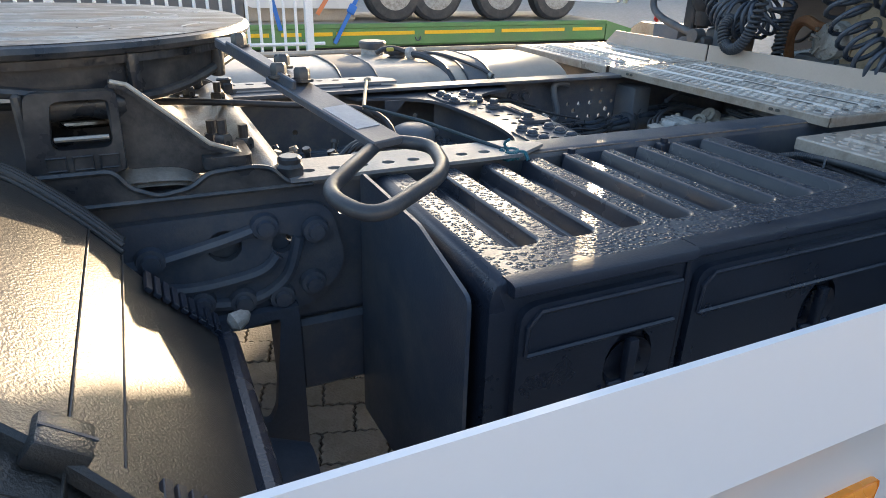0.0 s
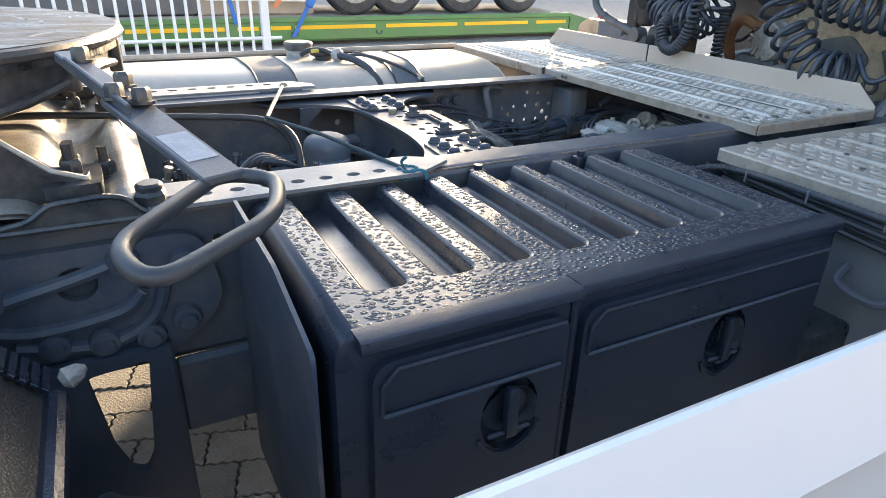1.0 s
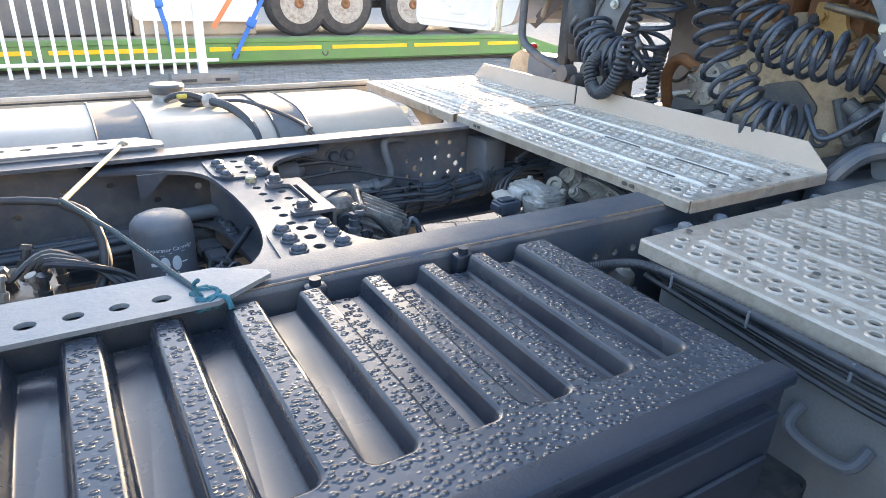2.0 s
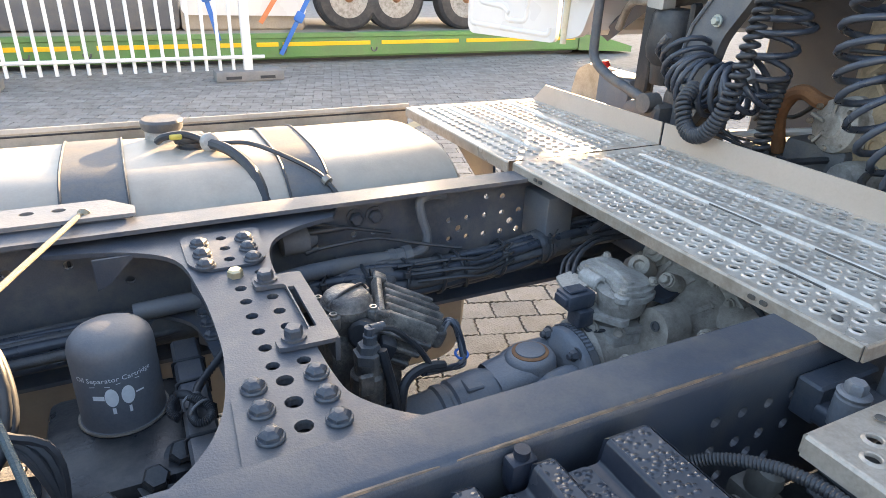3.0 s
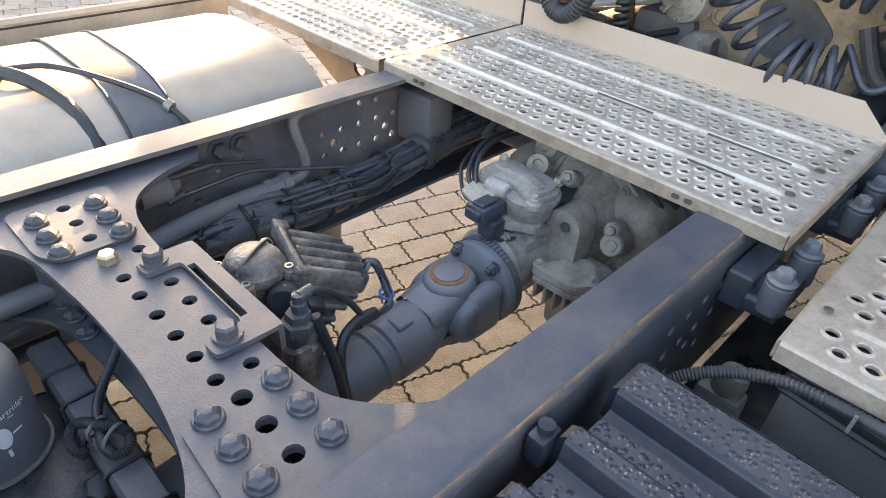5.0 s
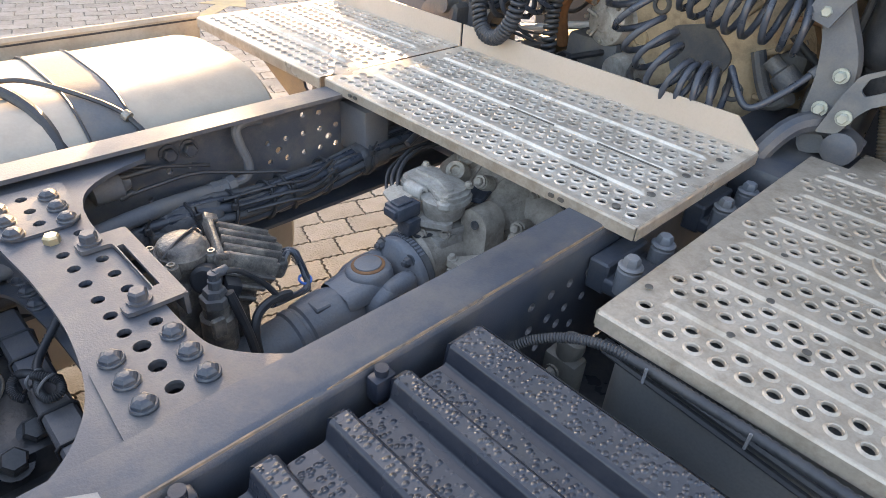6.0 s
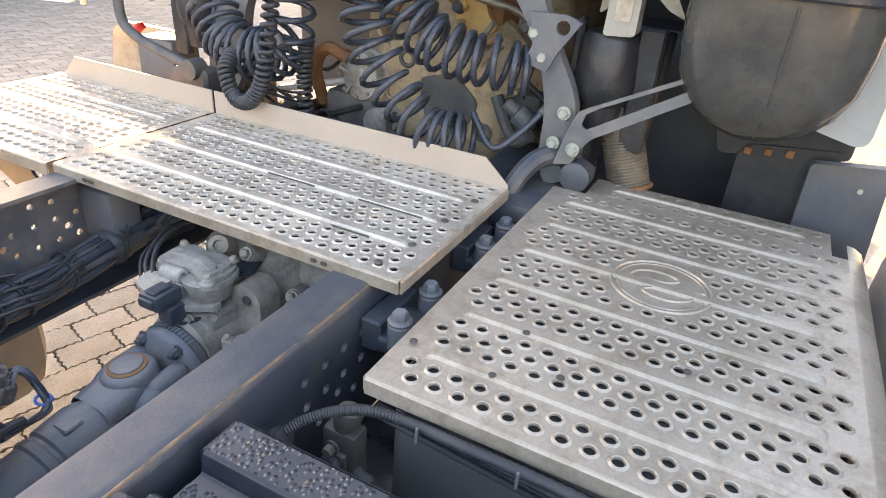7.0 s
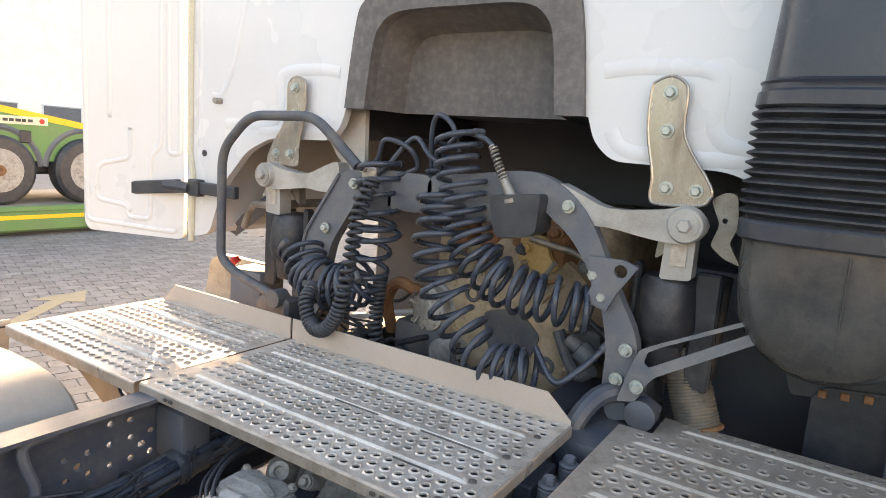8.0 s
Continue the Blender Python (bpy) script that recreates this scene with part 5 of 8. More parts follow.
for i in range(7):
    y0, z0 = re_.uniform(-0.35, 0.2), re_.uniform(1.12, 1.38)
    p = [(0.80 + 0.02 * j, y0 + 0.09 * j * (1 if i % 2 else -1) + re_.uniform(-0.03, 0.03), z0 - 0.035 * j + re_.uniform(-0.03, 0.03)) for j in range(4)]
    part("fuel_line", Shape().tube(smooth_path(p, 5), re_.uniform(0.005, 0.011), 7), (M_RUBBER, M_RUST, M_STEEL)[i % 3], eng, angle=60)
for i in range(6):
    p = (0.86, -0.34 + 0.1 * i + re_.uniform(-0.02, 0.02), 1.33 + re_.uniform(-0.05, 0.06))
    part("sensor", Shape().lathe([(0, 0.02), (0.02, 0.02), (0.022, 0.014), (0.05, 0.014), (0.055, 0.009)], p, (-1, re_.uniform(-0.4, 0.4), re_.uniform(-0.3, 0.3)), 10), (M_CAST, M_RUST, M_DARK)[i % 3], eng)
mani = Shape()
for i in range(4):
    y = 0.12 - 0.11 * i
    mani.box((0.88, y - 0.035, 1.25), (1.05, y + 0.035, 1.42), 0.02, 2)
part("exhaust_port", mani, M_RUST, eng, "brown heat-stained ports")
cov = Shape().box((0.82, -0.40, 1.02), (0.9, -0.18, 1.12), 0.02, 2).box((0.80, -0.36, 0.9), (0.92, -0.10, 1.0), 0.02, 2)
cov.tube(smooth_path([(0.75, -0.30, 1.12), (0.74, -0.34, 1.05), (0.72, -0.38, 1.02), (0.7, -0.42, 1.05)], 5), 0.018, 10)
cov.lathe([(0, 0.03), (0.04, 0.03), (0.045, 0.02), (0.08, 0.02)], (0.69, -0.42, 1.08), (0, 0.6, 0.4), 14)
part("pipe_fitting", cov, M_CAST, eng)
comp = thing("compressor", (0.75, 0.18, 0.95), "grey cast compressor with bolted round cover", "compressor")
CO = Vector((0.735, 0.135, 1.095))
cov_ = part("cover", Shape().lathe([(0, 0.03), (0.004, 0.034), (0.006, 0.05), (0.014, 0.068), (0.02, 0.07), (0.045, 0.07), (0.048, 0.064)], CO, (1, -0.2, -0.05), 26), M_ALUPALE, comp, "bolted round cover")
part("body", Shape().lathe([(0.045, 0.064), (0.06, 0.075), (0.15, 0.078), (0.2, 0.06)], CO, (1, -0.2, -0.05), 22), M_ALUPALE, comp)
for a in range(8):
    part("bolt", Shape().hexnut(CO + Vector((0.01, 0.058 * math.cos(a * 0.785), 0.058 * math.sin(a * 0.785))), (-1, 0.2, 0), 0.007, 0.012), M_STEEL, cov_)
for a in range(5):
    part("rib", Shape().box((0.0, -0.004, 0.02), (0.012, 0.004, 0.062), 0.001, 1, Matrix.Translation(CO) @ Matrix.Rotation(a * 1.257, 4, "X")), M_ALUPALE, cov_)
cp = Shape().tube(smooth_path([(0.80, 0.17, 1.13), (0.755, 0.195, 1.145), (0.745, 0.23, 1.16), (0.745, 0.265, 1.145), (0.75, 0.29, 1.10), (0.77, 0.30, 1.05), (0.8, 0.3, 0.98)], 6), 0.02, 10)
part("pipe", cp, M_RUST, comp, "brown bent pipe")
part("foot", Shape().lathe([(0, 0.05), (0.03, 0.056), (0.09, 0.05), (0.12, 0.03)], (0.72, 0.06, 0.965), (1, -0.3, 0.1), 18), M_ALUPALE, comp)
part("mount", Shape().box((0.75, 0.08, 0.8), (0.95, 0.26, 1.04), 0.02, 2), M_CAST, comp)
# clutter behind the kick plate
mess = thing("wiring_loom", (0.7, 0.0, 0.9), "tangle of dark cables and fittings behind the walkway", "wiring")
rq = random.Random(4)
for i in range(14):
    y0 = rq.uniform(-0.4, 0.5)
    p = [(rq.uniform(0.62, 0.9), y0 + 0.12 * j + rq.uniform(-0.05, 0.05), 0.92 + rq.uniform(-0.05, 0.09)) for j in range(4)]
    part("cable", Shape().tube(smooth_path(p, 5), rq.uniform(0.004, 0.011), 6), M_RUBBER, mess)
# The sun on this bar is put into its white colour.
part("bar", Shape().tube([(0.85, 0.52, 0.97), (0.85, 0.24, 1.045)], 0.012, 8), M_WHITE, mess, "pale sunlit bar")
tr_ = thing("transmission_top", (0.75, 0, 0.6), "dark oily gearbox casing behind the walkway", "gearbox")
part("casing", Shape().box((0.55, -0.3, 0.55), (1.0, 0.4, 0.93), 0.06, 3), M_GREASE, tr_)
# far side boxes by the rail end
fb = thing("control_box", (0.75, 0.95, 0.8), "grey electrical box with red battery switch", "control box")
part("body", Shape().box((0.72, 0.86, 0.85), (0.84, 1.03, 1.085), 0.01, 2), M_GREYPL, fb)
part("switch", Shape().lathe([(0, 0.02), (0.02, 0.024), (0.03, 0.012)], (0.73, 1.0, 1.10), (-0.4, 0.6, 0.7), 12), M_RED, fb, "red switch knob")
part("bracket", Shape().box((0.74, 0.6, 0.7), (0.86, 0.85, 0.98), 0.02, 2), M_CAST, fb)
fp = thing("far_step_panel", (1.0, 1.3, 0.9), "beige upright end panel of the far step well", "panel")
part("panel", Shape().prism(rounded([(1.08, 0.86), (1.50, 0.86), (1.46, 1.02), (1.39, 1.055), (1.08, 1.055)], 0.02), 0.02, m=YZ(0.98)), M_ALU_DUSTY, fp)
hl = thing("bent_pipe", (0.75, 0.85, 1.3), "pale bent pipe beside the cab mount", "pipe")
part("pipe", Shape().tube(smooth_path([(0.74, 0.77, 1.40), (0.73, 0.83, 1.345), (0.74, 0.93, 1.33), (0.76, 1.0, 1.24)], 6), 0.014, 10), M_STEEL, hl)
brace = thing("cab_brace", (0.9, 0.95, 1.2), "dirty diagonal braces under the cab side", "brace")
part("bar", Shape().tube([(0.8, 0.75, 1.45), (0.86, 1.18, 1.20)], 0.03, 4), M_GREYPL, brace)
part("bar", Shape().tube([(0.88, 0.66, 1.35), (0.95, 1.18, 1.28)], 0.03, 4), M_STEEL, brace)

# ---- air intake ----
intake = thing("air_intake", (0.62, -0.98, 1.2), "dark plastic air intake stack with ribbed bellows behind the cab", "air intake")
IX, IY = 0.66, -0.913


def oval(profile, seg=40, ax=0.115, ay=1.0):
    """Stack of rounded-box rings: rows of (z, half width in y, half depth in x)."""
    s = Shape()
    for z, wy, wx in profile:
        for i in range(seg):
            a = 2 * math.pi * i / seg
            c, q = math.cos(a), math.sin(a)
            e = 0.62 if z > 1.3 else 0.62 + (1.3 - z) * 2.6
            s.v.append((IX + wx * math.copysign(abs(c) ** e, c), IY + wy * math.copysign(abs(q) ** e, q), z))
    n = len(profile)
    for j in range(n - 1):
        for i in range(seg):
            l = (i + 1) % seg
            s.f.append((j * seg + i, j * seg + l, (j + 1) * seg + l, (j + 1) * seg + i))
    s.f.append(tuple(range(seg)))
    s.f.append(tuple((n - 1) * seg + i for i in range(seg)))
    return s


M_BOWL = surface("dusty_grey_bowl", (0.05, 0.05, 0.048), (0.075, 0.073, 0.068), 0.2, 0, 3, 200, 0.03, (0.15, 0.135, 0.115), 0.5, 4, coat=0.3)
part("bowl", oval([(1.165, 0.03, 0.03), (1.172, 0.06, 0.05), (1.195, 0.105, 0.085), (1.235, 0.145, 0.11), (1.29, 0.168, 0.125), (1.36, 0.176, 0.13), (1.45, 0.178, 0.13), (1.455, 0.178, 0.13)]), M_BOWL, intake, "dusty rounded rain bowl")
part("seam", Shape().tube([(IX - 0.131, IY - 0.02, 1.44), (IX - 0.131, IY - 0.02, 1.34), (IX - 0.122, IY - 0.02, 1.28), (IX - 0.1, IY - 0.018, 1.22), (IX - 0.07, IY - 0.012, 1.185)], 0.0025, 6), M_BOWL, intake, "moulding seam down the bowl")
part("band", oval([(1.45, 0.185, 0.138), (1.455, 0.19, 0.143), (1.485, 0.19, 0.143), (1.492, 0.185, 0.138)]), M_INTAKE, intake, "clamp band")
rows = [(1.49, 0.18, 0.135)]
z = 1.497
for i in range(11):
    rows += [(z, 0.176, 0.13), (z + 0.008, 0.193, 0.147), (z + 0.012, 0.193, 0.147), (z + 0.019, 0.176, 0.13)]
    z += 0.0195
rows += [(z, 0.18, 0.135)]
part("bellows", oval(rows), M_RUBBER, intake, "ribbed rubber bellows", 60)
part("collar", oval([(z, 0.18, 0.135), (z + 0.005, 0.19, 0.14), (z + 0.03, 0.188, 0.14), (z + 0.035, 0.182, 0.135), (z + 0.045, 0.182, 0.135), (z + 0.05, 0.186, 0.138), (z + 0.055, 0.18, 0.13)]), M_INTAKE, intake)
part("duct", oval([(z + 0.05, 0.178, 0.13), (2.2, 0.15, 0.12), (3.2, 0.13, 0.11)]), M_INTAKE, intake, "tall moulded duct")

flex = thing("flexible_hose", (0.78, -0.62, 1.0), "tan corrugated flexible pipe down beside the cab mount", "flexible pipe")
fx = []
for i in range(56):
    q = i / 55
    fx.append(((0.765 - 0.03 * q, -0.61 - 0.075 * q, 1.17 - 0.2 * q), 0.05 + (0.003 if i % 2 else 0)))
part("hose", Shape().tube([p for p, _ in fx], [r for _, r in fx], 18), surface("dusty_flex", (0.13, 0.115, 0.1), (0.2, 0.17, 0.135), 0.6, 0.1, 10, 150, 0.2, (0.36, 0.27, 0.17), 0.5, 5), flex, angle=60)
part("collar", Shape().lathe([(0, 0.057), (0.003, 0.06), (0.009, 0.06), (0.012, 0.056)], (0.733, -0.688, 0.957), (0.14, 0.35, 0.92), 24), M_RUST, flex)
flap_ = thing("mudflap", (0.85, -1.0, 0.7), "dark blue-grey rubber mudflap panel with rusty fixings", "mudflap")
part("sheet", Shape().prism(rounded([(-0.905, 0.6), (-1.15, 0.6), (-1.12, 1.12), (-0.93, 1.10), (-0.905, 1.07)], 0.01), 0.008, m=YZ(0.858)), M_RUBBER, flap_)
part("upper_panel", Shape().prism(rounded([(-0.86, 1.06), (-1.14, 1.10), (-1.14, 1.4), (-0.79, 1.3)], 0.015), 0.008, m=YZ(0.87)), M_RUBBER, flap_)
for y in (-0.925, -0.97, -1.015):
    part("fixing", Shape().box((0.838, y - 0.009, 1.075 - (y + 0.925) * 0.12), (0.85, y + 0.009, 1.093 - (y + 0.925) * 0.12), 0.002), M_RUST, flap_, "rusty square washer")
wing = thing("wing_panel", (0.8, -1.16, 0.8), "dark grey moulded inner wing panel", "wing panel")
part("panel", Shape().prism(rounded([(-1.07, 0.7), (-1.25, 0.7), (-1.215, 1.12), (-1.06, 1.10)], 0.012), 0.03, m=YZ(0.82)), M_GREYPL, wing)
part("rivet", Shape().cyl((0.79, -1.17, 1.06), (0.785, -1.17, 1.06), 0.006), M_ALU, wing)


# ---- inside the frame ----
prop = thing("propeller_shaft", (-0.4, 0, 0.5), "blue-grey propeller shaft with large universal joint", "propeller shaft")
ax0, ax1 = Vector((-1.6, -0.006, 0.53)), Vector((-0.292, -0.004, 0.671))
d = (ax1 - ax0).normalized()
L = (ax1 - ax0).length
part("tube", Shape().lathe([(0, 0.056), (L - 0.125, 0.056)], ax0, d, 32), M_PROP, prop)
part("weld_ring", Shape().lathe([(L - 0.127, 0.056), (L - 0.122, 0.0605), (L - 0.108, 0.0605), (L - 0.104, 0.057), (L - 0.098, 0.057), (L - 0.093, 0.062), (L - 0.055, 0.064)], ax0, d, 32), M_PROP, prop)
UJ = Vector((-0.214, -0.003, 0.679))
yk = Shape().lathe([(L - 0.056, 0.064), (L - 0.03, 0.064), (L + 0.0, 0.056), (L + 0.03, 0.045)], ax0, d, 32)
for s in (1, -1):
    yk.lathe([(0.015, 0.052), (0.045, 0.053), (0.06, 0.051), (0.068, 0.046), (0.071, 0.036)], UJ, (-0.05, 0.06, s), 32)
    n_ = 10
    rows_ = []
    for q in range(n_ + 1):
        u = q / n_
        x_ = -0.307 + u * 0.095
        hw, zt = 0.05 + 0.003 * u, 0.048 + 0.013 * min(1, u * 1.6)
        rows_.append([(x_, UJ.y - hw, UJ.z + s * 0.02), (x_, UJ.y - hw, UJ.z + s * (zt - 0.018)), (x_, UJ.y - hw * 0.8, UJ.z + s * (zt - 0.004)), (x_, UJ.y - hw * 0.45, UJ.z + s * zt), (x_, UJ.y + hw * 0.45, UJ.z + s * zt), (x_, UJ.y + hw * 0.8, UJ.z + s * (zt - 0.004)), (x_, UJ.y + hw, UJ.z + s * (zt - 0.018)), (x_, UJ.y + hw, UJ.z + s * 0.02)])
    yk.add(sum(rows_, []), [(j * 8 + i, j * 8 + i + 1, (j + 1) * 8 + i + 1, (j + 1) * 8 + i) for j in range(n_) for i in range(7)])
part("yoke", yk, M_PROP, prop, angle=45)
cap0 = UJ + Vector((-0.003, 0.004, 0.07))
part("bearing_cap", Shape().lathe([(-0.004, 0.036), (0.002, 0.0365), (0.004, 0.033), (0.0045, 0.0)], cap0, (-0.05, 0.06, 1), 32), M_RUST, prop, "rust-rimmed round bearing cap")
part("bearing_face", Shape().lathe([(0.002, 0.0305), (0.0062, 0.029), (0.007, 0.026), (0.0066, 0.0)], cap0, (-0.05, 0.06, 1), 32), M_PROP, prop)
yk2 = Shape()
for s in (-1, 1):
    yk2.lathe([(0.02, 0.05), (0.055, 0.05), (0.068, 0.047), (0.074, 0.04), (0.076, 0.034), (0.07, 0.031), (0.07, 0.0)], UJ, (0.02, s, -0.05), 32)
    yk2.box((-0.228, UJ.y + (0.03 if s > 0 else -0.076), UJ.z - 0.055), (-0.135, UJ.y + (0.076 if s > 0 else -0.03), UJ.z + 0.055), 0.022, 4)
yk2.lathe([(0.0, 0.05), (0.014, 0.074), (0.02, 0.087), (0.024, 0.089), (0.036, 0.089)], (-0.152, 0.0, 0.683), (1, 0, 0.03), 36)
part("flange_yoke", yk2, M_PROP, prop, "forked flange yoke", 45)
part("counter_flange", Shape().lathe([(0.0, 0.087), (0.0015, 0.09), (0.017, 0.09), (0.02, 0.086), (0.034, 0.07)], (-0.1155, 0.001, 0.684), (1, 0, 0.03), 36), M_CAST, prop, "dusty notched counter flange")
for i in range(14):
    a = 0.5 + 0.1 * i
    part("notch", Shape().box((-0.1175, -0.0022, 0.0895), (-0.103, 0.0022, 0.0915), 0, 1, Matrix.Translation((0, 0.001, 0.684)) @ Matrix.Rotation(a - 1.2, 4, "X")), M_PROP, prop)
for a in (0.91, 2.19, 4.05, 5.33):
    p = Vector((-0.133, 0.004 + 0.076 * math.cos(a), 0.684 + 0.076 * math.sin(a)))
    part("flange_bolt", Shape().hexnut(p, (-1, 0, 0), 0.0115, 0.013, 0.0155).cyl(p, p + Vector((-0.024, 0, 0)), 0.0065, chamfer=0.001), M_CAST, prop)
part("balance_weight", Shape().box((-0.372, -0.034, 0.7165), (-0.336, 0.002, 0.728), 0.003), M_PROP, prop)

gear = thing("gearbox", (0.15, 0, 0.5), "dusty cast aluminium gearbox with bolted actuator housing", "gearbox")
part("output_housing", Shape().lathe([(0, 0.078), (0.012, 0.084), (0.02, 0.08), (0.1, 0.082), (0.14, 0.09), (0.2, 0.13), (0.24, 0.165), (0.3, 0.175), (0.7, 0.21)], (-0.095, 0.012, 0.695), (1, 0, 0), 36), M_ALUCAST, gear, "ribbed output housing", 40)
part("main_case", Shape().box((0.14, -0.23, 0.52), (0.66, 0.2, 0.83), 0.06, 3), M_ALUCAST, gear)
part("side_case", Shape().box((0.12, -0.28, 0.5), (0.6, -0.1, 0.72), 0.05, 3), M_ALUCAST, gear)
for i in range(7):
    a = -1.25 + i * 0.4
    part("cooling_rib", Shape().prism([(0.0, 0.076), (0.02, 0.09), (0.09, 0.125), (0.15, 0.172), (0.16, 0.15), (0.1, 0.09), (0.05, 0.076)], 0.009, m=Matrix.Translation((0, 0.012, 0.695)) @ Matrix.Rotation(a, 4, "X") @ XZ(0.0045)), M_ALUCAST, gear)
# actuator: round body, triangular flange, lobed cover
act = part("actuator", Shape().prism(rounded([(-0.058, -0.05), (0.03, -0.055), (0.052, 0.0), (0.046, 0.082), (-0.03, 0.088), (-0.064, 0.04)], 0.012), 0.098, m=pose(0, 0, 0.795)), M_ALUPALE, gear, "pale dusty actuator casting", 40)
act.location.z = -0.027
part("flange", Shape().prism(rounded([(-0.085, 0.045), (-0.075, 0.0), (-0.045, -0.035), (0.02, -0.06), (0.06, -0.02), (0.055, 0.09), (-0.06, 0.09)], 0.014), 0.016, m=pose(0, 0, 0.812, 0, -4, 0)), M_ALUPALE, act)
lobe = [(-0.04, 0.098), (0.018, 0.104), (0.044, 0.075), (0.03, 0.03), (0.045, -0.005), (0.036, -0.05), (0.0, -0.066), (-0.046, -0.062), (-0.056, -0.03), (-0.036, 0.01), (-0.056, 0.05), (-0.058, 0.082)]
cv = Shape()
for sc, z0, dp in ((1.04, 0.886, 0.012), (0.98, 0.897, 0.009), (0.86, 0.905, 0.008)):
    cv.prism(rounded([(sc * x, 0.015 + sc * (y - 0.015)) for x, y in lobe], 0.012), dp, m=pose(0, 0, z0, 0, 3, 0))
part("cover", cv, M_ALUPALE, act, "lobed cover", 25)
part("cover_ridge", Shape().prism(rounded([(-0.034, -0.04), (-0.018, -0.045), (0.006, 0.01), (-0.004, 0.075), (-0.022, 0.078), (-0.016, 0.012)], 0.006), 0.006, m=pose(0, 0, 0.911, 0, 3, 0)), M_ALUPALE, act)
part("drum", Shape().lathe([(0, 0.044), (0.006, 0.048), (0.03, 0.05), (0.05, 0.054)], (-0.014, -0.012, 0.838), (-0.06, -0.05, 1), 28), M_ALUPALE, act, "round cast body", 40)
part("drum_rib", Shape().prism(rounded([(-0.086, 0.0), (-0.05, -0.062), (-0.03, -0.062), (-0.02, -0.03), (-0.05, 0.02)], 0.008), 0.014, m=pose(0, 0, 0.842, 0, -3, 0)), M_ALUPALE, act, "cast lower flange")
part("port", Shape().lathe([(0, 0.0165), (0.046, 0.0165), (0.049, 0.014), (0.049, 0.009), (0.035, 0.009), (0.035, 0.0)], (-0.06, 0.058, 0.889), (0.08, -1, -0.02), 20), M_ALUPALE, act)
for p, ax_, r in (((-0.044, -0.044, 0.893), (-0.1, 0, 1), 0.008), ((0.03, -0.042, 0.9), (0, 0, 1), 0.008), ((0.022, 0.088, 0.9), (0, 0, 1), 0.008), ((-0.072, -0.008, 0.802), (-1, -0.4, 0.2), 0.009), ((-0.035, -0.043, 0.802), (-0.8, -0.7, 0.2), 0.009)):
    part("bolt", Shape().hexnut(p, ax_, r, 0.008, r * 1.4), M_ALUCAST, act)
part("lug", Shape().cyl((-0.046, -0.046, 0.875), (-0.046, -0.046, 0.892), 0.017, chamfer=0.003), M_ALUPALE, act)
M_PLUG = surface("faded_blue_plastic", (0.03, 0.038, 0.055), (0.06, 0.07, 0.09), 0.45, 0, 20, 200, 0.1, (0.2, 0.19, 0.17), 0.4, 16)
con = part("connector", Shape().box((-0.135, 0.0, 0.838), (-0.07, 0.05, 0.872), 0.006, 2), M_PLUG, gear, "faded blue plug connector")
con.location.z = -0.02
part("key", Shape().box((-0.142, 0.006, 0.846), (-0.132, 0.044, 0.866), 0.004, 2), M_PLUG, con)
part("catch", Shape().box((-0.128, 0.01, 0.872), (-0.085, 0.038, 0.878), 0.002), M_PLUG, con)
part("terminal", Shape().prism(rounded([(-0.125, 0.04), (-0.115, 0.08), (-0.075, 0.085), (-0.06, 0.05), (-0.07, 0.025), (-0.1, 0.03)], 0.006), 0.006, m=pose(0, 0, 0.859, 5, -4, 0)), M_ALUCAST, gear, "pale connector shield")
part("lower_plug", Shape().box((-0.115, -0.01, 0.78), (-0.075, 0.03, 0.818), 0.006, 2), M_PLUG, gear)
# block with a threaded hole, bosses, ribbed cover
blk = part("boss_block", Shape().prism(rounded([(-0.045, 0.815), (-0.065, 0.836), (-0.1, 0.836), (-0.122, 0.81), (-0.122, 0.70), (-0.045, 0.70)], 0.013), 0.062, m=Matrix(((0, 0, -1, 0.012), (1, 0, 0, 0), (0, 1, 0, 0), (0, 0, 0, 1)))), M_ALUCAST, gear)
part("threaded_hole", Shape().lathe([(0, 0.0105), (0.004, 0.0105), (0.004, 0.007), (-0.006, 0.006), (-0.006, 0)], (0.010, -0.09, 0.805), (-1, 0, 0.05), 16), M_CAST, blk)
for p, ax_, r, ln_ in (((0.105, -0.16, 0.765), (-1, -0.2, 0.35), 0.024, 0.05), ((0.16, 0.07, 0.86), (-0.8, 0, 0.6), 0.028, 0.03)):
    e = Vector(p) + Vector(ax_).normalized() * ln_
    b_ = part("boss", Shape().lathe([(0, r * 1.25), (ln_ * 0.6, r), (ln_ * 0.9, r), (ln_, r * 0.85)], p, ax_, 20), M_ALUCAST, gear)
    part("plug", Shape().lathe([(0, r * 0.5), (0.004, r * 0.45), (0.005, 0)], e, ax_, 14), M_ALUCAST, b_)
# Solid dark plate whose colour stands for the shade inside a slot.
part("recess", Shape().prism(rounded([(0.03, -0.03), (0.12, 0.0), (0.13, -0.04), (0.05, -0.07)], 0.012), 0.012, m=pose(0.01, 0.01, 0.838, 0, 0, 0)), M_DARK, gear, "dark plate painted as a shaded slot")
rc = part("ribbed_cover", Shape().prism(rounded([(-0.058, -0.07), (0.04, -0.12), (0.05, -0.145), (-0.01, -0.2), (-0.055, -0.17)], 0.012), 0.018, m=pose(0, 0, 0.766, 0, 2, 0)), M_ALUCAST, gear)
rc.location.z = -0.032
part("core", Shape().box((-0.012, -0.185, 0.6), (0.09, -0.085, 0.752), 0.02, 2), M_ALUCAST, rc)
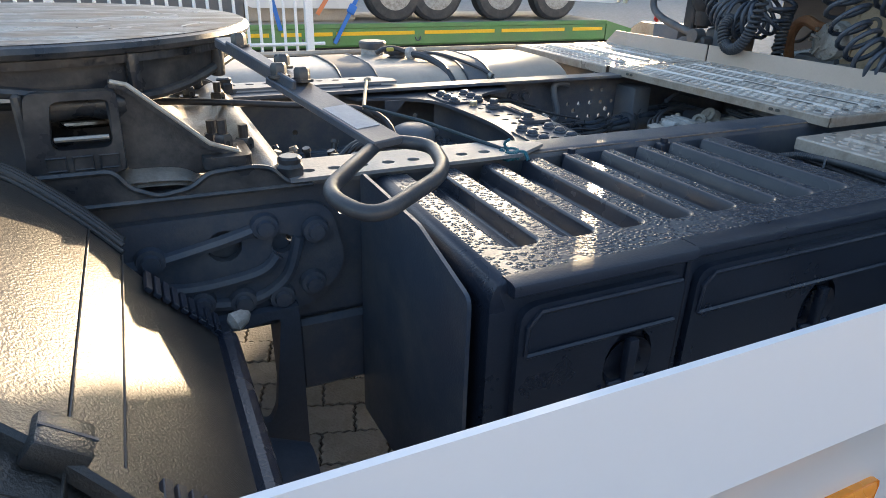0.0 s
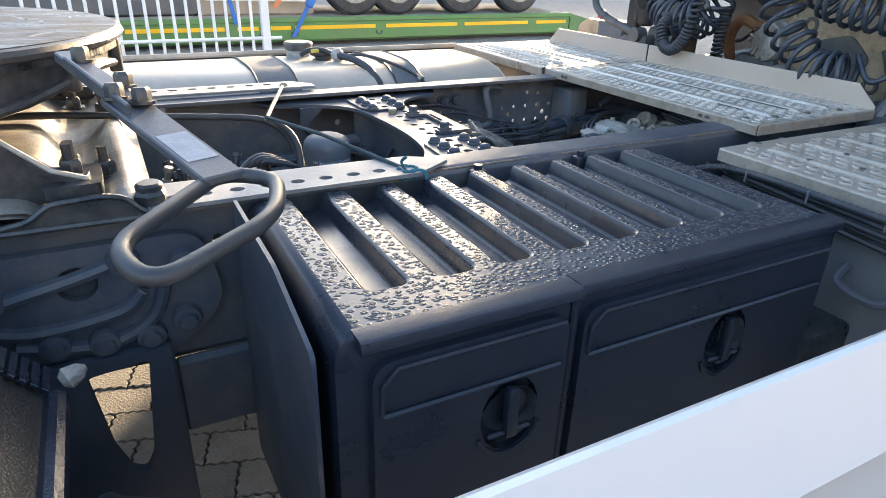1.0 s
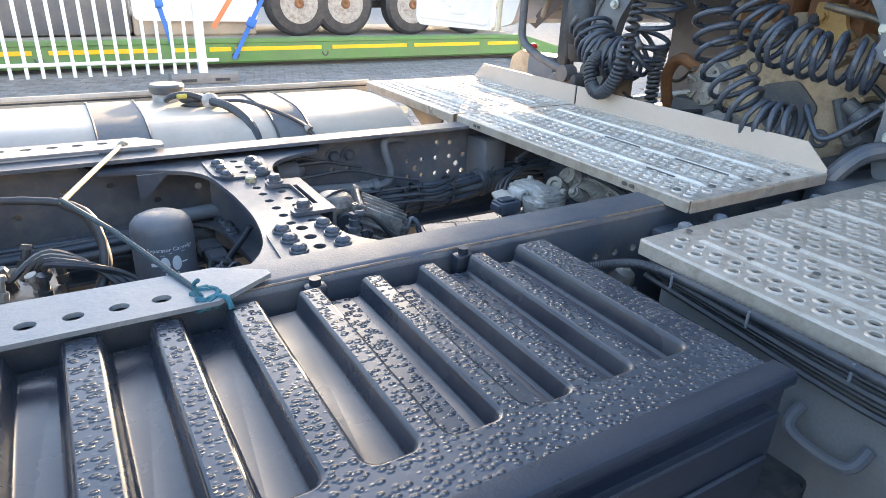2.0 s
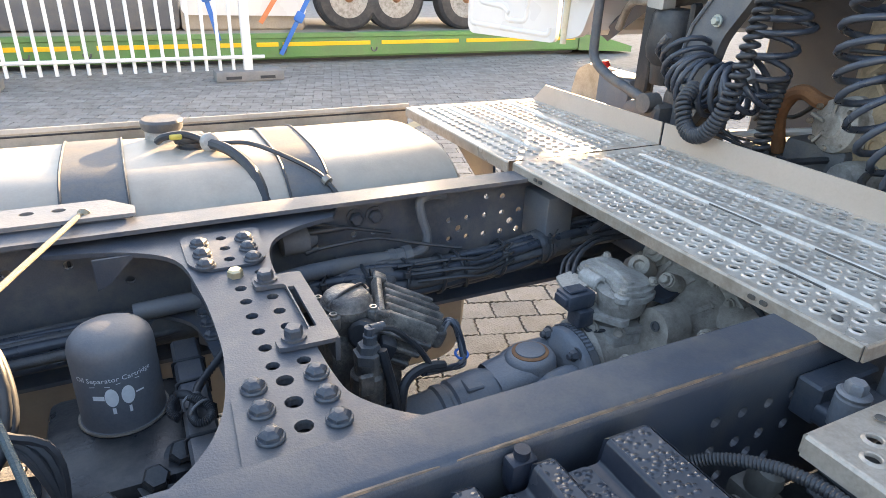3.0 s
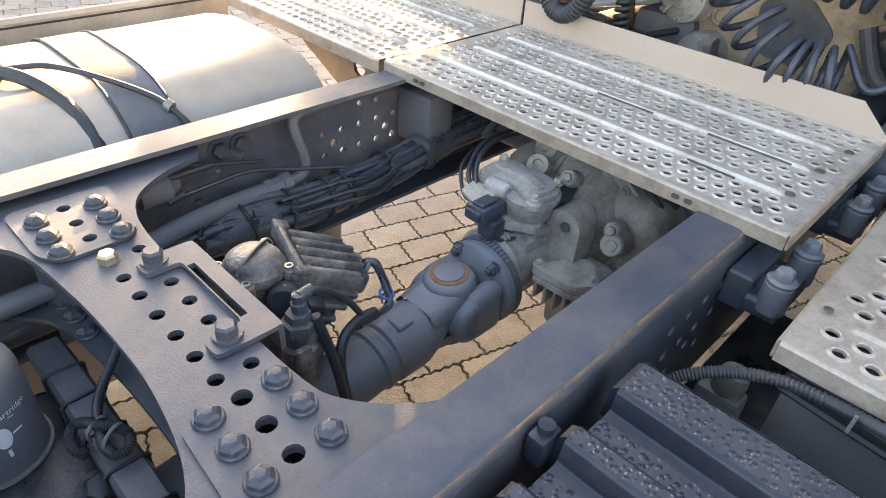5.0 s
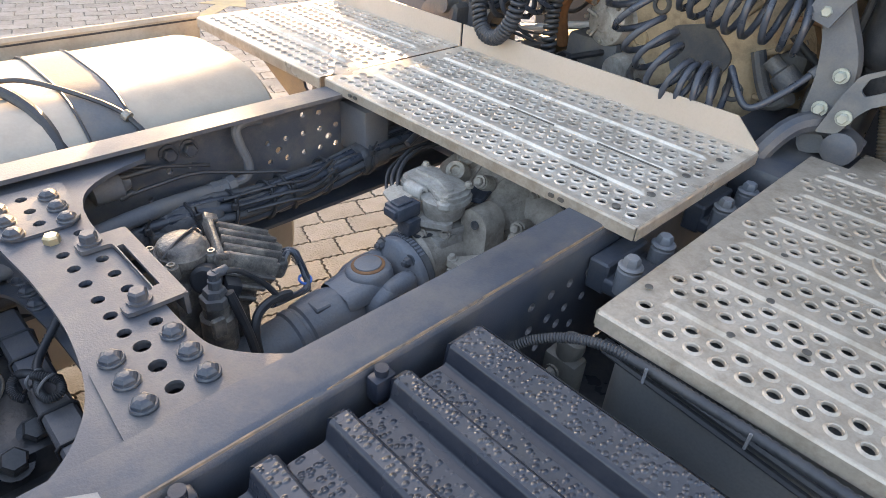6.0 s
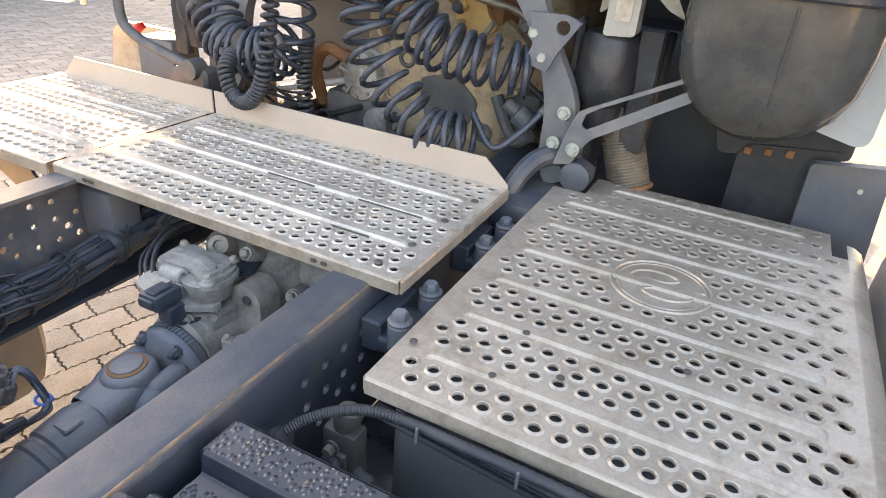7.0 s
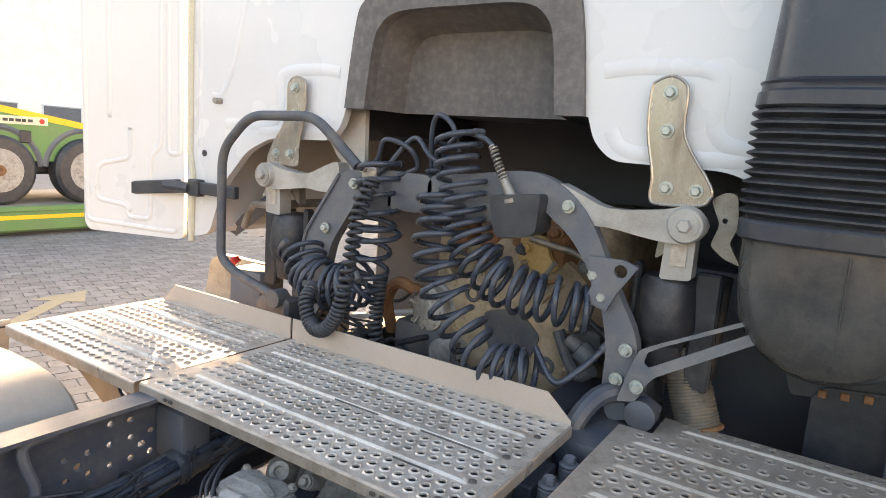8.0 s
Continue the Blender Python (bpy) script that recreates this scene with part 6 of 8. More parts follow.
part("lower_lip", Shape().prism(rounded([(-0.064, -0.078), (0.03, -0.12), (0.042, -0.15), (-0.016, -0.198), (-0.06, -0.165)], 0.01), 0.009, m=pose(0, 0, 0.745, 0, 2, 0)), M_ALUCAST, rc)
for i in range(5):
    part("rib", Shape().box((-0.052 + 0.006 * i, -0.088 - 0.02 * i, 0.69 - 0.008 * i), (-0.02 + 0.012 * i, -0.081 - 0.02 * i, 0.748), 0.002), M_ALUCAST, rc)
for p in ((-0.046, -0.082, 0.766), (-0.01, -0.182, 0.766)):
    part("bolt", Shape().hexnut(p, (-0.15, 0, 1), 0.008, 0.009, 0.012), M_ALUCAST, rc)
part("case_flange", Shape().lathe([(0, 0.15), (0.0, 0.196), (0.003, 0.2), (0.013, 0.2), (0.016, 0.19)], (0.19, -0.01, 0.675), (1, 0, 0), 48), M_ALUCAST, gear, "bolted case flange")
for i in range(9):
    a = 0.35 + 0.3 * i
    p = Vector((0.188, -0.01 + 0.182 * math.cos(a), 0.675 + 0.182 * math.sin(a)))
    part("case_bolt", Shape().hexnut(p, (-1, 0, 0), 0.0095, 0.009, 0.0125), M_ALUCAST, gear)
for p, ax_ in (((0.075, -0.035, 0.868), (-0.9, -0.2, 0.5)), ((0.075, -0.155, 0.802), (-1, -0.2, 0.4))):
    part("case_bolt", Shape().lathe([(-0.05, 0.02), (-0.008, 0.017), (-0.006, 0.016)], p, ax_, 18).hexnut(p, ax_, 0.0105, 0.011, 0.015), M_ALUCAST, gear, "bolt on a cast pillar")
part("breather", Shape().lathe([(-0.05, 0.03), (-0.01, 0.026), (0, 0.022), (0, 0.012), (-0.012, 0.011), (-0.012, 0)], (0.065, 0.035, 0.872), (-0.7, -0.4, 0.6), 20), M_ALUCAST, gear, "open cast boss")
for p, r in (([(-0.085, 0.065, 0.852), (-0.045, 0.105, 0.868), (0.0, 0.13, 0.882), (0.06, 0.142, 0.888), (0.15, 0.14, 0.88)], 0.005), ([(-0.095, 0.06, 0.848), (-0.06, 0.112, 0.86), (-0.005, 0.145, 0.874), (0.05, 0.16, 0.885), (0.14, 0.17, 0.875)], 0.005),
             ([(-0.08, 0.05, 0.835), (-0.05, 0.1, 0.845), (0.0, 0.15, 0.865), (0.06, 0.175, 0.87), (0.14, 0.2, 0.85)], 0.006), ([(-0.1, 0.04, 0.84), (-0.09, 0.09, 0.83), (-0.04, 0.15, 0.85), (0.03, 0.18, 0.86)], 0.004),
             ([(0.0, 0.13, 0.92), (0.07, 0.14, 0.94), (0.15, 0.14, 0.92)], 0.008),
             ([(-0.1, 0.0, 0.80), (-0.09, -0.01, 0.775), (-0.05, -0.02, 0.772), (-0.02, 0.0, 0.775)], 0.004), ([(-0.085, 0.01, 0.80), (-0.08, 0.02, 0.77), (-0.04, 0.03, 0.775)], 0.004),
             ([(0.16, 0.0, 0.895), (0.17, -0.07, 0.885), (0.19, -0.13, 0.86), (0.2, -0.19, 0.82), (0.19, -0.23, 0.77)], 0.006), ([(0.17, 0.02, 0.9), (0.185, -0.07, 0.89), (0.21, -0.14, 0.86), (0.23, -0.21, 0.82)], 0.006), ([(0.2, 0.0, 0.9), (0.24, -0.12, 0.885), (0.3, -0.22, 0.85)], 0.005)):
    part("cable", Shape().tube(smooth_path(p, 6), r, 7), M_RUBBER, gear, angle=60)

# wiring harness along the far rail
M_TAPE = surface("dusty_cloth_tape", (0.06, 0.063, 0.072), (0.095, 0.098, 0.105), 0.6, 0, 25, 120, 0.5, (0.14, 0.125, 0.105), 0.35, 14)
har = thing("wiring_harness", (-0.3, 0.33, 0.7), "thick taped bundle of black cables tied along the chassis rail", "wiring harness")
rq = random.Random(9)
HX = (-1.3, -0.9, -0.62, -0.43, -0.3, -0.19, -0.07, 0.02, 0.12, 0.3)
HZ = (0.765, 0.775, 0.79, 0.785, 0.772, 0.777, 0.787, 0.797, 0.81, 0.82)
sag = lambda x: float(np.interp(x, HX, HZ))
for i in range(18):
    a = 2 * math.pi * i / 18
    r0 = 0.031 if i % 2 else 0.022
    pts = [(x, 0.333 + (r0 + rq.uniform(-0.006, 0.006)) * math.cos(a), sag(x) + (r0 + rq.uniform(-0.008, 0.008)) * math.sin(a)) for x in HX]
    part("cable", Shape().tube(smooth_path(pts, 4), rq.uniform(0.0065, 0.0115), 7), M_TAPE if i % 3 == 0 else M_HOSE, har, angle=60)
for x0, x1 in ((-0.9, -0.53), (-0.525, -0.375), (0.0, 0.1)):
    big_ = 0.041
    xs_ = [x0 + (x1 - x0) * i / 12 for i in range(13)]
    part("tape_wrap", Shape().tube([(x, 0.333 + 0.003 * rq.uniform(-1, 1), sag(x)) for x in xs_], [big_ * (0.8 if i in (0, 12) else 1 + 0.05 * rq.uniform(-1, 1)) for i in range(13)], 14), M_TAPE, har, "ragged black tape wrap", 60)
for x, lean in ((-0.545, 0.006), (-0.44, -0.008), (-0.355, 0.012), (-0.26, 0.006), (-0.205, -0.01), (-0.1, 0.008), (0.03, 0.004)):
    tie_ = Shape().tube([(x + lean * math.sin(a), 0.333 + 0.044 * math.cos(a), sag(x) + 0.044 * math.sin(a)) for a in np.linspace(0, 2 * math.pi, 21)[:-1]], 0.0042, 6, closed=True)
    tie_.box((x - 0.007, 0.288, sag(x) + 0.02), (x + 0.007, 0.3, sag(x) + 0.036), 0.002).tube([(x, 0.294, sag(x) + 0.035), (x + lean, 0.28, sag(x) + 0.062)], 0.002, 5)
    part("cable_tie", tie_, M_RUBBER, har, "black cable tie with a cut tail")
for n_, (dy, dz) in enumerate(((-0.044, 0.012), (-0.04, 0.03), (-0.02, 0.045))):
    part("loose_cable", Shape().tube(smooth_path([(-0.33 - 0.02 * n_, 0.333 + dy, sag(-0.33) + dz), (-0.24, 0.312 + dy, sag(-0.24) + dz + 0.006), (-0.17, 0.305 + dy, sag(-0.17) + dz - 0.004), (-0.08, 0.333 + dy, sag(-0.08) + dz)], 6), 0.0042, 6), M_RUBBER, har, angle=60)

pipe = thing("air_pipe", (-0.3, 0.37, 0.85), "dark plastic air pipe with ribbed union clipped to the rail", "pipe")
part("upper", Shape().tube(smooth_path([(-0.22, 0.395, 0.94), (-0.26, 0.385, 0.95), (-0.288, 0.38, 0.94), (-0.284, 0.375, 0.90), (-0.272, 0.372, 0.86), (-0.276, 0.37, 0.83), (-0.3, 0.37, 0.819), (-0.325, 0.37, 0.819)], 6), 0.011, 10), M_GREYPL, pipe)
un = Shape().lathe([(0, 0.015), (0.002, 0.021), (0.02, 0.021), (0.022, 0.018), (0.04, 0.018), (0.042, 0.021), (0.058, 0.021), (0.06, 0.015)], (-0.312, 0.37, 0.82), (-1, 0, -0.06), 8)
part("union", un, M_GREYPL, pipe)
part("lower", Shape().tube(smooth_path([(-0.37, 0.368, 0.817), (-0.422, 0.358, 0.823), (-0.494, 0.335, 0.835), (-0.585, 0.305, 0.846), (-0.66, 0.285, 0.85), (-0.9, 0.28, 0.84)], 6), 0.0175, 12), M_GREYPL, pipe)
sol = thing("solenoid", (-0.58, 0.36, 0.86), "dark cylindrical solenoid valve with cable glands", "solenoid")
part("body", Shape().lathe([(0, 0.015), (0.005, 0.028), (0.06, 0.028), (0.065, 0.02), (0.08, 0.012)], (-0.61, 0.385, 0.885), (1, 0, 0.03), 18), M_GREYPL, sol)
part("gland", Shape().cyl((-0.55, 0.375, 0.905), (-0.47, 0.375, 0.905), 0.006).cyl((-0.56, 0.37, 0.862), (-0.53, 0.37, 0.87), 0.007).cyl((-0.55, 0.38, 0.925), (-0.36, 0.38, 0.875), 0.004), M_RUBBER, sol)
part("cable", Shape().tube(smooth_path([(-0.55, 0.37, 0.865), (-0.48, 0.36, 0.875), (-0.4, 0.36, 0.875), (-0.3, 0.35, 0.85), (-0.2, 0.33, 0.83)], 6), 0.004, 6), M_RUBBER, sol)

# electronic valve block in front of the crossmember
val = thing("valve_block", (-0.5, 0.06, 0.8), "dusty black finned brake valve block with round cover", "valve")
M_DUSTY = surface("dust_covered_plastic", (0.07, 0.066, 0.065), (0.115, 0.108, 0.103), 0.42, 0, 22, 160, 0.45, (0.36, 0.32, 0.27), 0.65, 26)
V = pose(-0.472, 0.07, 0.858, 0, 24, -18)
part("body", Shape().box((-0.05, -0.056, -0.035), (0.07, 0.06, -0.006), 0.01, 2, V), M_DUSTY, val)
for i in range(5):
    y_, e_ = -0.056 + 0.0265 * i, (0.062, 0.078, 0.084, 0.08, 0.07)[i]
    part("fin", Shape().box((-0.034, y_, -0.012), (e_, y_ + 0.0105, 0.028 - 0.001 * abs(i - 2)), 0.004, 2, V), M_DUSTY, val)
    part("fin_end", Shape().box((e_ - 0.004, y_ + 0.001, -0.02), (e_ + 0.008, y_ + 0.0095, 0.018), 0.004, 2, V), M_DUSTY, val)
part("clamp_bar", Shape().box((-0.052, -0.066, 0.006), (-0.04, 0.07, 0.032), 0.004, 2, V).box((-0.056, 0.05, 0.024), (-0.03, 0.072, 0.034), 0.004, 2, V).box((-0.054, -0.07, 0.018), (-0.03, -0.056, 0.03), 0.004, 2, V), M_DUSTY, val, "dusty cross bar over the ribs")
for k_ in range(3):
    part("step", Shape().box((-0.042 + 0.008 * k_, -0.066 - 0.003 * k_, -0.016 - 0.022 * k_), (0.066 - 0.012 * k_, -0.05, -0.006 - 0.022 * k_), 0.003, 1, V), M_DUSTY, val)
part("lower_body", Shape().box((-0.045, -0.054, -0.085), (0.05, 0.045, -0.03), 0.012, 2, V), M_DUSTY, val)
part("pipe_stub", Shape().lathe([(0, 0.022), (0.012, 0.026), (0.03, 0.026), (0.034, 0.02)], V @ Vector((-0.05, -0.06, -0.02)), V.to_3x3() @ Vector((-0.5, -1, 0.1)), 16), M_RUBBER, val)
cvr = part("cover", Shape().lathe([(-0.08, 0.036), (-0.03, 0.04), (-0.028, 0.046), (-0.014, 0.046), (-0.012, 0.043), (-0.004, 0.041), (0.003, 0.034), (0.006, 0.02), (0.007, 0.0)], (-0.562, 0.078, 0.912), (0.03, -0.03, 1), 28), M_DUSTY, val, "round moulded cover", 45)
part("cover_band", Shape().tube(smooth_path([(-0.602, 0.06, 0.905), (-0.58, 0.066, 0.919), (-0.555, 0.08, 0.9215), (-0.53, 0.095, 0.917), (-0.52, 0.1, 0.905)], 5), 0.0028, 6), M_RUBBER, cvr)
for a, b in ((-0.605, 0.108), (-0.598, 0.042), (-0.528, 0.04), (-0.52, 0.116)):
    ear = part("ear", Shape().cyl((a, b, 0.87), (a, b, 0.897), 0.012, seg=14, chamfer=0.002), M_DUSTY, cvr)
    part("ear_bolt", Shape().lathe([(0, 0.007), (0.004, 0.007), (0.004, 0.004), (0.001, 0.004), (0.001, 0)], (a, b, 0.897), (0, 0, 1), 12), M_STEEL, ear)
part("plug", Shape().box((0.07, -0.032, -0.03), (0.098, 0.034, 0.01), 0.01, 3, V), M_DUSTY, val)
part("plug", Shape().box((-0.03, -0.1, -0.05), (0.0, -0.068, -0.01), 0.006, 2, V), M_RUBBER, val)
part("base", Shape().box((-0.61, 0.03, 0.68), (-0.47, 0.13, 0.85), 0.02, 2), M_DUSTY, val)
part("fixing_arm", Shape().box((-0.53, 0.02, 0.855), (-0.49, 0.05, 0.885), 0.006, 2), M_DUSTY, val)
rv = random.Random(12)
for i in range(8):
    o = [rv.uniform(-0.005, 0.005) for _ in range(8)]
    p = [V @ Vector((0.085, -0.03 + 0.007 * i, -0.004)), (-0.378 + o[0], 0.026 + o[1], 0.843 + o[2]), (-0.367 + o[3], 0.006 + o[4], 0.797 + o[5]), (-0.377 + o[1], -0.01 + o[6], 0.778 + o[0]), (-0.416 + o[7], -0.03 + o[2], 0.788 + o[3]), (-0.468 + o[4], -0.045, 0.802 + o[6])]
    part("cable", Shape().tube(smooth_path(p, 6), 0.0036, 6), (M_GREYPL, M_HOSE, M_RUBBER)[i % 3], val, angle=60)
part("cable_tie", Shape().tube([(-0.372 + 0.012 * math.cos(a), 0.0 + 0.011 * math.sin(a), 0.787 + 0.004 * math.sin(a)) for a in np.linspace(0, 2 * math.pi, 13)[:-1]], 0.0026, 5, closed=True), M_BLUE, val, "blue cable tie")
reg = thing("air_regulator", (-0.56, -0.03, 0.75), "small black air valve with brass-grey elbow fitting and lines", "valve")
part("body", Shape().lathe([(0, 0.028), (0.01, 0.03), (0.07, 0.03), (0.075, 0.024), (0.095, 0.024)], (-0.565, -0.03, 0.75), (0.02, 0, 1), 18), M_DUSTY, reg)
part("collar", Shape().lathe([(0.094, 0.02), (0.096, 0.026), (0.112, 0.026), (0.114, 0.02), (0.126, 0.018), (0.13, 0.0)], (-0.565, -0.03, 0.75), (0.02, 0, 1), 6), M_CAST, reg)
part("tab", Shape().box((-0.59, -0.066, 0.80), (-0.565, -0.056, 0.84), 0.003), M_DUSTY, reg)
part("fitting", Shape().lathe([(0, 0.012), (0.015, 0.012), (0.017, 0.0095), (0.03, 0.0095), (0.031, 0)], (-0.560, -0.03, 0.877), (0, 0, 1), 8).cyl((-0.560, -0.03, 0.902), (-0.535, -0.025, 0.90), 0.0085), M_CAST, reg, "grey elbow fitting")
for p, r in (([(-0.54, -0.03, 0.9), (-0.52, -0.027, 0.892), (-0.5, -0.026, 0.874), (-0.472, -0.03, 0.842), (-0.454, -0.036, 0.81)], 0.0055), ([(-0.545, -0.045, 0.868), (-0.536, -0.055, 0.822), (-0.53, -0.065, 0.783), (-0.526, -0.075, 0.737), (-0.52, -0.09, 0.66)], 0.0085),
             ([(-0.424, -0.03, 0.796), (-0.45, -0.036, 0.805), (-0.475, -0.042, 0.808), (-0.5, -0.05, 0.802), (-0.515, -0.06, 0.78), (-0.519, -0.07, 0.73), (-0.515, -0.09, 0.66)], 0.0085)):
    part("line", Shape().tube(smooth_path(p, 6), r, 8), M_RUBBER, reg)

# oil separator cartridge and its carrier
can = thing("oil_separator_cartridge", (-0.93, 0.12, 0.75), "dark grey spin-on oil separator cartridge with white print", "cartridge")
CX, CY, CZ, CR = -0.933, 0.12, 0.748, 0.063
part("canister", Shape().lathe([(0, CR + 0.003), (0.006, CR + 0.003), (0.008, CR), (0.135, CR - 0.001), (0.148, CR - 0.004), (0.158, CR - 0.012), (0.165, CR - 0.026), (0.168, CR - 0.045), (0.169, 0.004)], (CX, CY, CZ), (0, 0, 1), 40), M_GREYPL, can, angle=50)
part("bead", Shape().tube([(CX + (CR + 0.003) * math.cos(a), CY + (CR + 0.003) * math.sin(a), CZ + 0.005) for a in np.linspace(0, 2 * math.pi, 33)[:-1]], 0.0025, 6, closed=True), M_STEEL, can)
M_PRINT = surface("white_print", (0.7, 0.72, 0.74), (0.75, 0.77, 0.79), 0.6)


def on_can(pts2, faces, lift=0.0006):
    """Flat artwork (metres along the wall, height) wrapped round the canister."""
    s = Shape()
    for u, h in pts2:
        a = radians(-92) + u / CR
        s.v.append((CX + (CR + lift) * math.cos(a), CY + (CR + lift) * math.sin(a), CZ + h))
    s.f = [tuple(f) for f in faces]
    return s


def lettering(text, size):
    cu = bpy.data.curves.new("lettering", "FONT")
    cu.body, cu.size, cu.align_x, cu.resolution_u = text, size, "CENTER", 2
    ob = bpy.data.objects.new("lettering", cu)
    scene.collection.objects.link(ob)
    bpy.context.view_layer.update()
    me = bpy.data.meshes.new_from_object(ob.evaluated_get(bpy.context.evaluated_depsgraph_get()))
    v, f = [(p.co.x, p.co.y) for p in me.vertices], [tuple(q.vertices) for q in me.polygons]
    bpy.data.objects.remove(ob)
    bpy.data.meshes.remove(me)
    return v, f


v, f = lettering("Oil Separator Cartridge", 0.0118)
part("print", on_can([(a, b + 0.103) for a, b in v], f), M_PRINT, can, "white lettering")


def disc_art(u, h, ru, rh, n=18):
    return on_can([(u + ru * math.cos(2 * math.pi * i / n), h + rh * math.sin(2 * math.pi * i / n)) for i in range(n)] + [(u, h)], [(i, (i + 1) % n, n) for i in range(n)])


for u in (-0.007, 0.016):
    part("print", disc_art(u, 0.075, 0.0095, 0.0165), M_PRINT, can)
for a, b, c, e in ((-0.034, 0.071, -0.017, 0.079), (0.027, 0.073, 0.04, 0.076), (-0.009, 0.045, -0.004, 0.056), (0.014, 0.043, 0.018, 0.055), (-0.036, 0.0945, -0.006, 0.0955), (0.002, 0.0975, 0.036, 0.0985)):
    part("print", on_can([(a, b), (c, b), (c, e), (a, e)], [(0, 1, 2, 3)]), M_PRINT, can)
carrier = thing("filter_carrier", (-0.95, 0.05, 0.5), "dark greasy carrier block with hex plugs under the cartridge", "filter carrier")
cb = Shape().box((-1.05, -0.06, 0.62), (-0.84, 0.2, 0.75), 0.02, 2).box((-1.0, -0.16, 0.55), (-0.82, -0.03, 0.70), 0.02, 2)
part("block", cb, M_GREASE, carrier)
# Dark sheet made up to keep the opening beside the carrier dark.
part("tray", Shape().prism(rounded([(-1.02, -0.33), (-0.80, -0.33), (-0.80, -0.09), (-0.812, -0.08), (-0.812, 0.06), (-0.79, 0.07), (-0.79, 0.29), (-1.02, 0.29)], 0.01), 0.02, m=pose(0, 0, 0.6)), M_GREASE, carrier, "dark sheet added to hide lit ground below the duct")
for p in ((-0.90, -0.05, 0.735), (-0.97, -0.06, 0.72), (-0.86, -0.02, 0.745), (-0.93, -0.1, 0.69), (-0.87, -0.12, 0.69), (-0.98, -0.12, 0.68)):
    part("plug", Shape().hexnut(p, (0.1, -0.5, 0.9), 0.02, 0.022, 0.026), M_GREASE, carrier)
cond = thing("cable_duct", (-0.82, 0.0, 0.7), "flat grey cable duct with taped bends under the crossmember", "cable duct")
for y0, y1, z0, z1 in ((0.24, 0.157, 0.79, 0.8), (0.153, 0.091, 0.8, 0.802), (0.085, 0.02, 0.801, 0.8), (0.014, -0.046, 0.8, 0.799), (-0.052, -0.118, 0.799, 0.797), (-0.124, -0.30, 0.796, 0.79)):
    seg = Shape()
    sect = [(-0.85, -0.03), (-0.85, -0.006), (-0.845, 0.0), (-0.808, 0.0), (-0.803, -0.006), (-0.803, -0.03)]
    seg.add([(x, y, z + w) for y, z in ((y0, z0), ((y0 + y1) / 2, (z0 + z1) / 2 + 0.0015), (y1, z1)) for x, w in sect], [(a_ * 6 + i, a_ * 6 + i + 1, a_ * 6 + 7 + i, a_ * 6 + 6 + i) for a_ in range(2) for i in range(5)] + [tuple(range(6)), tuple(12 + i for i in range(6))])
    part("segment", seg, M_FRAME, cond)
    part("joint_band", Shape().tube([(-0.852, y1 - 0.003, z1 - 0.03), (-0.852, y1 - 0.003, z1 - 0.004), (-0.846, y1 - 0.003, z1 + 0.001), (-0.807, y1 - 0.003, z1 + 0.001), (-0.801, y1 - 0.003, z1 - 0.004), (-0.801, y1 - 0.003, z1 - 0.03)], 0.0026, 6), M_RUBBER, cond)
loop = smooth_path([(-0.752, 0.104, 0.86), (-0.775, 0.088, 0.84), (-0.802, 0.066, 0.824), (-0.822, 0.036, 0.82), (-0.832, 0.003, 0.818), (-0.837, -0.024, 0.818), (-0.832, -0.044, 0.818), (-0.818, -0.047, 0.82), (-0.81, -0.032, 0.824), (-0.818, -0.016, 0.83), (-0.832, -0.002, 0.832), (-0.842, 0.014, 0.83), (-0.853, 0.022, 0.826), (-0.863, 0.012, 0.82), (-0.864, -0.004, 0.814), (-0.855, -0.015, 0.81)], 12)
part("corrugated_hose", Shape().tube(loop, [0.0074 if i % 2 else 0.0058 for i in range(len(loop))], 8), M_RUBBER, cond, "corrugated sleeve tied in a loop", 60)
for p, q in (((-0.846, -0.002, 0.828), (-0.822, 0.008, 0.83)), ((-0.838, -0.03, 0.828), (-0.812, -0.018, 0.833))):
    part("cable_tie", Shape().tube(smooth_path([Vector(p) - Vector((0, 0, 0.016)), p, Vector(p).lerp(Vector(q), 0.5) + Vector((0, 0, 0.006)), q, Vector(q) - Vector((0, 0, 0.016))], 4), 0.0024, 6), M_GREYPL, cond, "grey cable tie")
axle = thing("rear_axle", (-1.6, 0, 0.4), "dark greasy rear axle and suspension trunk", "axle")
part("casing", Shape().box((-2.3, -0.42, 0.3), (-1.75, 0.42, 0.75), 0.08, 3), M_DARK, axle)
part("strut", Shape().prism(rounded([(-1.435, 0.74), (-1.40, 0.74), (-1.40, 0.08), (-1.425, 0.08)], 0.01), 0.16, m=XZ(-0.44)), M_DARK, axle)
part("hanger_strut", Shape().prism([(-1.66, 0.74), (-1.405, 0.74), (-1.405, 0.2), (-1.62, 0.2)], 0.02, [rounded([(-1.537, 0.712), (-1.520, 0.56), (-1.50, 0.50), (-1.478, 0.488), (-1.462, 0.52), (-1.44, 0.722)], 0.012)], m=XZ(-0.462)), M_DARK, axle, "dark hanger with a tapered opening")
part("brake_chamber", Shape().lathe([(0, 0.05), (0.02, 0.09), (0.09, 0.095), (0.1, 0.1), (0.115, 0.1), (0.125, 0.09), (0.2, 0.06)], (-1.64, -0.67, 0.52), (1, 0, 0), 24), M_DARK, axle)
part("torque_arm", Shape().tube([(-1.75, 0.30, 0.55), (-0.9, 0.30, 0.45)], 0.035, 12), M_DARK, axle)

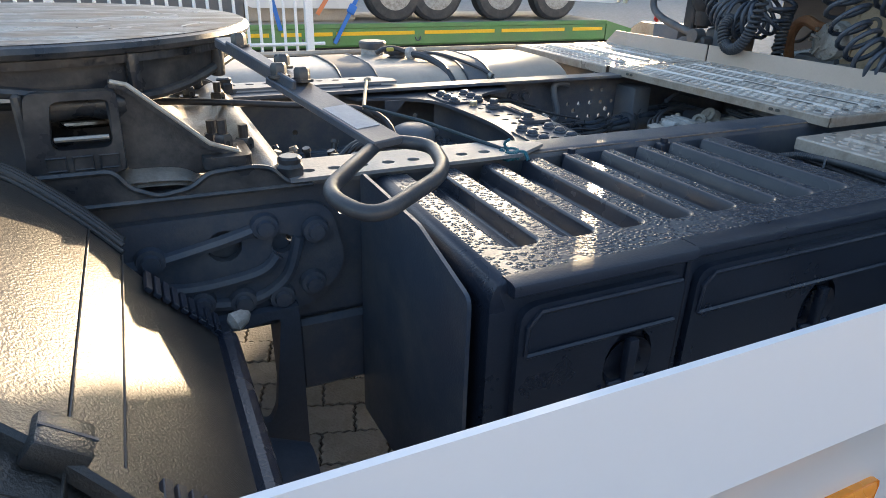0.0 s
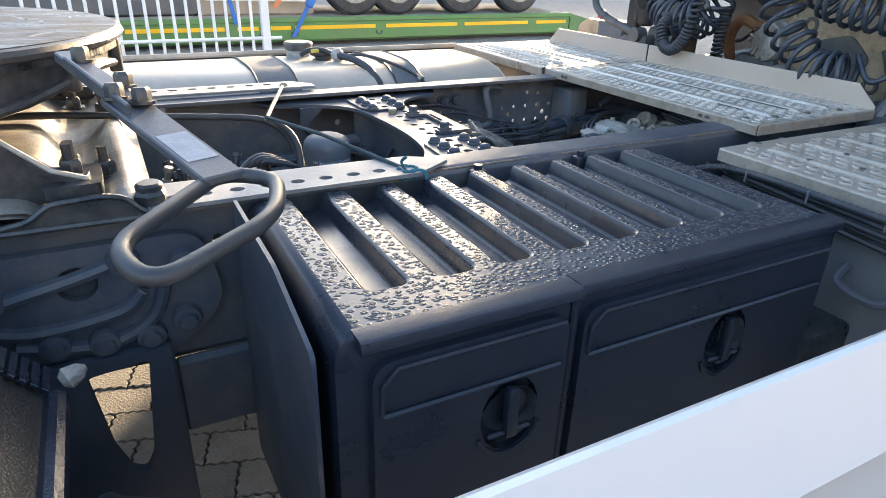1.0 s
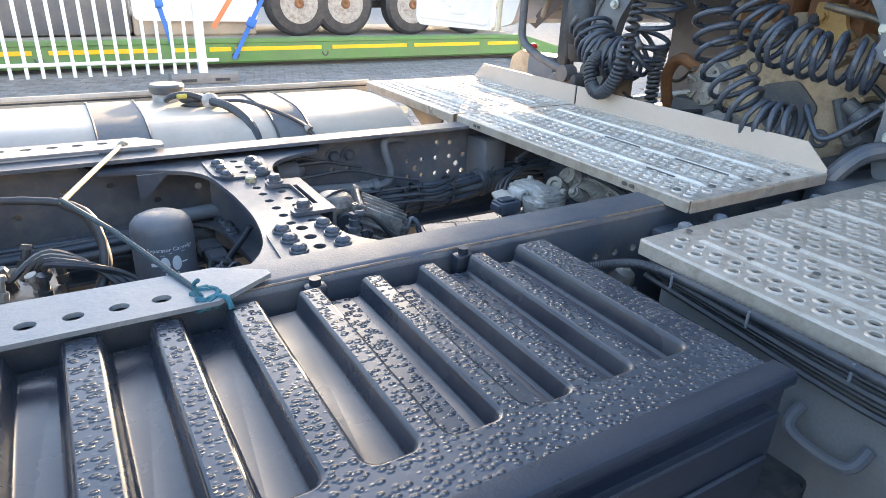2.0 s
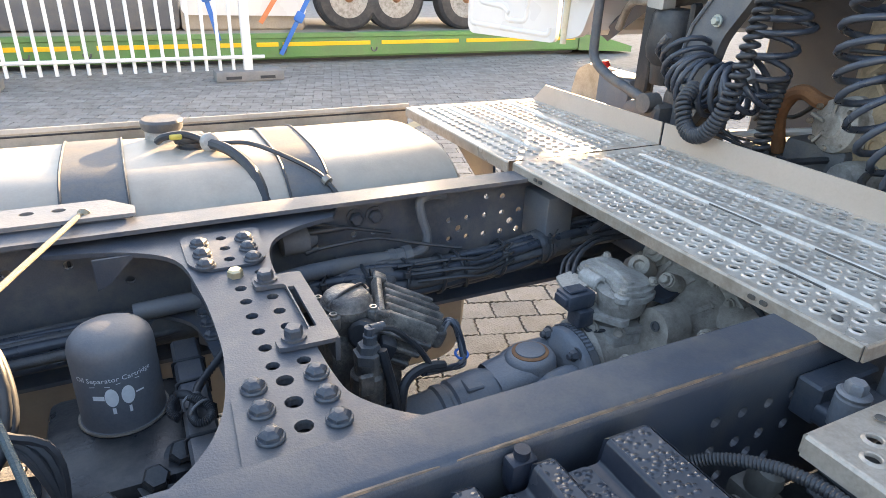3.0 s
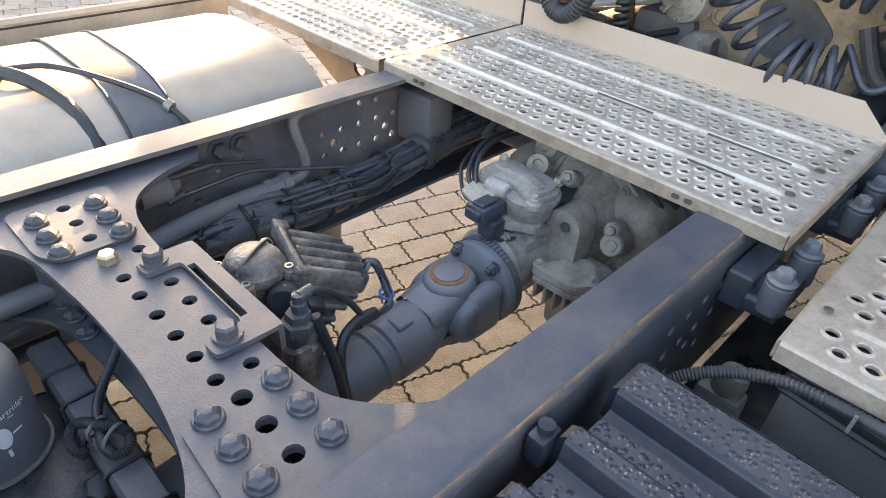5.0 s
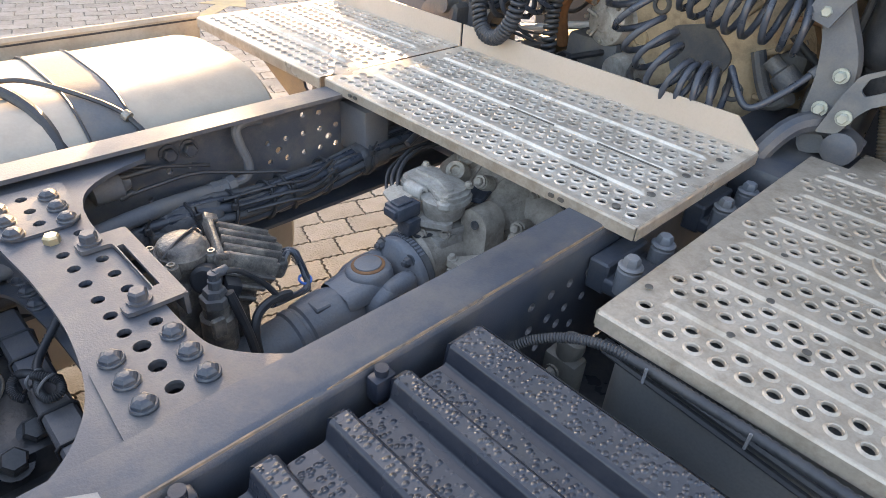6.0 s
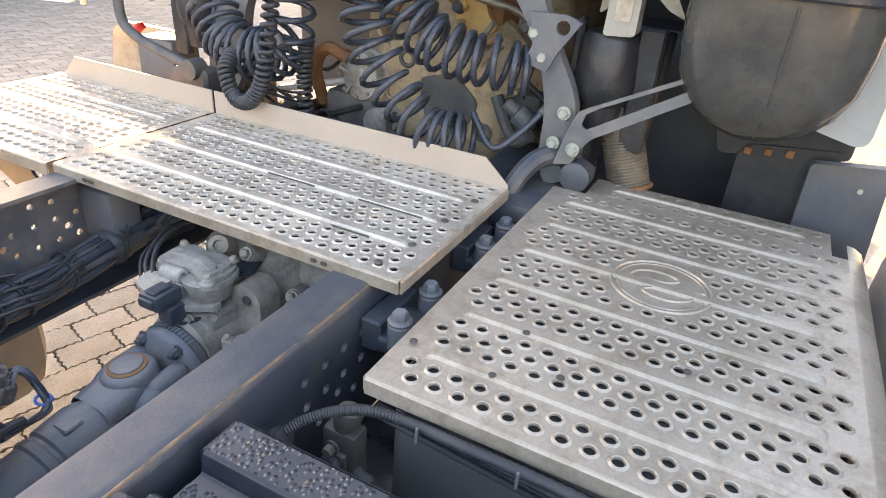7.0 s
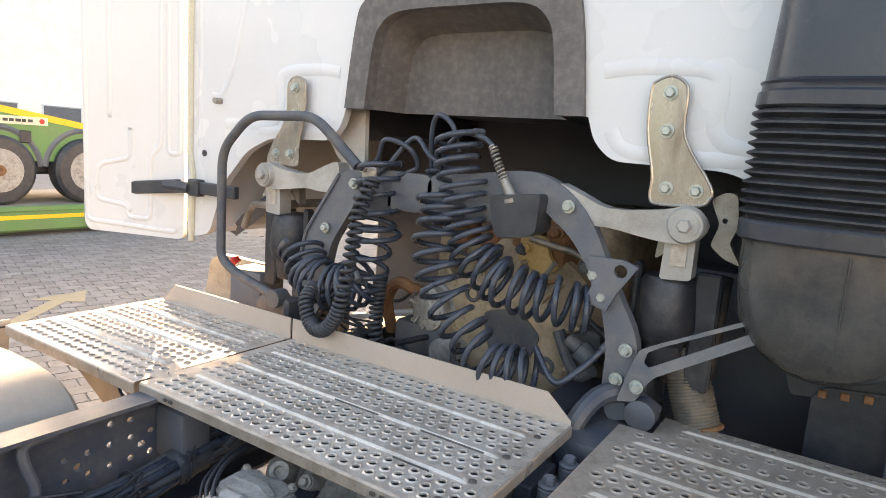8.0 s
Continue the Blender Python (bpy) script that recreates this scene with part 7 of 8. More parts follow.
# ---- casting bolted to the near rail, and the coupling mount ----
cast = thing("suspension_bracket", (-1.55, -0.43, 0.7), "dark cast suspension bracket with webs and bolt bosses on the rail", "bracket")
o = rounded([(-1.85, 0.93), (-1.33, 0.93), (-1.30, 0.80), (-1.36, 0.73), (-1.48, 0.70), (-1.60, 0.74), (-1.72, 0.80), (-1.86, 0.84)], 0.04)
part("plate", Shape().prism(o, 0.02, [ring(-1.52, 0.87, 0.03, 14), ring(-1.42, 0.86, 0.02, 12)], m=XZ(-0.435)), M_FRAME, cast)
for p in ([(-1.80, 0.87), (-1.68, 0.855), (-1.55, 0.875), (-1.45, 0.90)], [(-1.62, 0.78), (-1.5, 0.755), (-1.42, 0.79), (-1.39, 0.87)], [(-1.70, 0.84), (-1.6, 0.80), (-1.47, 0.81), (-1.43, 0.84)]):
    part("web", Shape().tube([(p_.x, -0.437, p_.y) for p_ in smooth_path([(a, b, 0) for a, b in p], 6)], 0.012, 8), M_FRAME, cast)
for a, b in ((-1.78, 0.88), (-1.64, 0.865), (-1.50, 0.76), (-1.43, 0.755), (-1.37, 0.775), (-1.57, 0.77), (-1.45, 0.90), (-1.36, 0.88)):
    part("boss", Shape().lathe([(0, 0.026), (0.012, 0.023), (0.013, 0.016), (0.022, 0.014), (0.0225, 0)], (a, -0.437, b), (0, -1, 0), 14), M_FRAME, cast)
drop = thing("hanger_plate", (-1.36, -0.4, 0.4), "dark steel hanger plates below the chassis rail", "hanger")
part("plate", Shape().box((-1.405, -0.43, 0.52), (-0.98, -0.405, 0.685), 0.01), M_FRAME, drop)

M_BARE = surface("sunlit_bare_edge", (0.4, 0.365, 0.3), (0.52, 0.475, 0.39), 0.5, 0.1, 14, 160, 0.15, (0.12, 0.1, 0.08), 0.5, 16)
mount = thing("coupling_mount", (-1.6, 0, 0.96), "corrugated steel mounting plate with bolted pedestals for the coupling", "mounting plate")
wv = [(-1.78, 0.0), (-1.74, 0.006), (-1.70, 0.03), (-1.66, 0.038), (-1.60, 0.038), (-1.56, 0.03), (-1.53, 0.008), (-1.50, 0.004), (-1.47, 0.012), (-1.44, 0.03), (-1.415, 0.03), (-1.40, 0.004), (-1.385, 0.0)]
wp = smooth_path([(a, b, 0) for a, b in wv], 3)
ws = Shape()
k = len(wp)
ys = [-0.428, -0.40, 0.40, 0.43]
ws.add([(p.x, y, 0.975 + p.y * (1 if -0.42 < y < 0.42 else 0.6) - dz) for dz in (0, 0.008) for y in ys for p in wp],
       [(q * 4 * k + j * k + i, q * 4 * k + j * k + i + 1, q * 4 * k + (j + 1) * k + i + 1, q * 4 * k + (j + 1) * k + i) for q in range(2) for j in range(3) for i in range(k - 1)])
part("plate", ws, M_STEEL, mount, "sunlit corrugated steel plate")
for s in (-1, 1):
    out_y = s * 0.445
    at = lambda y: XZ(y) @ Matrix.Translation((0, 0.966, 0))
    # pressed foot along the rail, with two arches
    arch = rounded([(-1.80, 0.0), (-1.36, 0.0), (-1.36, 0.008), (-1.405, 0.012), (-1.43, 0.04), (-1.46, 0.046), (-1.53, 0.042), (-1.56, 0.02), (-1.61, 0.012), (-1.65, 0.03), (-1.67, 0.06), (-1.80, 0.06)], 0.012)
    foot_ = part("pedestal_foot", Shape().prism(arch, 0.012, m=at(out_y if s < 0 else out_y - 0.012)), M_GREASE, mount)
    part("foot_rim", Shape().tube([(x, out_y, 0.966 + z) for x, z in arch if z > 0.004], 0.005, 6), M_GREASE, foot_)
    # box casting with a window and a roller in it
    blk_ = rounded([(-1.785, 0.055), (-1.65, 0.055), (-1.645, 0.18), (-1.765, 0.18)], 0.012)
    win = rounded([(-1.745, 0.095), (-1.662, 0.095), (-1.655, 0.168), (-1.735, 0.168)], 0.015)
    ped = part("pedestal", Shape().prism(blk_, 0.022, [win], m=at(-0.43 if s < 0 else 0.408)), M_GREASE, mount, "box casting with an open window")
    part("side_wall", Shape().prism(blk_, 0.022, [win], m=at(-0.29 if s < 0 else 0.268)), M_GREASE, ped)
    y0_, y1_ = sorted((s * 0.425, s * 0.27))
    part("end_wall", Shape().box((-1.662, y0_, 1.02), (-1.648, y1_, 1.145), 0.004), M_GREASE, ped)
    part("end_wall", Shape().box((-1.782, y0_, 1.02), (-1.768, y1_, 1.145), 0.004), M_GREASE, ped)
    part("floor_plate", Shape().box((-1.775, y0_, 1.022), (-1.655, y1_, 1.036), 0.003), M_GREASE, ped)
    part("roller", Shape().lathe([(0, 0.018), (0.012, 0.026), (0.05, 0.021), (0.07, 0.019), (0.09, 0.021), (0.12, 0.026), (0.135, 0.018)], (-1.77, s * 0.385, 1.118), (1, 0, 0), 20), M_GREASE, ped)
    part("retainer", Shape().tube([(-1.738, s * 0.432, 1.078), (-1.665, s * 0.432, 1.078)], 0.004, 6), M_STEEL, ped, "bare steel retainer bar")
    for q_ in range(3):
        x_ = -1.755 + 0.036 * q_
        part("cast_mark", Shape().tube([(x_, s * 0.431, 1.03), (x_ + 0.026, s * 0.431, 1.03), (x_ + 0.026, s * 0.431, 1.05), (x_, s * 0.431, 1.05)], 0.0022, 5, closed=True), M_GREASE, ped)
    # triangular gusset running down to a studded pad
    gus = [(-1.648, 0.185), (-1.63, 0.178), (-1.52, 0.075), (-1.475, 0.06), (-1.475, 0.03), (-1.56, 0.03), (-1.648, 0.05)]
    part("gusset", Shape().prism(gus, 0.014, m=at(-0.40 if s < 0 else 0.386)), M_GREASE, mount)
    g0, g1 = sorted((s * 0.409, s * 0.378))
    part("gusset_flange", Shape().prism([(-1.655, 0.188), (-1.63, 0.182), (-1.52, 0.08), (-1.47, 0.062), (-1.47, 0.05), (-1.525, 0.072), (-1.635, 0.175), (-1.655, 0.181)], g1 - g0, m=at(g0)), M_GREASE, mount, "gusset flange")
    # Worn gusset edge, coloured pale to stand for the sun along its top.
    part("bright_edge", Shape().tube([(x, s * 0.406, 0.966 + z) for x, z in ((-1.652, 0.1885), (-1.63, 0.183), (-1.52, 0.081), (-1.475, 0.064))], 0.0045, 6), M_BARE, mount, "worn edge, its pale tone standing for the sun on it")
    part("pad", Shape().prism(rounded([(-1.535, g0 - 0.02), (-1.455, g0 - 0.02), (-1.455, g1 + 0.058), (-1.535, g1 + 0.058)], 0.015), 0.02, m=pose(0, 0, 1.028)), M_GREASE, mount)
bigbolt = finish("big_bolt", Shape().hexnut((0, 0, 0), (0, 0, 1), 0.017, 0.022, 0.024).cyl((0, 0, 0.02), (0, 0, 0.05), 0.009, seg=10), M_GREASE, 30)
headbolt = finish("head_bolt", Shape().hexnut((0, 0, 0), (0, 0, 1), 0.026, 0.03, 0.031).cyl((0, 0, 0.03), (0, 0, 0.045), 0.021, seg=18, chamfer=0.004), M_GREASE, 30)
for y in (-0.418, 0.42):
    piece("head_bolt", headbolt, pose(-1.393, y, 0.972, 0, 0, 20), mount)
for x, y, z in ((-1.495, -0.372, 1.028), (-1.501, -0.248, 1.0), (-1.501, 0.25, 1.0), (-1.45, -0.30, 1.0), (-1.44, 0.16, 1.0), (-1.60, 0.38, 1.01)):
    piece("big_bolt", bigbolt, pose(x, y, z, 0, 0, x * 300), mount)

M_STRIP = surface("weathered_galvanised", (0.17, 0.18, 0.195), (0.23, 0.24, 0.25), 0.5, 0.1, 7, 160, 0.2, (0.3, 0.28, 0.25), 0.4, 9)
strip_ = thing("drilled_strip", (-1.1, -0.41, 0.96), "galvanised drilled steel strip bolted along the rail", "steel strip", "drilled strips")
so = [(-1.40, -0.335), (-0.92, -0.345), (-0.85, -0.385), (-0.85, -0.40), (-0.935, -0.452), (-1.40, -0.452)]
sm = Shape().prism(so, 0.007, [ring(x, -0.413, 0.0125, 14, 0.0105) for x in (-1.36, -1.311, -1.2585, -1.206, -1.1545, -1.103, -1.051, -1.0)], m=pose(0, 0, RAIL_Z + 0.0125))
part("strip", sm, M_STRIP, strip_)
strip2 = thing("drilled_strip", (-1.2, 0.46, 0.96), "galvanised drilled steel strip along the far rail", "steel strip", "drilled strips")
sm = Shape().prism([(-1.75, 0.41), (-0.87, 0.41), (-0.87, 0.45), (-0.92, 0.505), (-1.75, 0.505)], 0.007, [ring(-1.0 - 0.0525 * i, 0.47, 0.0125, 12, 0.0105) for i in range(14)], m=pose(0, 0, RAIL_Z + 0.0125))
part("strip", sm, M_STRIP, strip2)

rope = thing("rope", (-1.0, 0.0, 0.95), "teal rope tied between the strips, holding a cable", "rope")
M_ROPE = surface("grey_teal_rope", (0.028, 0.05, 0.062), (0.045, 0.075, 0.09), 0.8, 0, 30, 250, 0.5)
M_ROPE2 = surface("pale_rope", (0.26, 0.24, 0.18), (0.34, 0.31, 0.24), 0.8, 0, 30, 250, 0.5)
part("strand", Shape().tube([(-1.10, 0.05, 0.99), (-1.03, -0.17, 0.995), (-0.955, -0.41, 0.985)], 0.0045, 8), M_ROPE, rope)
part("strand", Shape().tube([(-1.10, 0.05, 0.985), (-1.04, 0.22, 0.985), (-0.96, 0.44, 0.985)], 0.005, 8), M_ROPE2, rope, "pale rope half")
kn = Shape()
for i in range(5):
    c = Vector((-0.945 + 0.006 * rq.uniform(-1, 1), -0.43 + 0.01 * rq.uniform(-1, 1), 0.978))
    kn.tube([c + Vector((0.016 * math.cos(a + i), 0.018 * math.sin(a + i), 0.007 * math.sin(2 * a + i))) for a in np.linspace(0, 2 * math.pi, 13)[:-1]], 0.0045, 6, closed=True)
kn.tube(smooth_path([(-0.945, -0.43, 0.98), (-0.925, -0.445, 0.985), (-0.92, -0.455, 0.97)], 5), 0.004, 6).tube(smooth_path([(-0.95, -0.43, 0.98), (-0.96, -0.425, 1.0), (-0.955, -0.435, 1.012)], 5), 0.003, 6)
part("knot", kn, surface("teal_rope_bright", (0.02, 0.09, 0.12), (0.035, 0.15, 0.19), 0.8, 0, 30, 250, 0.5), rope, "frayed teal knot")
part("knot", Shape().lathe([(0, 0.008), (0.01, 0.013), (0.02, 0.008)], (-0.96, 0.43, 0.98), (0.3, 1, 0.2), 10), M_ROPE2, rope)
lead = thing("electric_cable", (-1.1, 0.05, 0.9), "long black cable slung over the crossmembers", "cable")
lp = smooth_path([(-2.0, 0.1, 1.03), (-1.6, 0.09, 1.025), (-1.3, 0.085, 1.0), (-1.10, 0.06, 0.98), (-1.05, -0.02, 0.94), (-1.07, -0.06, 0.85), (-1.15, -0.02, 0.78)], 8)
part("sleeve", Shape().tube(lp, [0.0085 if i % 2 else 0.0075 for i in range(len(lp))], 8), M_RUBBER, lead, angle=60)
part("sleeve", Shape().tube(smooth_path([(-1.1, 0.055, 0.98), (-1.06, 0.03, 0.95), (-1.05, -0.05, 0.88), (-1.12, -0.1, 0.8)], 8), 0.009, 8), M_RUBBER, lead, angle=60)
bv = thing("brake_valve", (-1.2, 0.0, 0.75), "dark valve block with many small fittings between the rails", "valve")
part("block", Shape().box((-1.36, -0.12, 0.72), (-1.12, 0.1, 0.86), 0.02, 2), M_GREASE, bv)
for i in range(12):
    p = (-1.34 + 0.02 * i + rq.uniform(-0.008, 0.008), rq.uniform(-0.09, 0.08), 0.86)
    part("fitting", Shape().lathe([(0, 0.012), (0.015, 0.012), (0.016, 0.008), (0.035, 0.008), (0.036, 0.012), (0.045, 0.01)], p, (rq.uniform(-0.3, 0.3), rq.uniform(-0.3, 0.3), 1), 8), M_STEEL if i % 3 == 0 else M_GREASE, bv)
for i in range(4):
    part("line", Shape().tube(smooth_path([(-1.2 + 0.02 * i, -0.03, 0.88), (-1.13, -0.02 - 0.02 * i, 0.92), (-1.04 + 0.01 * i, -0.08, 0.87), (-1.0, -0.12, 0.78)], 6), 0.006, 6), M_RUBBER, bv)

# ---- fifth wheel ----
fifth = thing("fifth_wheel", (-1.84, 0.03, 1.1), "greasy black fifth wheel coupling plate with release handle", "fifth wheel coupling")
FX, FY, FR, FZ = -1.84, 0.03, 0.455, 1.212
top = [(FX + FR * math.cos(a), FY + FR * math.sin(a)) for a in np.linspace(-2.6, 2.6, 48)]
fw = Shape().prism(top, 0.035, m=pose(0, 0, FZ))
part("top_plate", fw, surface("streaky_greased_steel", (0.016, 0.017, 0.019), (0.06, 0.063, 0.068), 0.48, 0.0, 7, 34, 1.0, (0.01, 0.01, 0.011), 0.9, 9, 0.32, stretch=(1, 2.6, 1)), fifth, "worn streaky top face")
k = len(top)
rim = [(FX + (x - FX) * 0.985, FY + (y - FY) * 0.985) for x, y in top]
sk = Shape()
drop_ = [0.075 + 0.018 * math.sin(i * 0.55) for i in range(k)]
sk.add([(FX + (x - FX) * q, FY + (y - FY) * q, z if z > 1.1 else FZ - drop_[i]) for q, z in ((0.99, FZ - 0.02), (0.985, 0), (0.95, 0), (0.95, FZ - 0.02)) for i, (x, y) in enumerate(rim)],
       [(j * k + i, j * k + i + 1, (j + 1) * k + i + 1, (j + 1) * k + i) for j in range(3) for i in range(k - 1)])
part("skirt_rim", sk, M_GREASE, fifth, "cast underside rim")
part("edge_band", Shape().tube([(FX + (x - FX) * 1.0, FY + (y - FY) * 1.0, FZ - 0.012) for x, y in top], 0.011, 8), M_GREASE, fifth)
for i in range(2, 46, 4):
    x, y = rim[i]
    a = math.atan2(y - FY, x - FX)
    part("rim_rib", Shape().box((-0.012, -0.01, -0.085), (0.012, 0.01, -0.02), 0.005, 2, Matrix.Translation((FX + (x - FX) * 0.995, FY + (y - FY) * 0.995, FZ)) @ Matrix.Rotation(a, 4, "Z")), M_GREASE, fifth)
part("lower_lip", Shape().tube([(FX + (x - FX) * 0.99, FY + (y - FY) * 0.99, FZ - drop_[i]) for i, (x, y) in enumerate(rim)], 0.009, 8), M_GREASE, fifth)
for i in range(12):
    a, r = rq.uniform(-2.4, 1.0), rq.uniform(0.2, 0.42)
    p = [(FX + (r + 0.01 * rq.uniform(-1, 1)) * math.cos(a + 0.05 * j), FY + (r + 0.01 * rq.uniform(-1, 1)) * math.sin(a + 0.05 * j), 0.0) for j in range(6)]
    smear = Shape().tube(smooth_path(p, 3), rq.uniform(0.002, 0.005), 6)
    smear.v = [(x, y, FZ + 0.18 * z) for x, y, z in smear.v]
    part("grease_smear", smear, M_GREASE, fifth, "smear of old grease")
sad = Shape().box((-1.78, -0.26, 1.06), (-1.64, -0.14, 1.16), 0.02, 2).cyl((-1.70, -0.27, 1.135), (-1.70, 0.27, 1.135), 0.03)
part("saddle", sad, M_GREASE, fifth)
bar = Shape()
b0, b1 = Vector((-1.472, -0.33, 1.196)), Vector((-1.322, -0.728, 1.111))
dm = (b1 - b0)
rot = dm.to_track_quat("X", "Z").to_matrix().to_4x4()
bar.box((dm.length * 0.4, -0.026, -0.006), (dm.length, 0.026, 0.006), 0.002, 1, Matrix.Translation(b0) @ rot)
bar.box((0, -0.016, -0.004), (dm.length * 0.48, 0.016, 0.012), 0.002, 1, Matrix.Translation(b0) @ rot)
bar.box((dm.length * 0.1, -0.02, 0.0), (dm.length * 0.55, -0.013, 0.02), 0.002, 1, Matrix.Translation(b0) @ rot)
hb = part("release_bar", bar, M_FRAME, fifth, "flat grey release bar")
part("sticker", Shape().box((dm.length * 0.72, -0.02, 0.006), (dm.length * 0.9, 0.02, 0.0068), 0, 1, Matrix.Translation(b0) @ rot), surface("worn_sticker", (0.24, 0.26, 0.29), (0.36, 0.38, 0.41), 0.6, 0, 30, 160, 0.1), hb, "worn pale sticker")
for q, o_ in ((0.1, 0.006), (0.36, 0.016), (0.44, -0.012), (0.5, 0.012)):
    part("nut", Shape().hexnut(Matrix.Translation(b0) @ rot @ Vector((dm.length * q, o_, 0.008)), (0, 0.1, 1), 0.0125, 0.018, 0.017), M_GREASE, hb)
lp = rounded([(-1.262, -0.735), (-1.288, -0.84), (-1.42, -0.945), (-1.448, -0.86), (-1.32, -0.695)], 0.06, 8)
part("loop_handle", Shape().tube([(a, b, 1.102 + 0.04 * (b + 0.83)) for a, b in lp], 0.0093, 14, closed=True), M_RUBBER, fifth, "rounded black bar loop handle", 60)

# ---- mudguard ----
fender = thing("mudguard", (-2.05, -0.85, 0.5), "black pebbled plastic wheel mudguard, sunlit and glossy", "mudguard")
M_FENDER = surface("pebbled_fender_plastic", (0.022, 0.022, 0.022), (0.032, 0.03, 0.028), 0.36, 0, 5, 330, 0.3, (0.08, 0.07, 0.05), 0.3, 4, 0.05)


def fender_strip(a0, a1, r, y_in, y_out, n=24, lip_h=0.03):
    """A length of the arched guard, rolled down along both edges."""
    s = Shape()
    pr = []
    for i in range(n + 1):
        x, _, z = guard_point(a0 + (a1 - a0) * i / n, r, 0)
        yi = y_in(x)
        pr.append([(x, yi, z - lip_h), (x, yi - 0.005, z - 0.008), (x, yi - 0.02, z), (x, y_out + 0.11, z), (x, y_out + 0.08, z - 0.004), (x, y_out + 0.045, z - 0.018), (x, y_out + 0.018, z - 0.045), (x, y_out, z - 0.09)])
    s.add(sum(pr, []), [(j * 8 + i, j * 8 + i + 1, (j + 1) * 8 + i + 1, (j + 1) * 8 + i) for j in range(n) for i in range(7)])
    return s


G0 = 43.4


def guard_point(a, off, y):
    """A point of the guard's profile: an arc over the tyre, then a straight front flap."""
    k = radians(max(a, G0))
    x, z = -2.10 + (0.6 + off) * math.cos(k), 0.535 + (0.6 + off) * math.sin(k)
    run = max(0.0, G0 - a) / 13.4 * 0.163
    return (x + run * math.sin(k), y, z - run * math.cos(k))


yin = lambda x: -0.50 - max(0, x + 1.80) * 0.6
part("shell", fender_strip(49.0, 160, 0.0, yin, -1.14), M_FENDER, fender)
part("joint_strip", fender_strip(44.2, 48.6, -0.002, yin, -1.14, 4), M_FENDER, fender)
part("front_section", fender_strip(30, 43.8, -0.009, yin, -1.14, 10), M_FENDER, fender)
for a, r in ((48.8, 0.001), (44.0, -0.001)):
    x = guard_point(a, r, 0)[0]
    part("seam_bead", Shape().tube([guard_point(a, r, yin(x) - 0.02), guard_point(a, r, -1.13)], 0.0014, 6), M_FENDER, fender)
part("rolled_edge", Shape().tube([guard_point(29.5, -0.006, yin(-1.53)), guard_point(29.5, -0.006, -1.14)], 0.016, 10), M_BOX, fender, "rolled front edge")
edge_pts = [guard_point(a, 0.0, 0) for a in range(44, 150, 3)]
for dy, dz, r_ in ((-0.012, 0.0, 0.0035), (0.0, 0.004, 0.0055), (0.011, 0.005, 0.0055), (0.022, 0.004, 0.0055), (0.033, 0.001, 0.0055), (0.044, -0.005, 0.006)):
    part("edge_bead", Shape().tube([(x, yin(x) + dy, z + dz) for x, _, z in edge_pts], r_, 8), M_FENDER, fender)
for y in (yin(-1.58) - 0.0, -1.06):
    for i in range(9):
        part("grip_rib", Shape().box((-0.0035, y - 0.03, -0.004), (0.0035, y + 0.025, 0.006), 0.001, 1, Matrix.Translation(guard_point(31 + 1.2 * i, -0.002, 0)) @ Matrix.Rotation(radians(-45), 4, "Y")), M_BOX, fender)
MB = Matrix.Translation(guard_point(49.6, 0.006, -1.05)) @ Matrix.Rotation(radians(39), 4, "Y")
block = part("clamp_block", Shape().box((-0.024, -0.022, -0.012), (0.022, 0.022, 0.014), 0.006, 2, MB), M_FENDER, fender, "moulded clamp block")
part("groove", Shape().box((-0.022, -0.0015, 0.0125), (0.0225, 0.0015, 0.0145), 0, 1, MB), M_DARK, block)


def strap_mesh(place, stations_):
    """A flat strap with softened upper edges, laid along stations."""
    sec_ = ((0, -0.003), (0, 0.009), (-0.004, 0.012), (-0.03, 0.012), (-0.034, 0.008), (-0.034, -0.003))
    n, m_ = len(stations_), len(sec_)
    return Shape().add([place(a, dy, r) for a in stations_ for dy, r in sec_], [(j * m_ + i, j * m_ + (i + 1) % m_, (j + 1) * m_ + (i + 1) % m_, (j + 1) * m_ + i) for j in range(n - 1) for i in range(m_)] + [tuple(range(m_)), tuple((n - 1) * m_ + i for i in range(m_))])


part("clamp_band", strap_mesh(lambda a, dy, r: guard_point(a, r, -0.992 - 0.0042 * max(0, 60 - a) + dy), list(range(42, 121, 2))), M_FENDER, fender, "moulded strap across the guard")
part("outer_bead", Shape().tube([guard_point(a, 0.003 - 0.018, -1.095) for a in range(44, 150, 3)], 0.006, 8), M_FENDER, fender, "moulded bead along the outer edge")
part("cap", Shape().lathe([(0, 0.008), (0.008, 0.016), (0.025, 0.012), (0.034, 0.004)], (-1.545, -0.645, 0.835), (1, 0.3, 0.3), 9), M_ALUCAST, fender, "torn pale rubber end cap")
part("clip", Shape().box((-1.36, -1.2, 0.93), (-1.31, -1.17, 0.955), 0.005).hexnut((-1.335, -1.185, 0.955), (0, 0, 1), 0.014, 0.014, 0.018), M_STEEL, fender, "bolted steel clip")
tyre = thing("wheel", (-2.05, -0.8, 0.5), "black rubber truck tyre under the mudguard", "wheel")
part("tyre", Shape().lathe([(0, 0.36), (0.02, 0.49), (0.06, 0.51), (0.24, 0.51), (0.28, 0.49), (0.3, 0.36)], (-2.05, -0.62, 0.51), (0, -1, 0), 40), M_RUBBER, tyre)

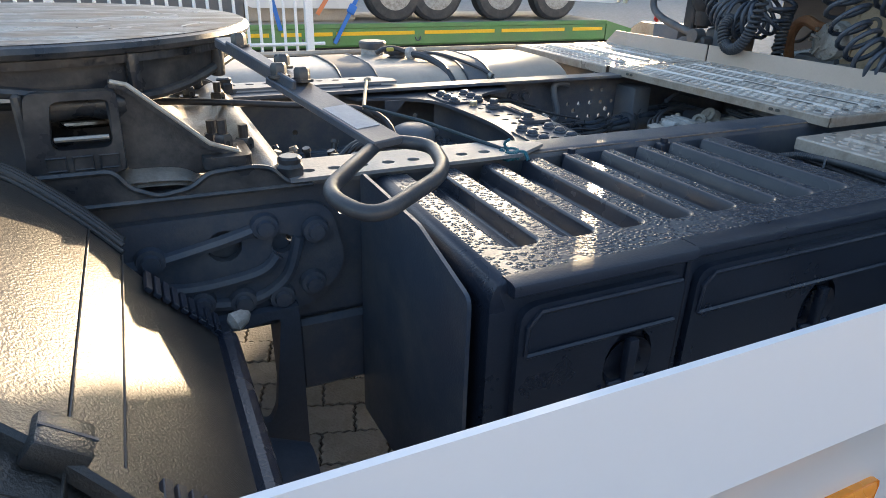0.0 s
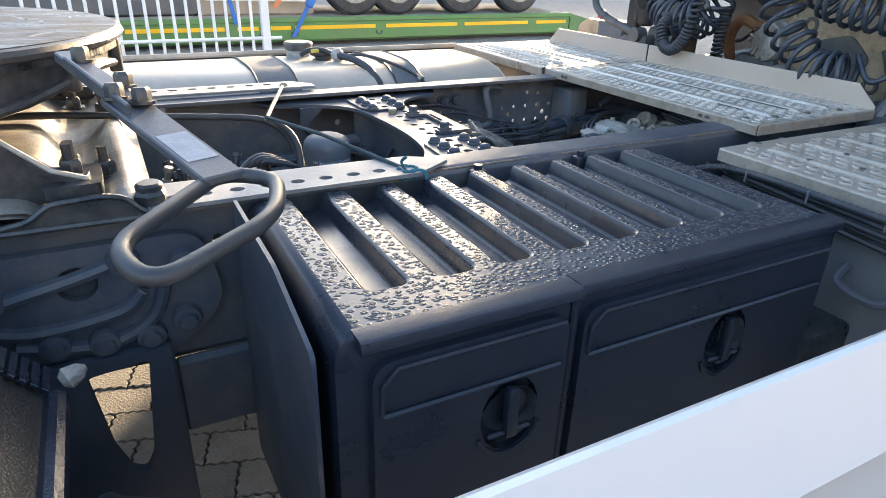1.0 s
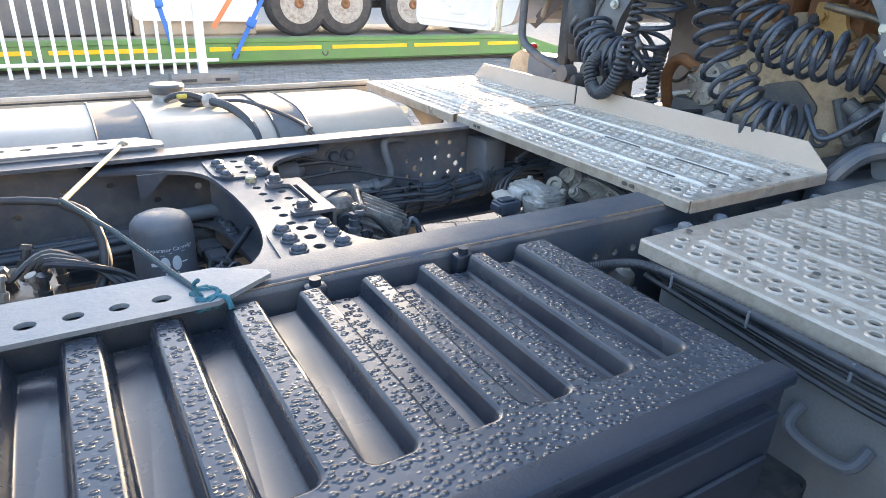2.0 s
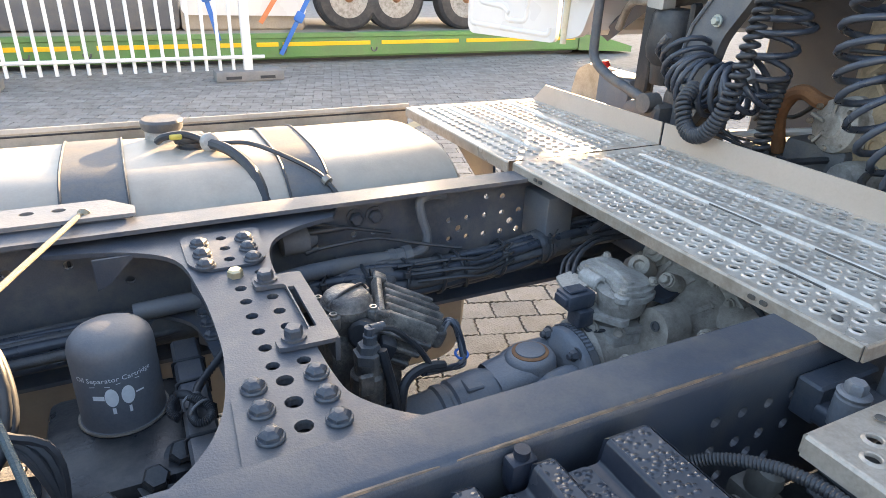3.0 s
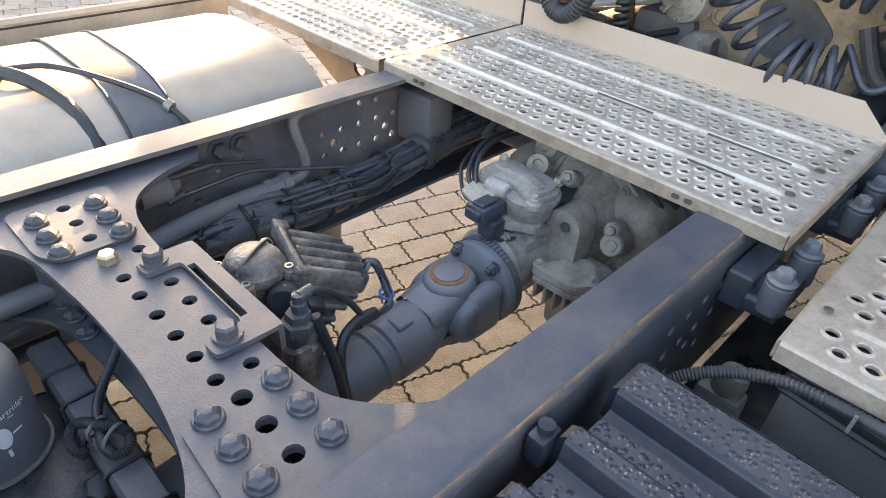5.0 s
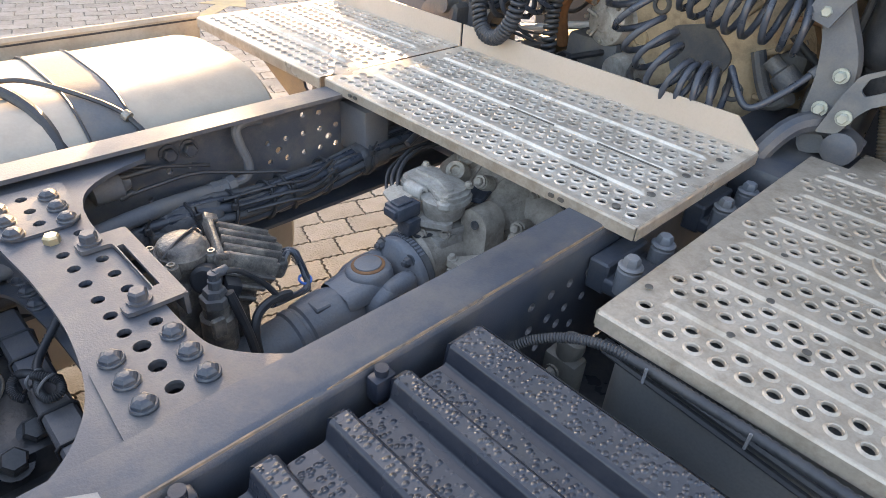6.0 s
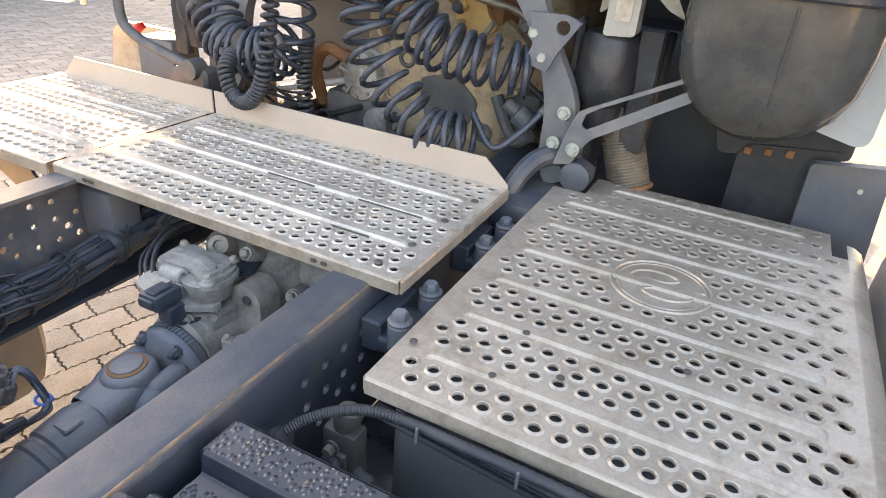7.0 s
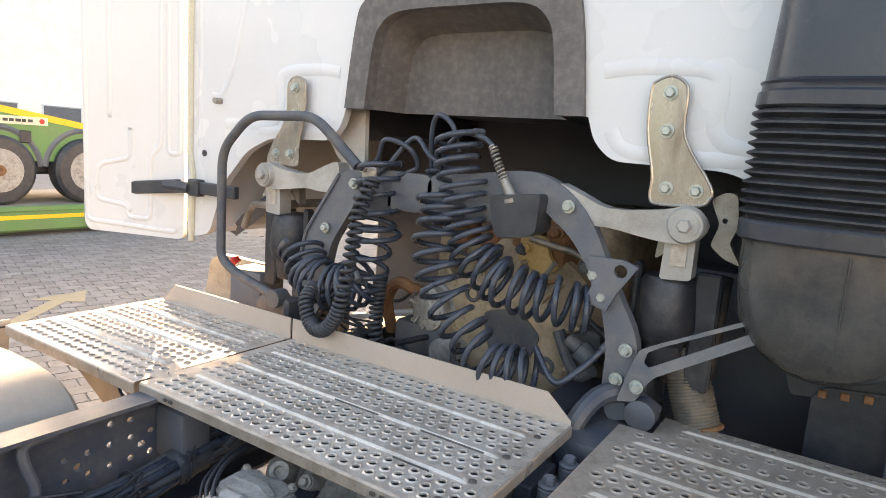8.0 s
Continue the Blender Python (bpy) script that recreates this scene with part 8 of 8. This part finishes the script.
# ---- hose along the step, clamps on the near rail ----
hs = thing("corrugated_hose", (-0.25, -0.7, 0.93), "black corrugated cable hose along the step plate edge", "hose")
hp = smooth_path([(-0.31, -0.445, 0.882), (-0.285, -0.47, 0.905), (-0.262, -0.51, 0.925), (-0.252, -0.56, 0.943), (-0.25, -0.62, 0.95), (-0.255, -0.70, 0.955), (-0.255, -0.80, 0.955), (-0.26, -0.95, 0.955), (-0.26, -1.12, 0.95)], 22)
part("sleeve", Shape().tube(hp, [0.0086 if i % 2 else 0.0068 for i in range(len(hp))], 10), M_RUBBER, hs, angle=60)
for q in range(4):
    p = [(-0.222 - 0.008 * (q % 2), -0.56, 0.945 - 0.009 * q), (-0.228 - 0.008 * (q % 2), -0.75, 0.937 - 0.01 * q), (-0.232 - 0.008 * (q % 2), -0.95, 0.93 - 0.012 * q), (-0.228, -1.13, 0.93 - 0.012 * q)]
    part("cable", Shape().tube(smooth_path(p, 5), 0.0055, 6), M_RUBBER, hs)
for y in (-0.64, -0.78, -0.93):
    part("cable_tie", Shape().box((-0.266, y - 0.002, 0.935), (-0.262, y + 0.002, 0.963), 0.001), M_GREYPL, hs, "pale cable tie")
part("plug", Shape().lathe([(0, 0.024), (0.012, 0.024), (0.013, 0.02), (0.03, 0.02), (0.031, 0.026), (0.045, 0.026), (0.05, 0.015)], (-0.318, -0.415, 0.865), (0.15, -1, 0.25), 14), M_RUBBER, hs, "ribbed round plug")
air = thing("air_coupling", (-0.23, -0.5, 0.8), "dusty cast air coupling block behind the step", "air fitting")
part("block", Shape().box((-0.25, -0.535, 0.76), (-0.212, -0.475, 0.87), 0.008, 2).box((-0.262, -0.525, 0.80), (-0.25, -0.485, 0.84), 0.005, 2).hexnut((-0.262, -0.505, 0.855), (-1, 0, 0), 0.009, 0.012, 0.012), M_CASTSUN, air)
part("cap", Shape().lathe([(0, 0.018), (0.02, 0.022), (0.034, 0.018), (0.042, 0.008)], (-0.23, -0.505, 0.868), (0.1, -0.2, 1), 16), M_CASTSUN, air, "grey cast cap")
part("port", Shape().lathe([(0, 0.012), (0.02, 0.012), (0.022, 0.016), (0.034, 0.016)], (-0.245, -0.505, 0.82), (-1, 0, 0.2), 12), M_CAST, air)
part("spigot", Shape().lathe([(0, 0.01), (0.025, 0.01), (0.027, 0.013), (0.04, 0.011)], (-0.24, -0.53, 0.80), (-0.4, -1, 0), 12), M_CAST, air)
# Made-up dark block: darkens the gap behind the step where lit ground showed.
part("support", Shape().box((-0.36, -0.9, 0.25), (0.22, -0.425, 0.715), 0.01, 2), M_GREASE, air, "dark block added to hide lit ground in the gap")
clamp = thing("rail_clamp", (0.05, -0.46, 0.9), "blue-grey cast clamp with large bolts on the rail", "clamp", "rail clamps")
part("body", Shape().prism(rounded([(-0.058, 0.868), (0.08, 0.868), (0.08, 0.9), (0.05, 0.9), (0.036, 0.912), (-0.012, 0.912), (-0.026, 0.9), (-0.058, 0.9)], 0.01), 0.05, m=XZ(-0.5)), M_FRAME, clamp, angle=40)
part("back_plate", Shape().box((-0.055, -0.452, 0.862), (0.078, -0.412, 0.925), 0.004), M_FRAME, clamp)
for x in (-0.042, 0.066):
    bo = part("boss", Shape().lathe([(0, 0.022), (0.046, 0.0215), (0.05, 0.018)], (x, -0.484, 0.885), (0, 0, 1), 18), M_PROP, clamp)
    part("flange_bolt", Shape().lathe([(0, 0.021), (0.004, 0.022), (0.007, 0.018)], (x, -0.484, 0.935), (0, 0, 1), 18).hexnut((x, -0.484, 0.94), (0, 0, 1), 0.0145, 0.017), M_PROP, bo)
copy_thing(clamp, pose(0.38, -0.47, 0.9))
latch_ = thing("box_latch", (-0.52, -0.43, 0.93), "small black latch block between box and rail", "latch", "box latches")
part("block", Shape().box((-0.55, -0.437, 0.925), (-0.515, -0.413, 0.965), 0.006, 2).cyl((-0.532, -0.425, 0.965), (-0.532, -0.425, 0.975), 0.009), M_BOX, latch_)
copy_thing(latch_, pose(-0.78, -0.43, 0.93))

# ---- tank fittings ----
SZ = 0.028
snd = thing("tank_sender", (-0.72, 0.78, 0.99), "tank sender unit with yellow clip and taped cables", "sender")

def sender_part(name, shape, *rest):
    shape.v = [(x, y, z + SZ * min(1.0, max(0.0, (y - 0.5) / 0.2))) for x, y, z in shape.v]
    return part(name, shape, *rest)


sender_part("flange", Shape().lathe([(0, 0.04), (0.008, 0.04), (0.01, 0.03), (0.02, 0.03), (0.021, 0)], (-0.72, 0.79, 0.965), (0, 0, 1), 20), M_RUBBER, snd)
sender_part("head", Shape().box((-0.765, 0.765, 0.982), (-0.69, 0.82, 1.004), 0.009, 2), M_RUBBER, snd)
sender_part("yellow_clip", Shape().box((-0.775, 0.755, 0.998), (-0.745, 0.785, 1.012), 0.005, 2), surface("yellow_plastic", (0.5, 0.42, 0.08), (0.55, 0.46, 0.1), 0.5), snd, "yellow connector clip")
sender_part("collar", Shape().lathe([(0, 0.018), (0.004, 0.024), (0.014, 0.025), (0.024, 0.022), (0.03, 0.012)], (-0.69, 0.752, 0.985), (0.3, -0.6, 0.3), 14), M_ALUPALE, snd, "pale taped collar")
sender_part("cable", Shape().tube(smooth_path([(-0.80, 0.79, 0.99), (-0.785, 0.77, 1.005), (-0.74, 0.77, 1.008), (-0.70, 0.75, 0.995)], 6), 0.009, 8), M_RUBBER, snd)
sender_part("cable", Shape().tube(smooth_path([(-0.685, 0.73, 0.99), (-0.64, 0.66, 0.985), (-0.61, 0.58, 0.96), (-0.60, 0.5, 0.9)], 6), 0.013, 8), M_RUBBER, snd, "thick taped cable")
sender_part("cable", Shape().tube(smooth_path([(-0.67, 0.73, 0.99), (-0.60, 0.69, 0.995), (-0.53, 0.62, 0.985), (-0.47, 0.55, 0.965), (-0.44, 0.5, 0.93)], 6), 0.0055, 8), M_RUBBER, snd)
sender_part("clamp", Shape().lathe([(0, 0.012), (0.014, 0.012)], (-0.462, 0.54, 0.96), (0.3, -0.6, -0.3), 12), M_STEEL, snd)


# ---- yard ----
fence = thing("mobile_fence", (-0.5, 7.3, 0.0), "white tubular mobile fence standing in concrete feet", "fence")
FD = Vector((-1, 0, 0))
F0 = Vector((0.55, 7.3, 0))
part("post", Shape().box((-0.05, -0.05, 0.06), (0.05, 0.05, 2.2), 0.005, 1, Matrix.Translation(F0)), M_FENCE, fence)
for run in range(2):
    for i in range(17):
        p = F0 + FD * (0.17 + 0.155 * i + run * 2.95)
        part("picket", Shape().cyl((p.x, p.y, 0.12), (p.x, p.y, 2.1), 0.02, seg=8), M_FENCE, fence)
    q0, q1 = F0 + FD * (run * 2.95 - 0.2), F0 + FD * (2.85 + run * 2.95)
    for z in (0.27, 1.95):
        part("rail", Shape().tube([(q0.x, q0.y - 0.02, z), (q1.x, q1.y - 0.02, z)], 0.022, 8), M_FENCE, fence)
p = F0 + FD * 2.95
part("post", Shape().box((-0.05, -0.05, 0.06), (0.05, 0.05, 2.2), 0.005, 1, Matrix.Translation(p)), M_FENCE, fence)
for q in (0.0, 2.95):
    p = F0 + FD * q
    ft = thing("fence_foot", (p.x, p.y, 0), "grey concrete fence foot block", "fence foot", "fence feet")
    part("block", Shape().box((-0.4, -0.14, 0.0), (0.4, 0.14, 0.12), 0.015, 2, Matrix.Translation(p)), M_CONC, ft)
    for sx in (-0.2, 0.2):
        part("slot", Shape().box((sx - 0.09, -0.145, 0.03), (sx + 0.09, -0.13, 0.065), 0, 1, Matrix.Translation(p)), M_RUBBER, ft)

trailer = thing("low_loader_trailer", (3, 9.5, 0.0), "green low-loader trailer with yellow reflective strips and timber deck", "trailer")
part("frame", Shape().box((-9, 8.42, 0.06), (6.4, 10.8, 0.38), 0.03), M_GREEN, trailer)
part("top_rail", Shape().box((-9, 8.40, 0.34), (6.4, 8.5, 0.41), 0.01), M_GREEN, trailer)
part("deck", Shape().box((-9, 8.5, 0.38), (6.4, 10.75, 0.40)), M_DECK, trailer, "pale timber deck")
part("skid", Shape().box((-9, 8.6, 0.0), (6.4, 10.7, 0.08)), M_DARK, trailer)
xx = -8.6
rq = random.Random(3)
while xx < 6.0:
    L = rq.choice((0.3, 0.6, 1.3, 1.3))
    part("reflector", Shape().box((xx, 8.412, 0.235), (min(xx + L, 6.3), 8.42, 0.29)), M_YELLOW, trailer, "yellow reflective strip")
    if rq.random() < 0.7:
        part("lashing_ring", Shape().tube([(xx + L + 0.06 + 0.045 * math.cos(a), 8.41, 0.2 + 0.06 * math.sin(a)) for a in np.linspace(math.pi, 2 * math.pi, 9)], 0.012, 6), M_CAST, trailer)
    xx += L + rq.choice((0.06, 0.14, 0.18))
part("ramp", Shape().prism([(6.4, 0.40), (7.6, 0.1), (7.6, 0.0), (6.4, 0.06)], 2.4, m=XZ(8.42)), M_GREEN, trailer)


def load_wheel(x, y, z, r, rim_mat):
    t = thing("truck_wheel", (x, y, z - r), "black truck tyre with pale steel rim standing on the trailer", "wheel", "wheels on the trailer")
    part("tyre", Shape().lathe([(0, r * 0.62), (0.01, r * 0.9), (0.05, r), (0.26, r), (0.3, r * 0.9), (0.31, r * 0.6)], (x, y, z), (0, 1, 0), 36), M_RUBBER, t)
    part("rim", Shape().lathe([(0, r * 0.62), (0.005, r * 0.57), (0.06, r * 0.52), (0.08, r * 0.40), (0.05, r * 0.36), (0.05, r * 0.18), (0.0, r * 0.16), (0.0, 0.0)], (x, y - 0.005, z), (0, 1, 0), 28), rim_mat, t, "pale steel rim")
    part("hub", Shape().lathe([(0.0, 0.0), (-0.03, r * 0.1), (-0.02, r * 0.15), (0.02, r * 0.17), (0.05, r * 0.17)], (x, y - 0.005, z), (0, 1, 0), 20, caps=False), M_RUST, t, "reddish hub")
    hubc = Shape()
    for a in range(10):
        hubc.hexnut((x + r * 0.3 * math.cos(a * 0.628), y + 0.045, z + r * 0.3 * math.sin(a * 0.628)), (0, -1, 0), 0.018, 0.03)
    part("wheel_nut", hubc, M_STEEL, t)
    return t


for x in (3.05, 4.25, 2.3, 5.4):
    load_wheel(x, 8.65, 0.40 + 0.475, 0.475, M_ALUPALE)
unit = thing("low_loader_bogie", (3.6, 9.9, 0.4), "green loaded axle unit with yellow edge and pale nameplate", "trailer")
part("chassis", Shape().box((1.6, 9.0, 0.8), (7.0, 10.6, 1.2), 0.03), M_RUBBER, unit)
# Unseen blocks added here to shape the sun reaching truck and ground.
part("tilt_body", Shape().box((4.92, 8.95, 1.2), (5.78, 9.2, 1.85), 0.05, 2), M_FENCE, unit, "unseen low white block, cut down to let sun through")
part("tall_body", Shape().box((5.8, 8.95, 1.2), (10.5, 9.2, 2.7), 0.05, 2), M_FENCE, unit, "unseen white block added to keep sun off the ground")
part("side", Shape().prism([(2.0, 1.0), (6.2, 1.0), (6.2, 1.22), (2.0, 1.88)], 0.12, m=XZ(8.78)), M_GREEN, unit)
part("yellow_edge", Shape().prism([(2.0, 1.83), (6.2, 1.17), (6.2, 1.26), (2.0, 1.92)], 0.14, m=XZ(8.77)), M_YELLOW, unit, "yellow reflective edge strip")
part("nameplate", Shape().prism([(3.02, 1.50), (3.72, 1.50), (3.72, 1.61), (3.02, 1.61)], 0.02, m=XZ(8.76)), surface("cream_plate", (0.75, 0.68, 0.52), (0.8, 0.73, 0.57), 0.5), unit, "cream nameplate with dark marks")
for i, w in enumerate((0.05, 0.06, 0.055, 0.065, 0.05, 0.06)):
    part("bar", Shape().box((3.07 + 0.078 * i, 8.752, 1.535), (3.07 + 0.078 * i + w, 8.758, 1.575)), M_RUBBER, unit)
part("badge", Shape().lathe([(0, 0.035), (0.008, 0.035)], (3.64, 8.758, 1.555), (0, -1, 0), 16), M_RED, unit)
part("pocket", Shape().box((3.35, 8.755, 1.25), (3.5, 8.775, 1.42), 0.01), M_RUBBER, unit)
for x in (3.05, 4.25):
    part("mudguard", Shape().tube([(x + 0.57 * math.cos(a), 8.8, 0.9 + 0.56 * math.sin(a)) for a in np.linspace(0.05, math.pi - 0.05, 20)], 0.045, 6), M_GREYPL, unit)
veh = thing("loaded_vehicle", (0.0, 9.5, 0.4), "white and grey machine parts carried on the trailer", "vehicle")
part("side_panel", Shape().prism(rounded([(0.0, 0.62), (1.7, 0.60), (1.7, 1.5), (0.0, 1.7)], 0.1), 0.04, m=XZ(8.8)), M_WHITE, veh, "white side panel")
part("body", Shape().box((-3.5, 8.9, 0.4), (0.0, 10.4, 1.7), 0.1, 2), M_GREYPL, veh)
part("base", Shape().box((0.0, 8.9, 0.4), (1.7, 10.4, 0.7), 0.03), M_DECK, veh)
M_ORANGE = surface("orange_strap", (0.6, 0.2, 0.08), (0.65, 0.24, 0.1), 0.7)
for x0, z0, lean_, m_ in ((1.2, 0.13, 30, M_BLUE), (0.39, 0.33, -12, M_BLUE), (0.95, 0.55, 35, M_ORANGE)):
    st = thing("lashing_strap", (x0, 8.4, z0), "lashing strap tensioned down to the trailer edge", "strap", "lashing straps")
    mm = Matrix.Translation((x0, 8.38, z0)) @ Matrix.Rotation(radians(lean_), 4, "Y")
    part("webbing", Shape().box((-0.03, -0.006, 0), (0.03, 0.006, 1.3), 0, 1, mm), m_, st)
    part("ratchet", Shape().box((-0.06, -0.05, 0.5), (0.06, 0.02, 0.64), 0.02, 2, mm), m_, st)

wh = thing("warehouse", (10, 34, 0), "pale white warehouse far across the yard with dark windows", "building")
part("wall", Shape().box((-40, 34, 0), (70, 50, 8)), M_WHITE, wh)
for i in range(16):
    x = 12.3 - 30.6 + 3.06 * i
    wn = part("window", Shape().box((x, 33.95, 0.9), (x + 1.9, 33.99, 2.3)), M_GREYPL, wh)
    part("frame", Shape().tube([(x, 33.94, 0.9), (x + 1.9, 33.94, 0.9), (x + 1.9, 33.94, 2.3), (x, 33.94, 2.3)], 0.06, 4, closed=True), M_WHITE, wn)
# Unseen hall added behind the camera; its sunlit wall bounces warm fill.
hall = thing("depot_hall", (0, -30, 0), "unseen pale hall added behind the camera as warm fill", "building")
part("wall", Shape().box((-50, -40, 0), (50, -25, 8)), M_WHITE, hall)
single("yellow_arrow", Shape().prism([(1.2, 4.35), (1.28, 4.27), (1.98, 4.82), (2.08, 4.70), (2.3, 5.1), (1.78, 5.05), (1.9, 4.93)], 0.002, m=pose(0, 0, 0.003)), surface("worn_yellow_paint", (0.36, 0.3, 0.16), (0.3, 0.26, 0.17), 0.8, 0, 8, 60, 0.3, (0.3, 0.25, 0.2), 0.7, 9), "worn yellow road arrow painted on the pavers", "road marking")

# Made-up wall out of view that takes sky light off the near-facing sides.
single("wall_yard", Shape().box((-9.0, -7.2, -0.03), (9.0, -7.0, 2.6)), M_CONC, "unseen dark grey wall added to cut sky light from the near side", "wall", kind="structure")
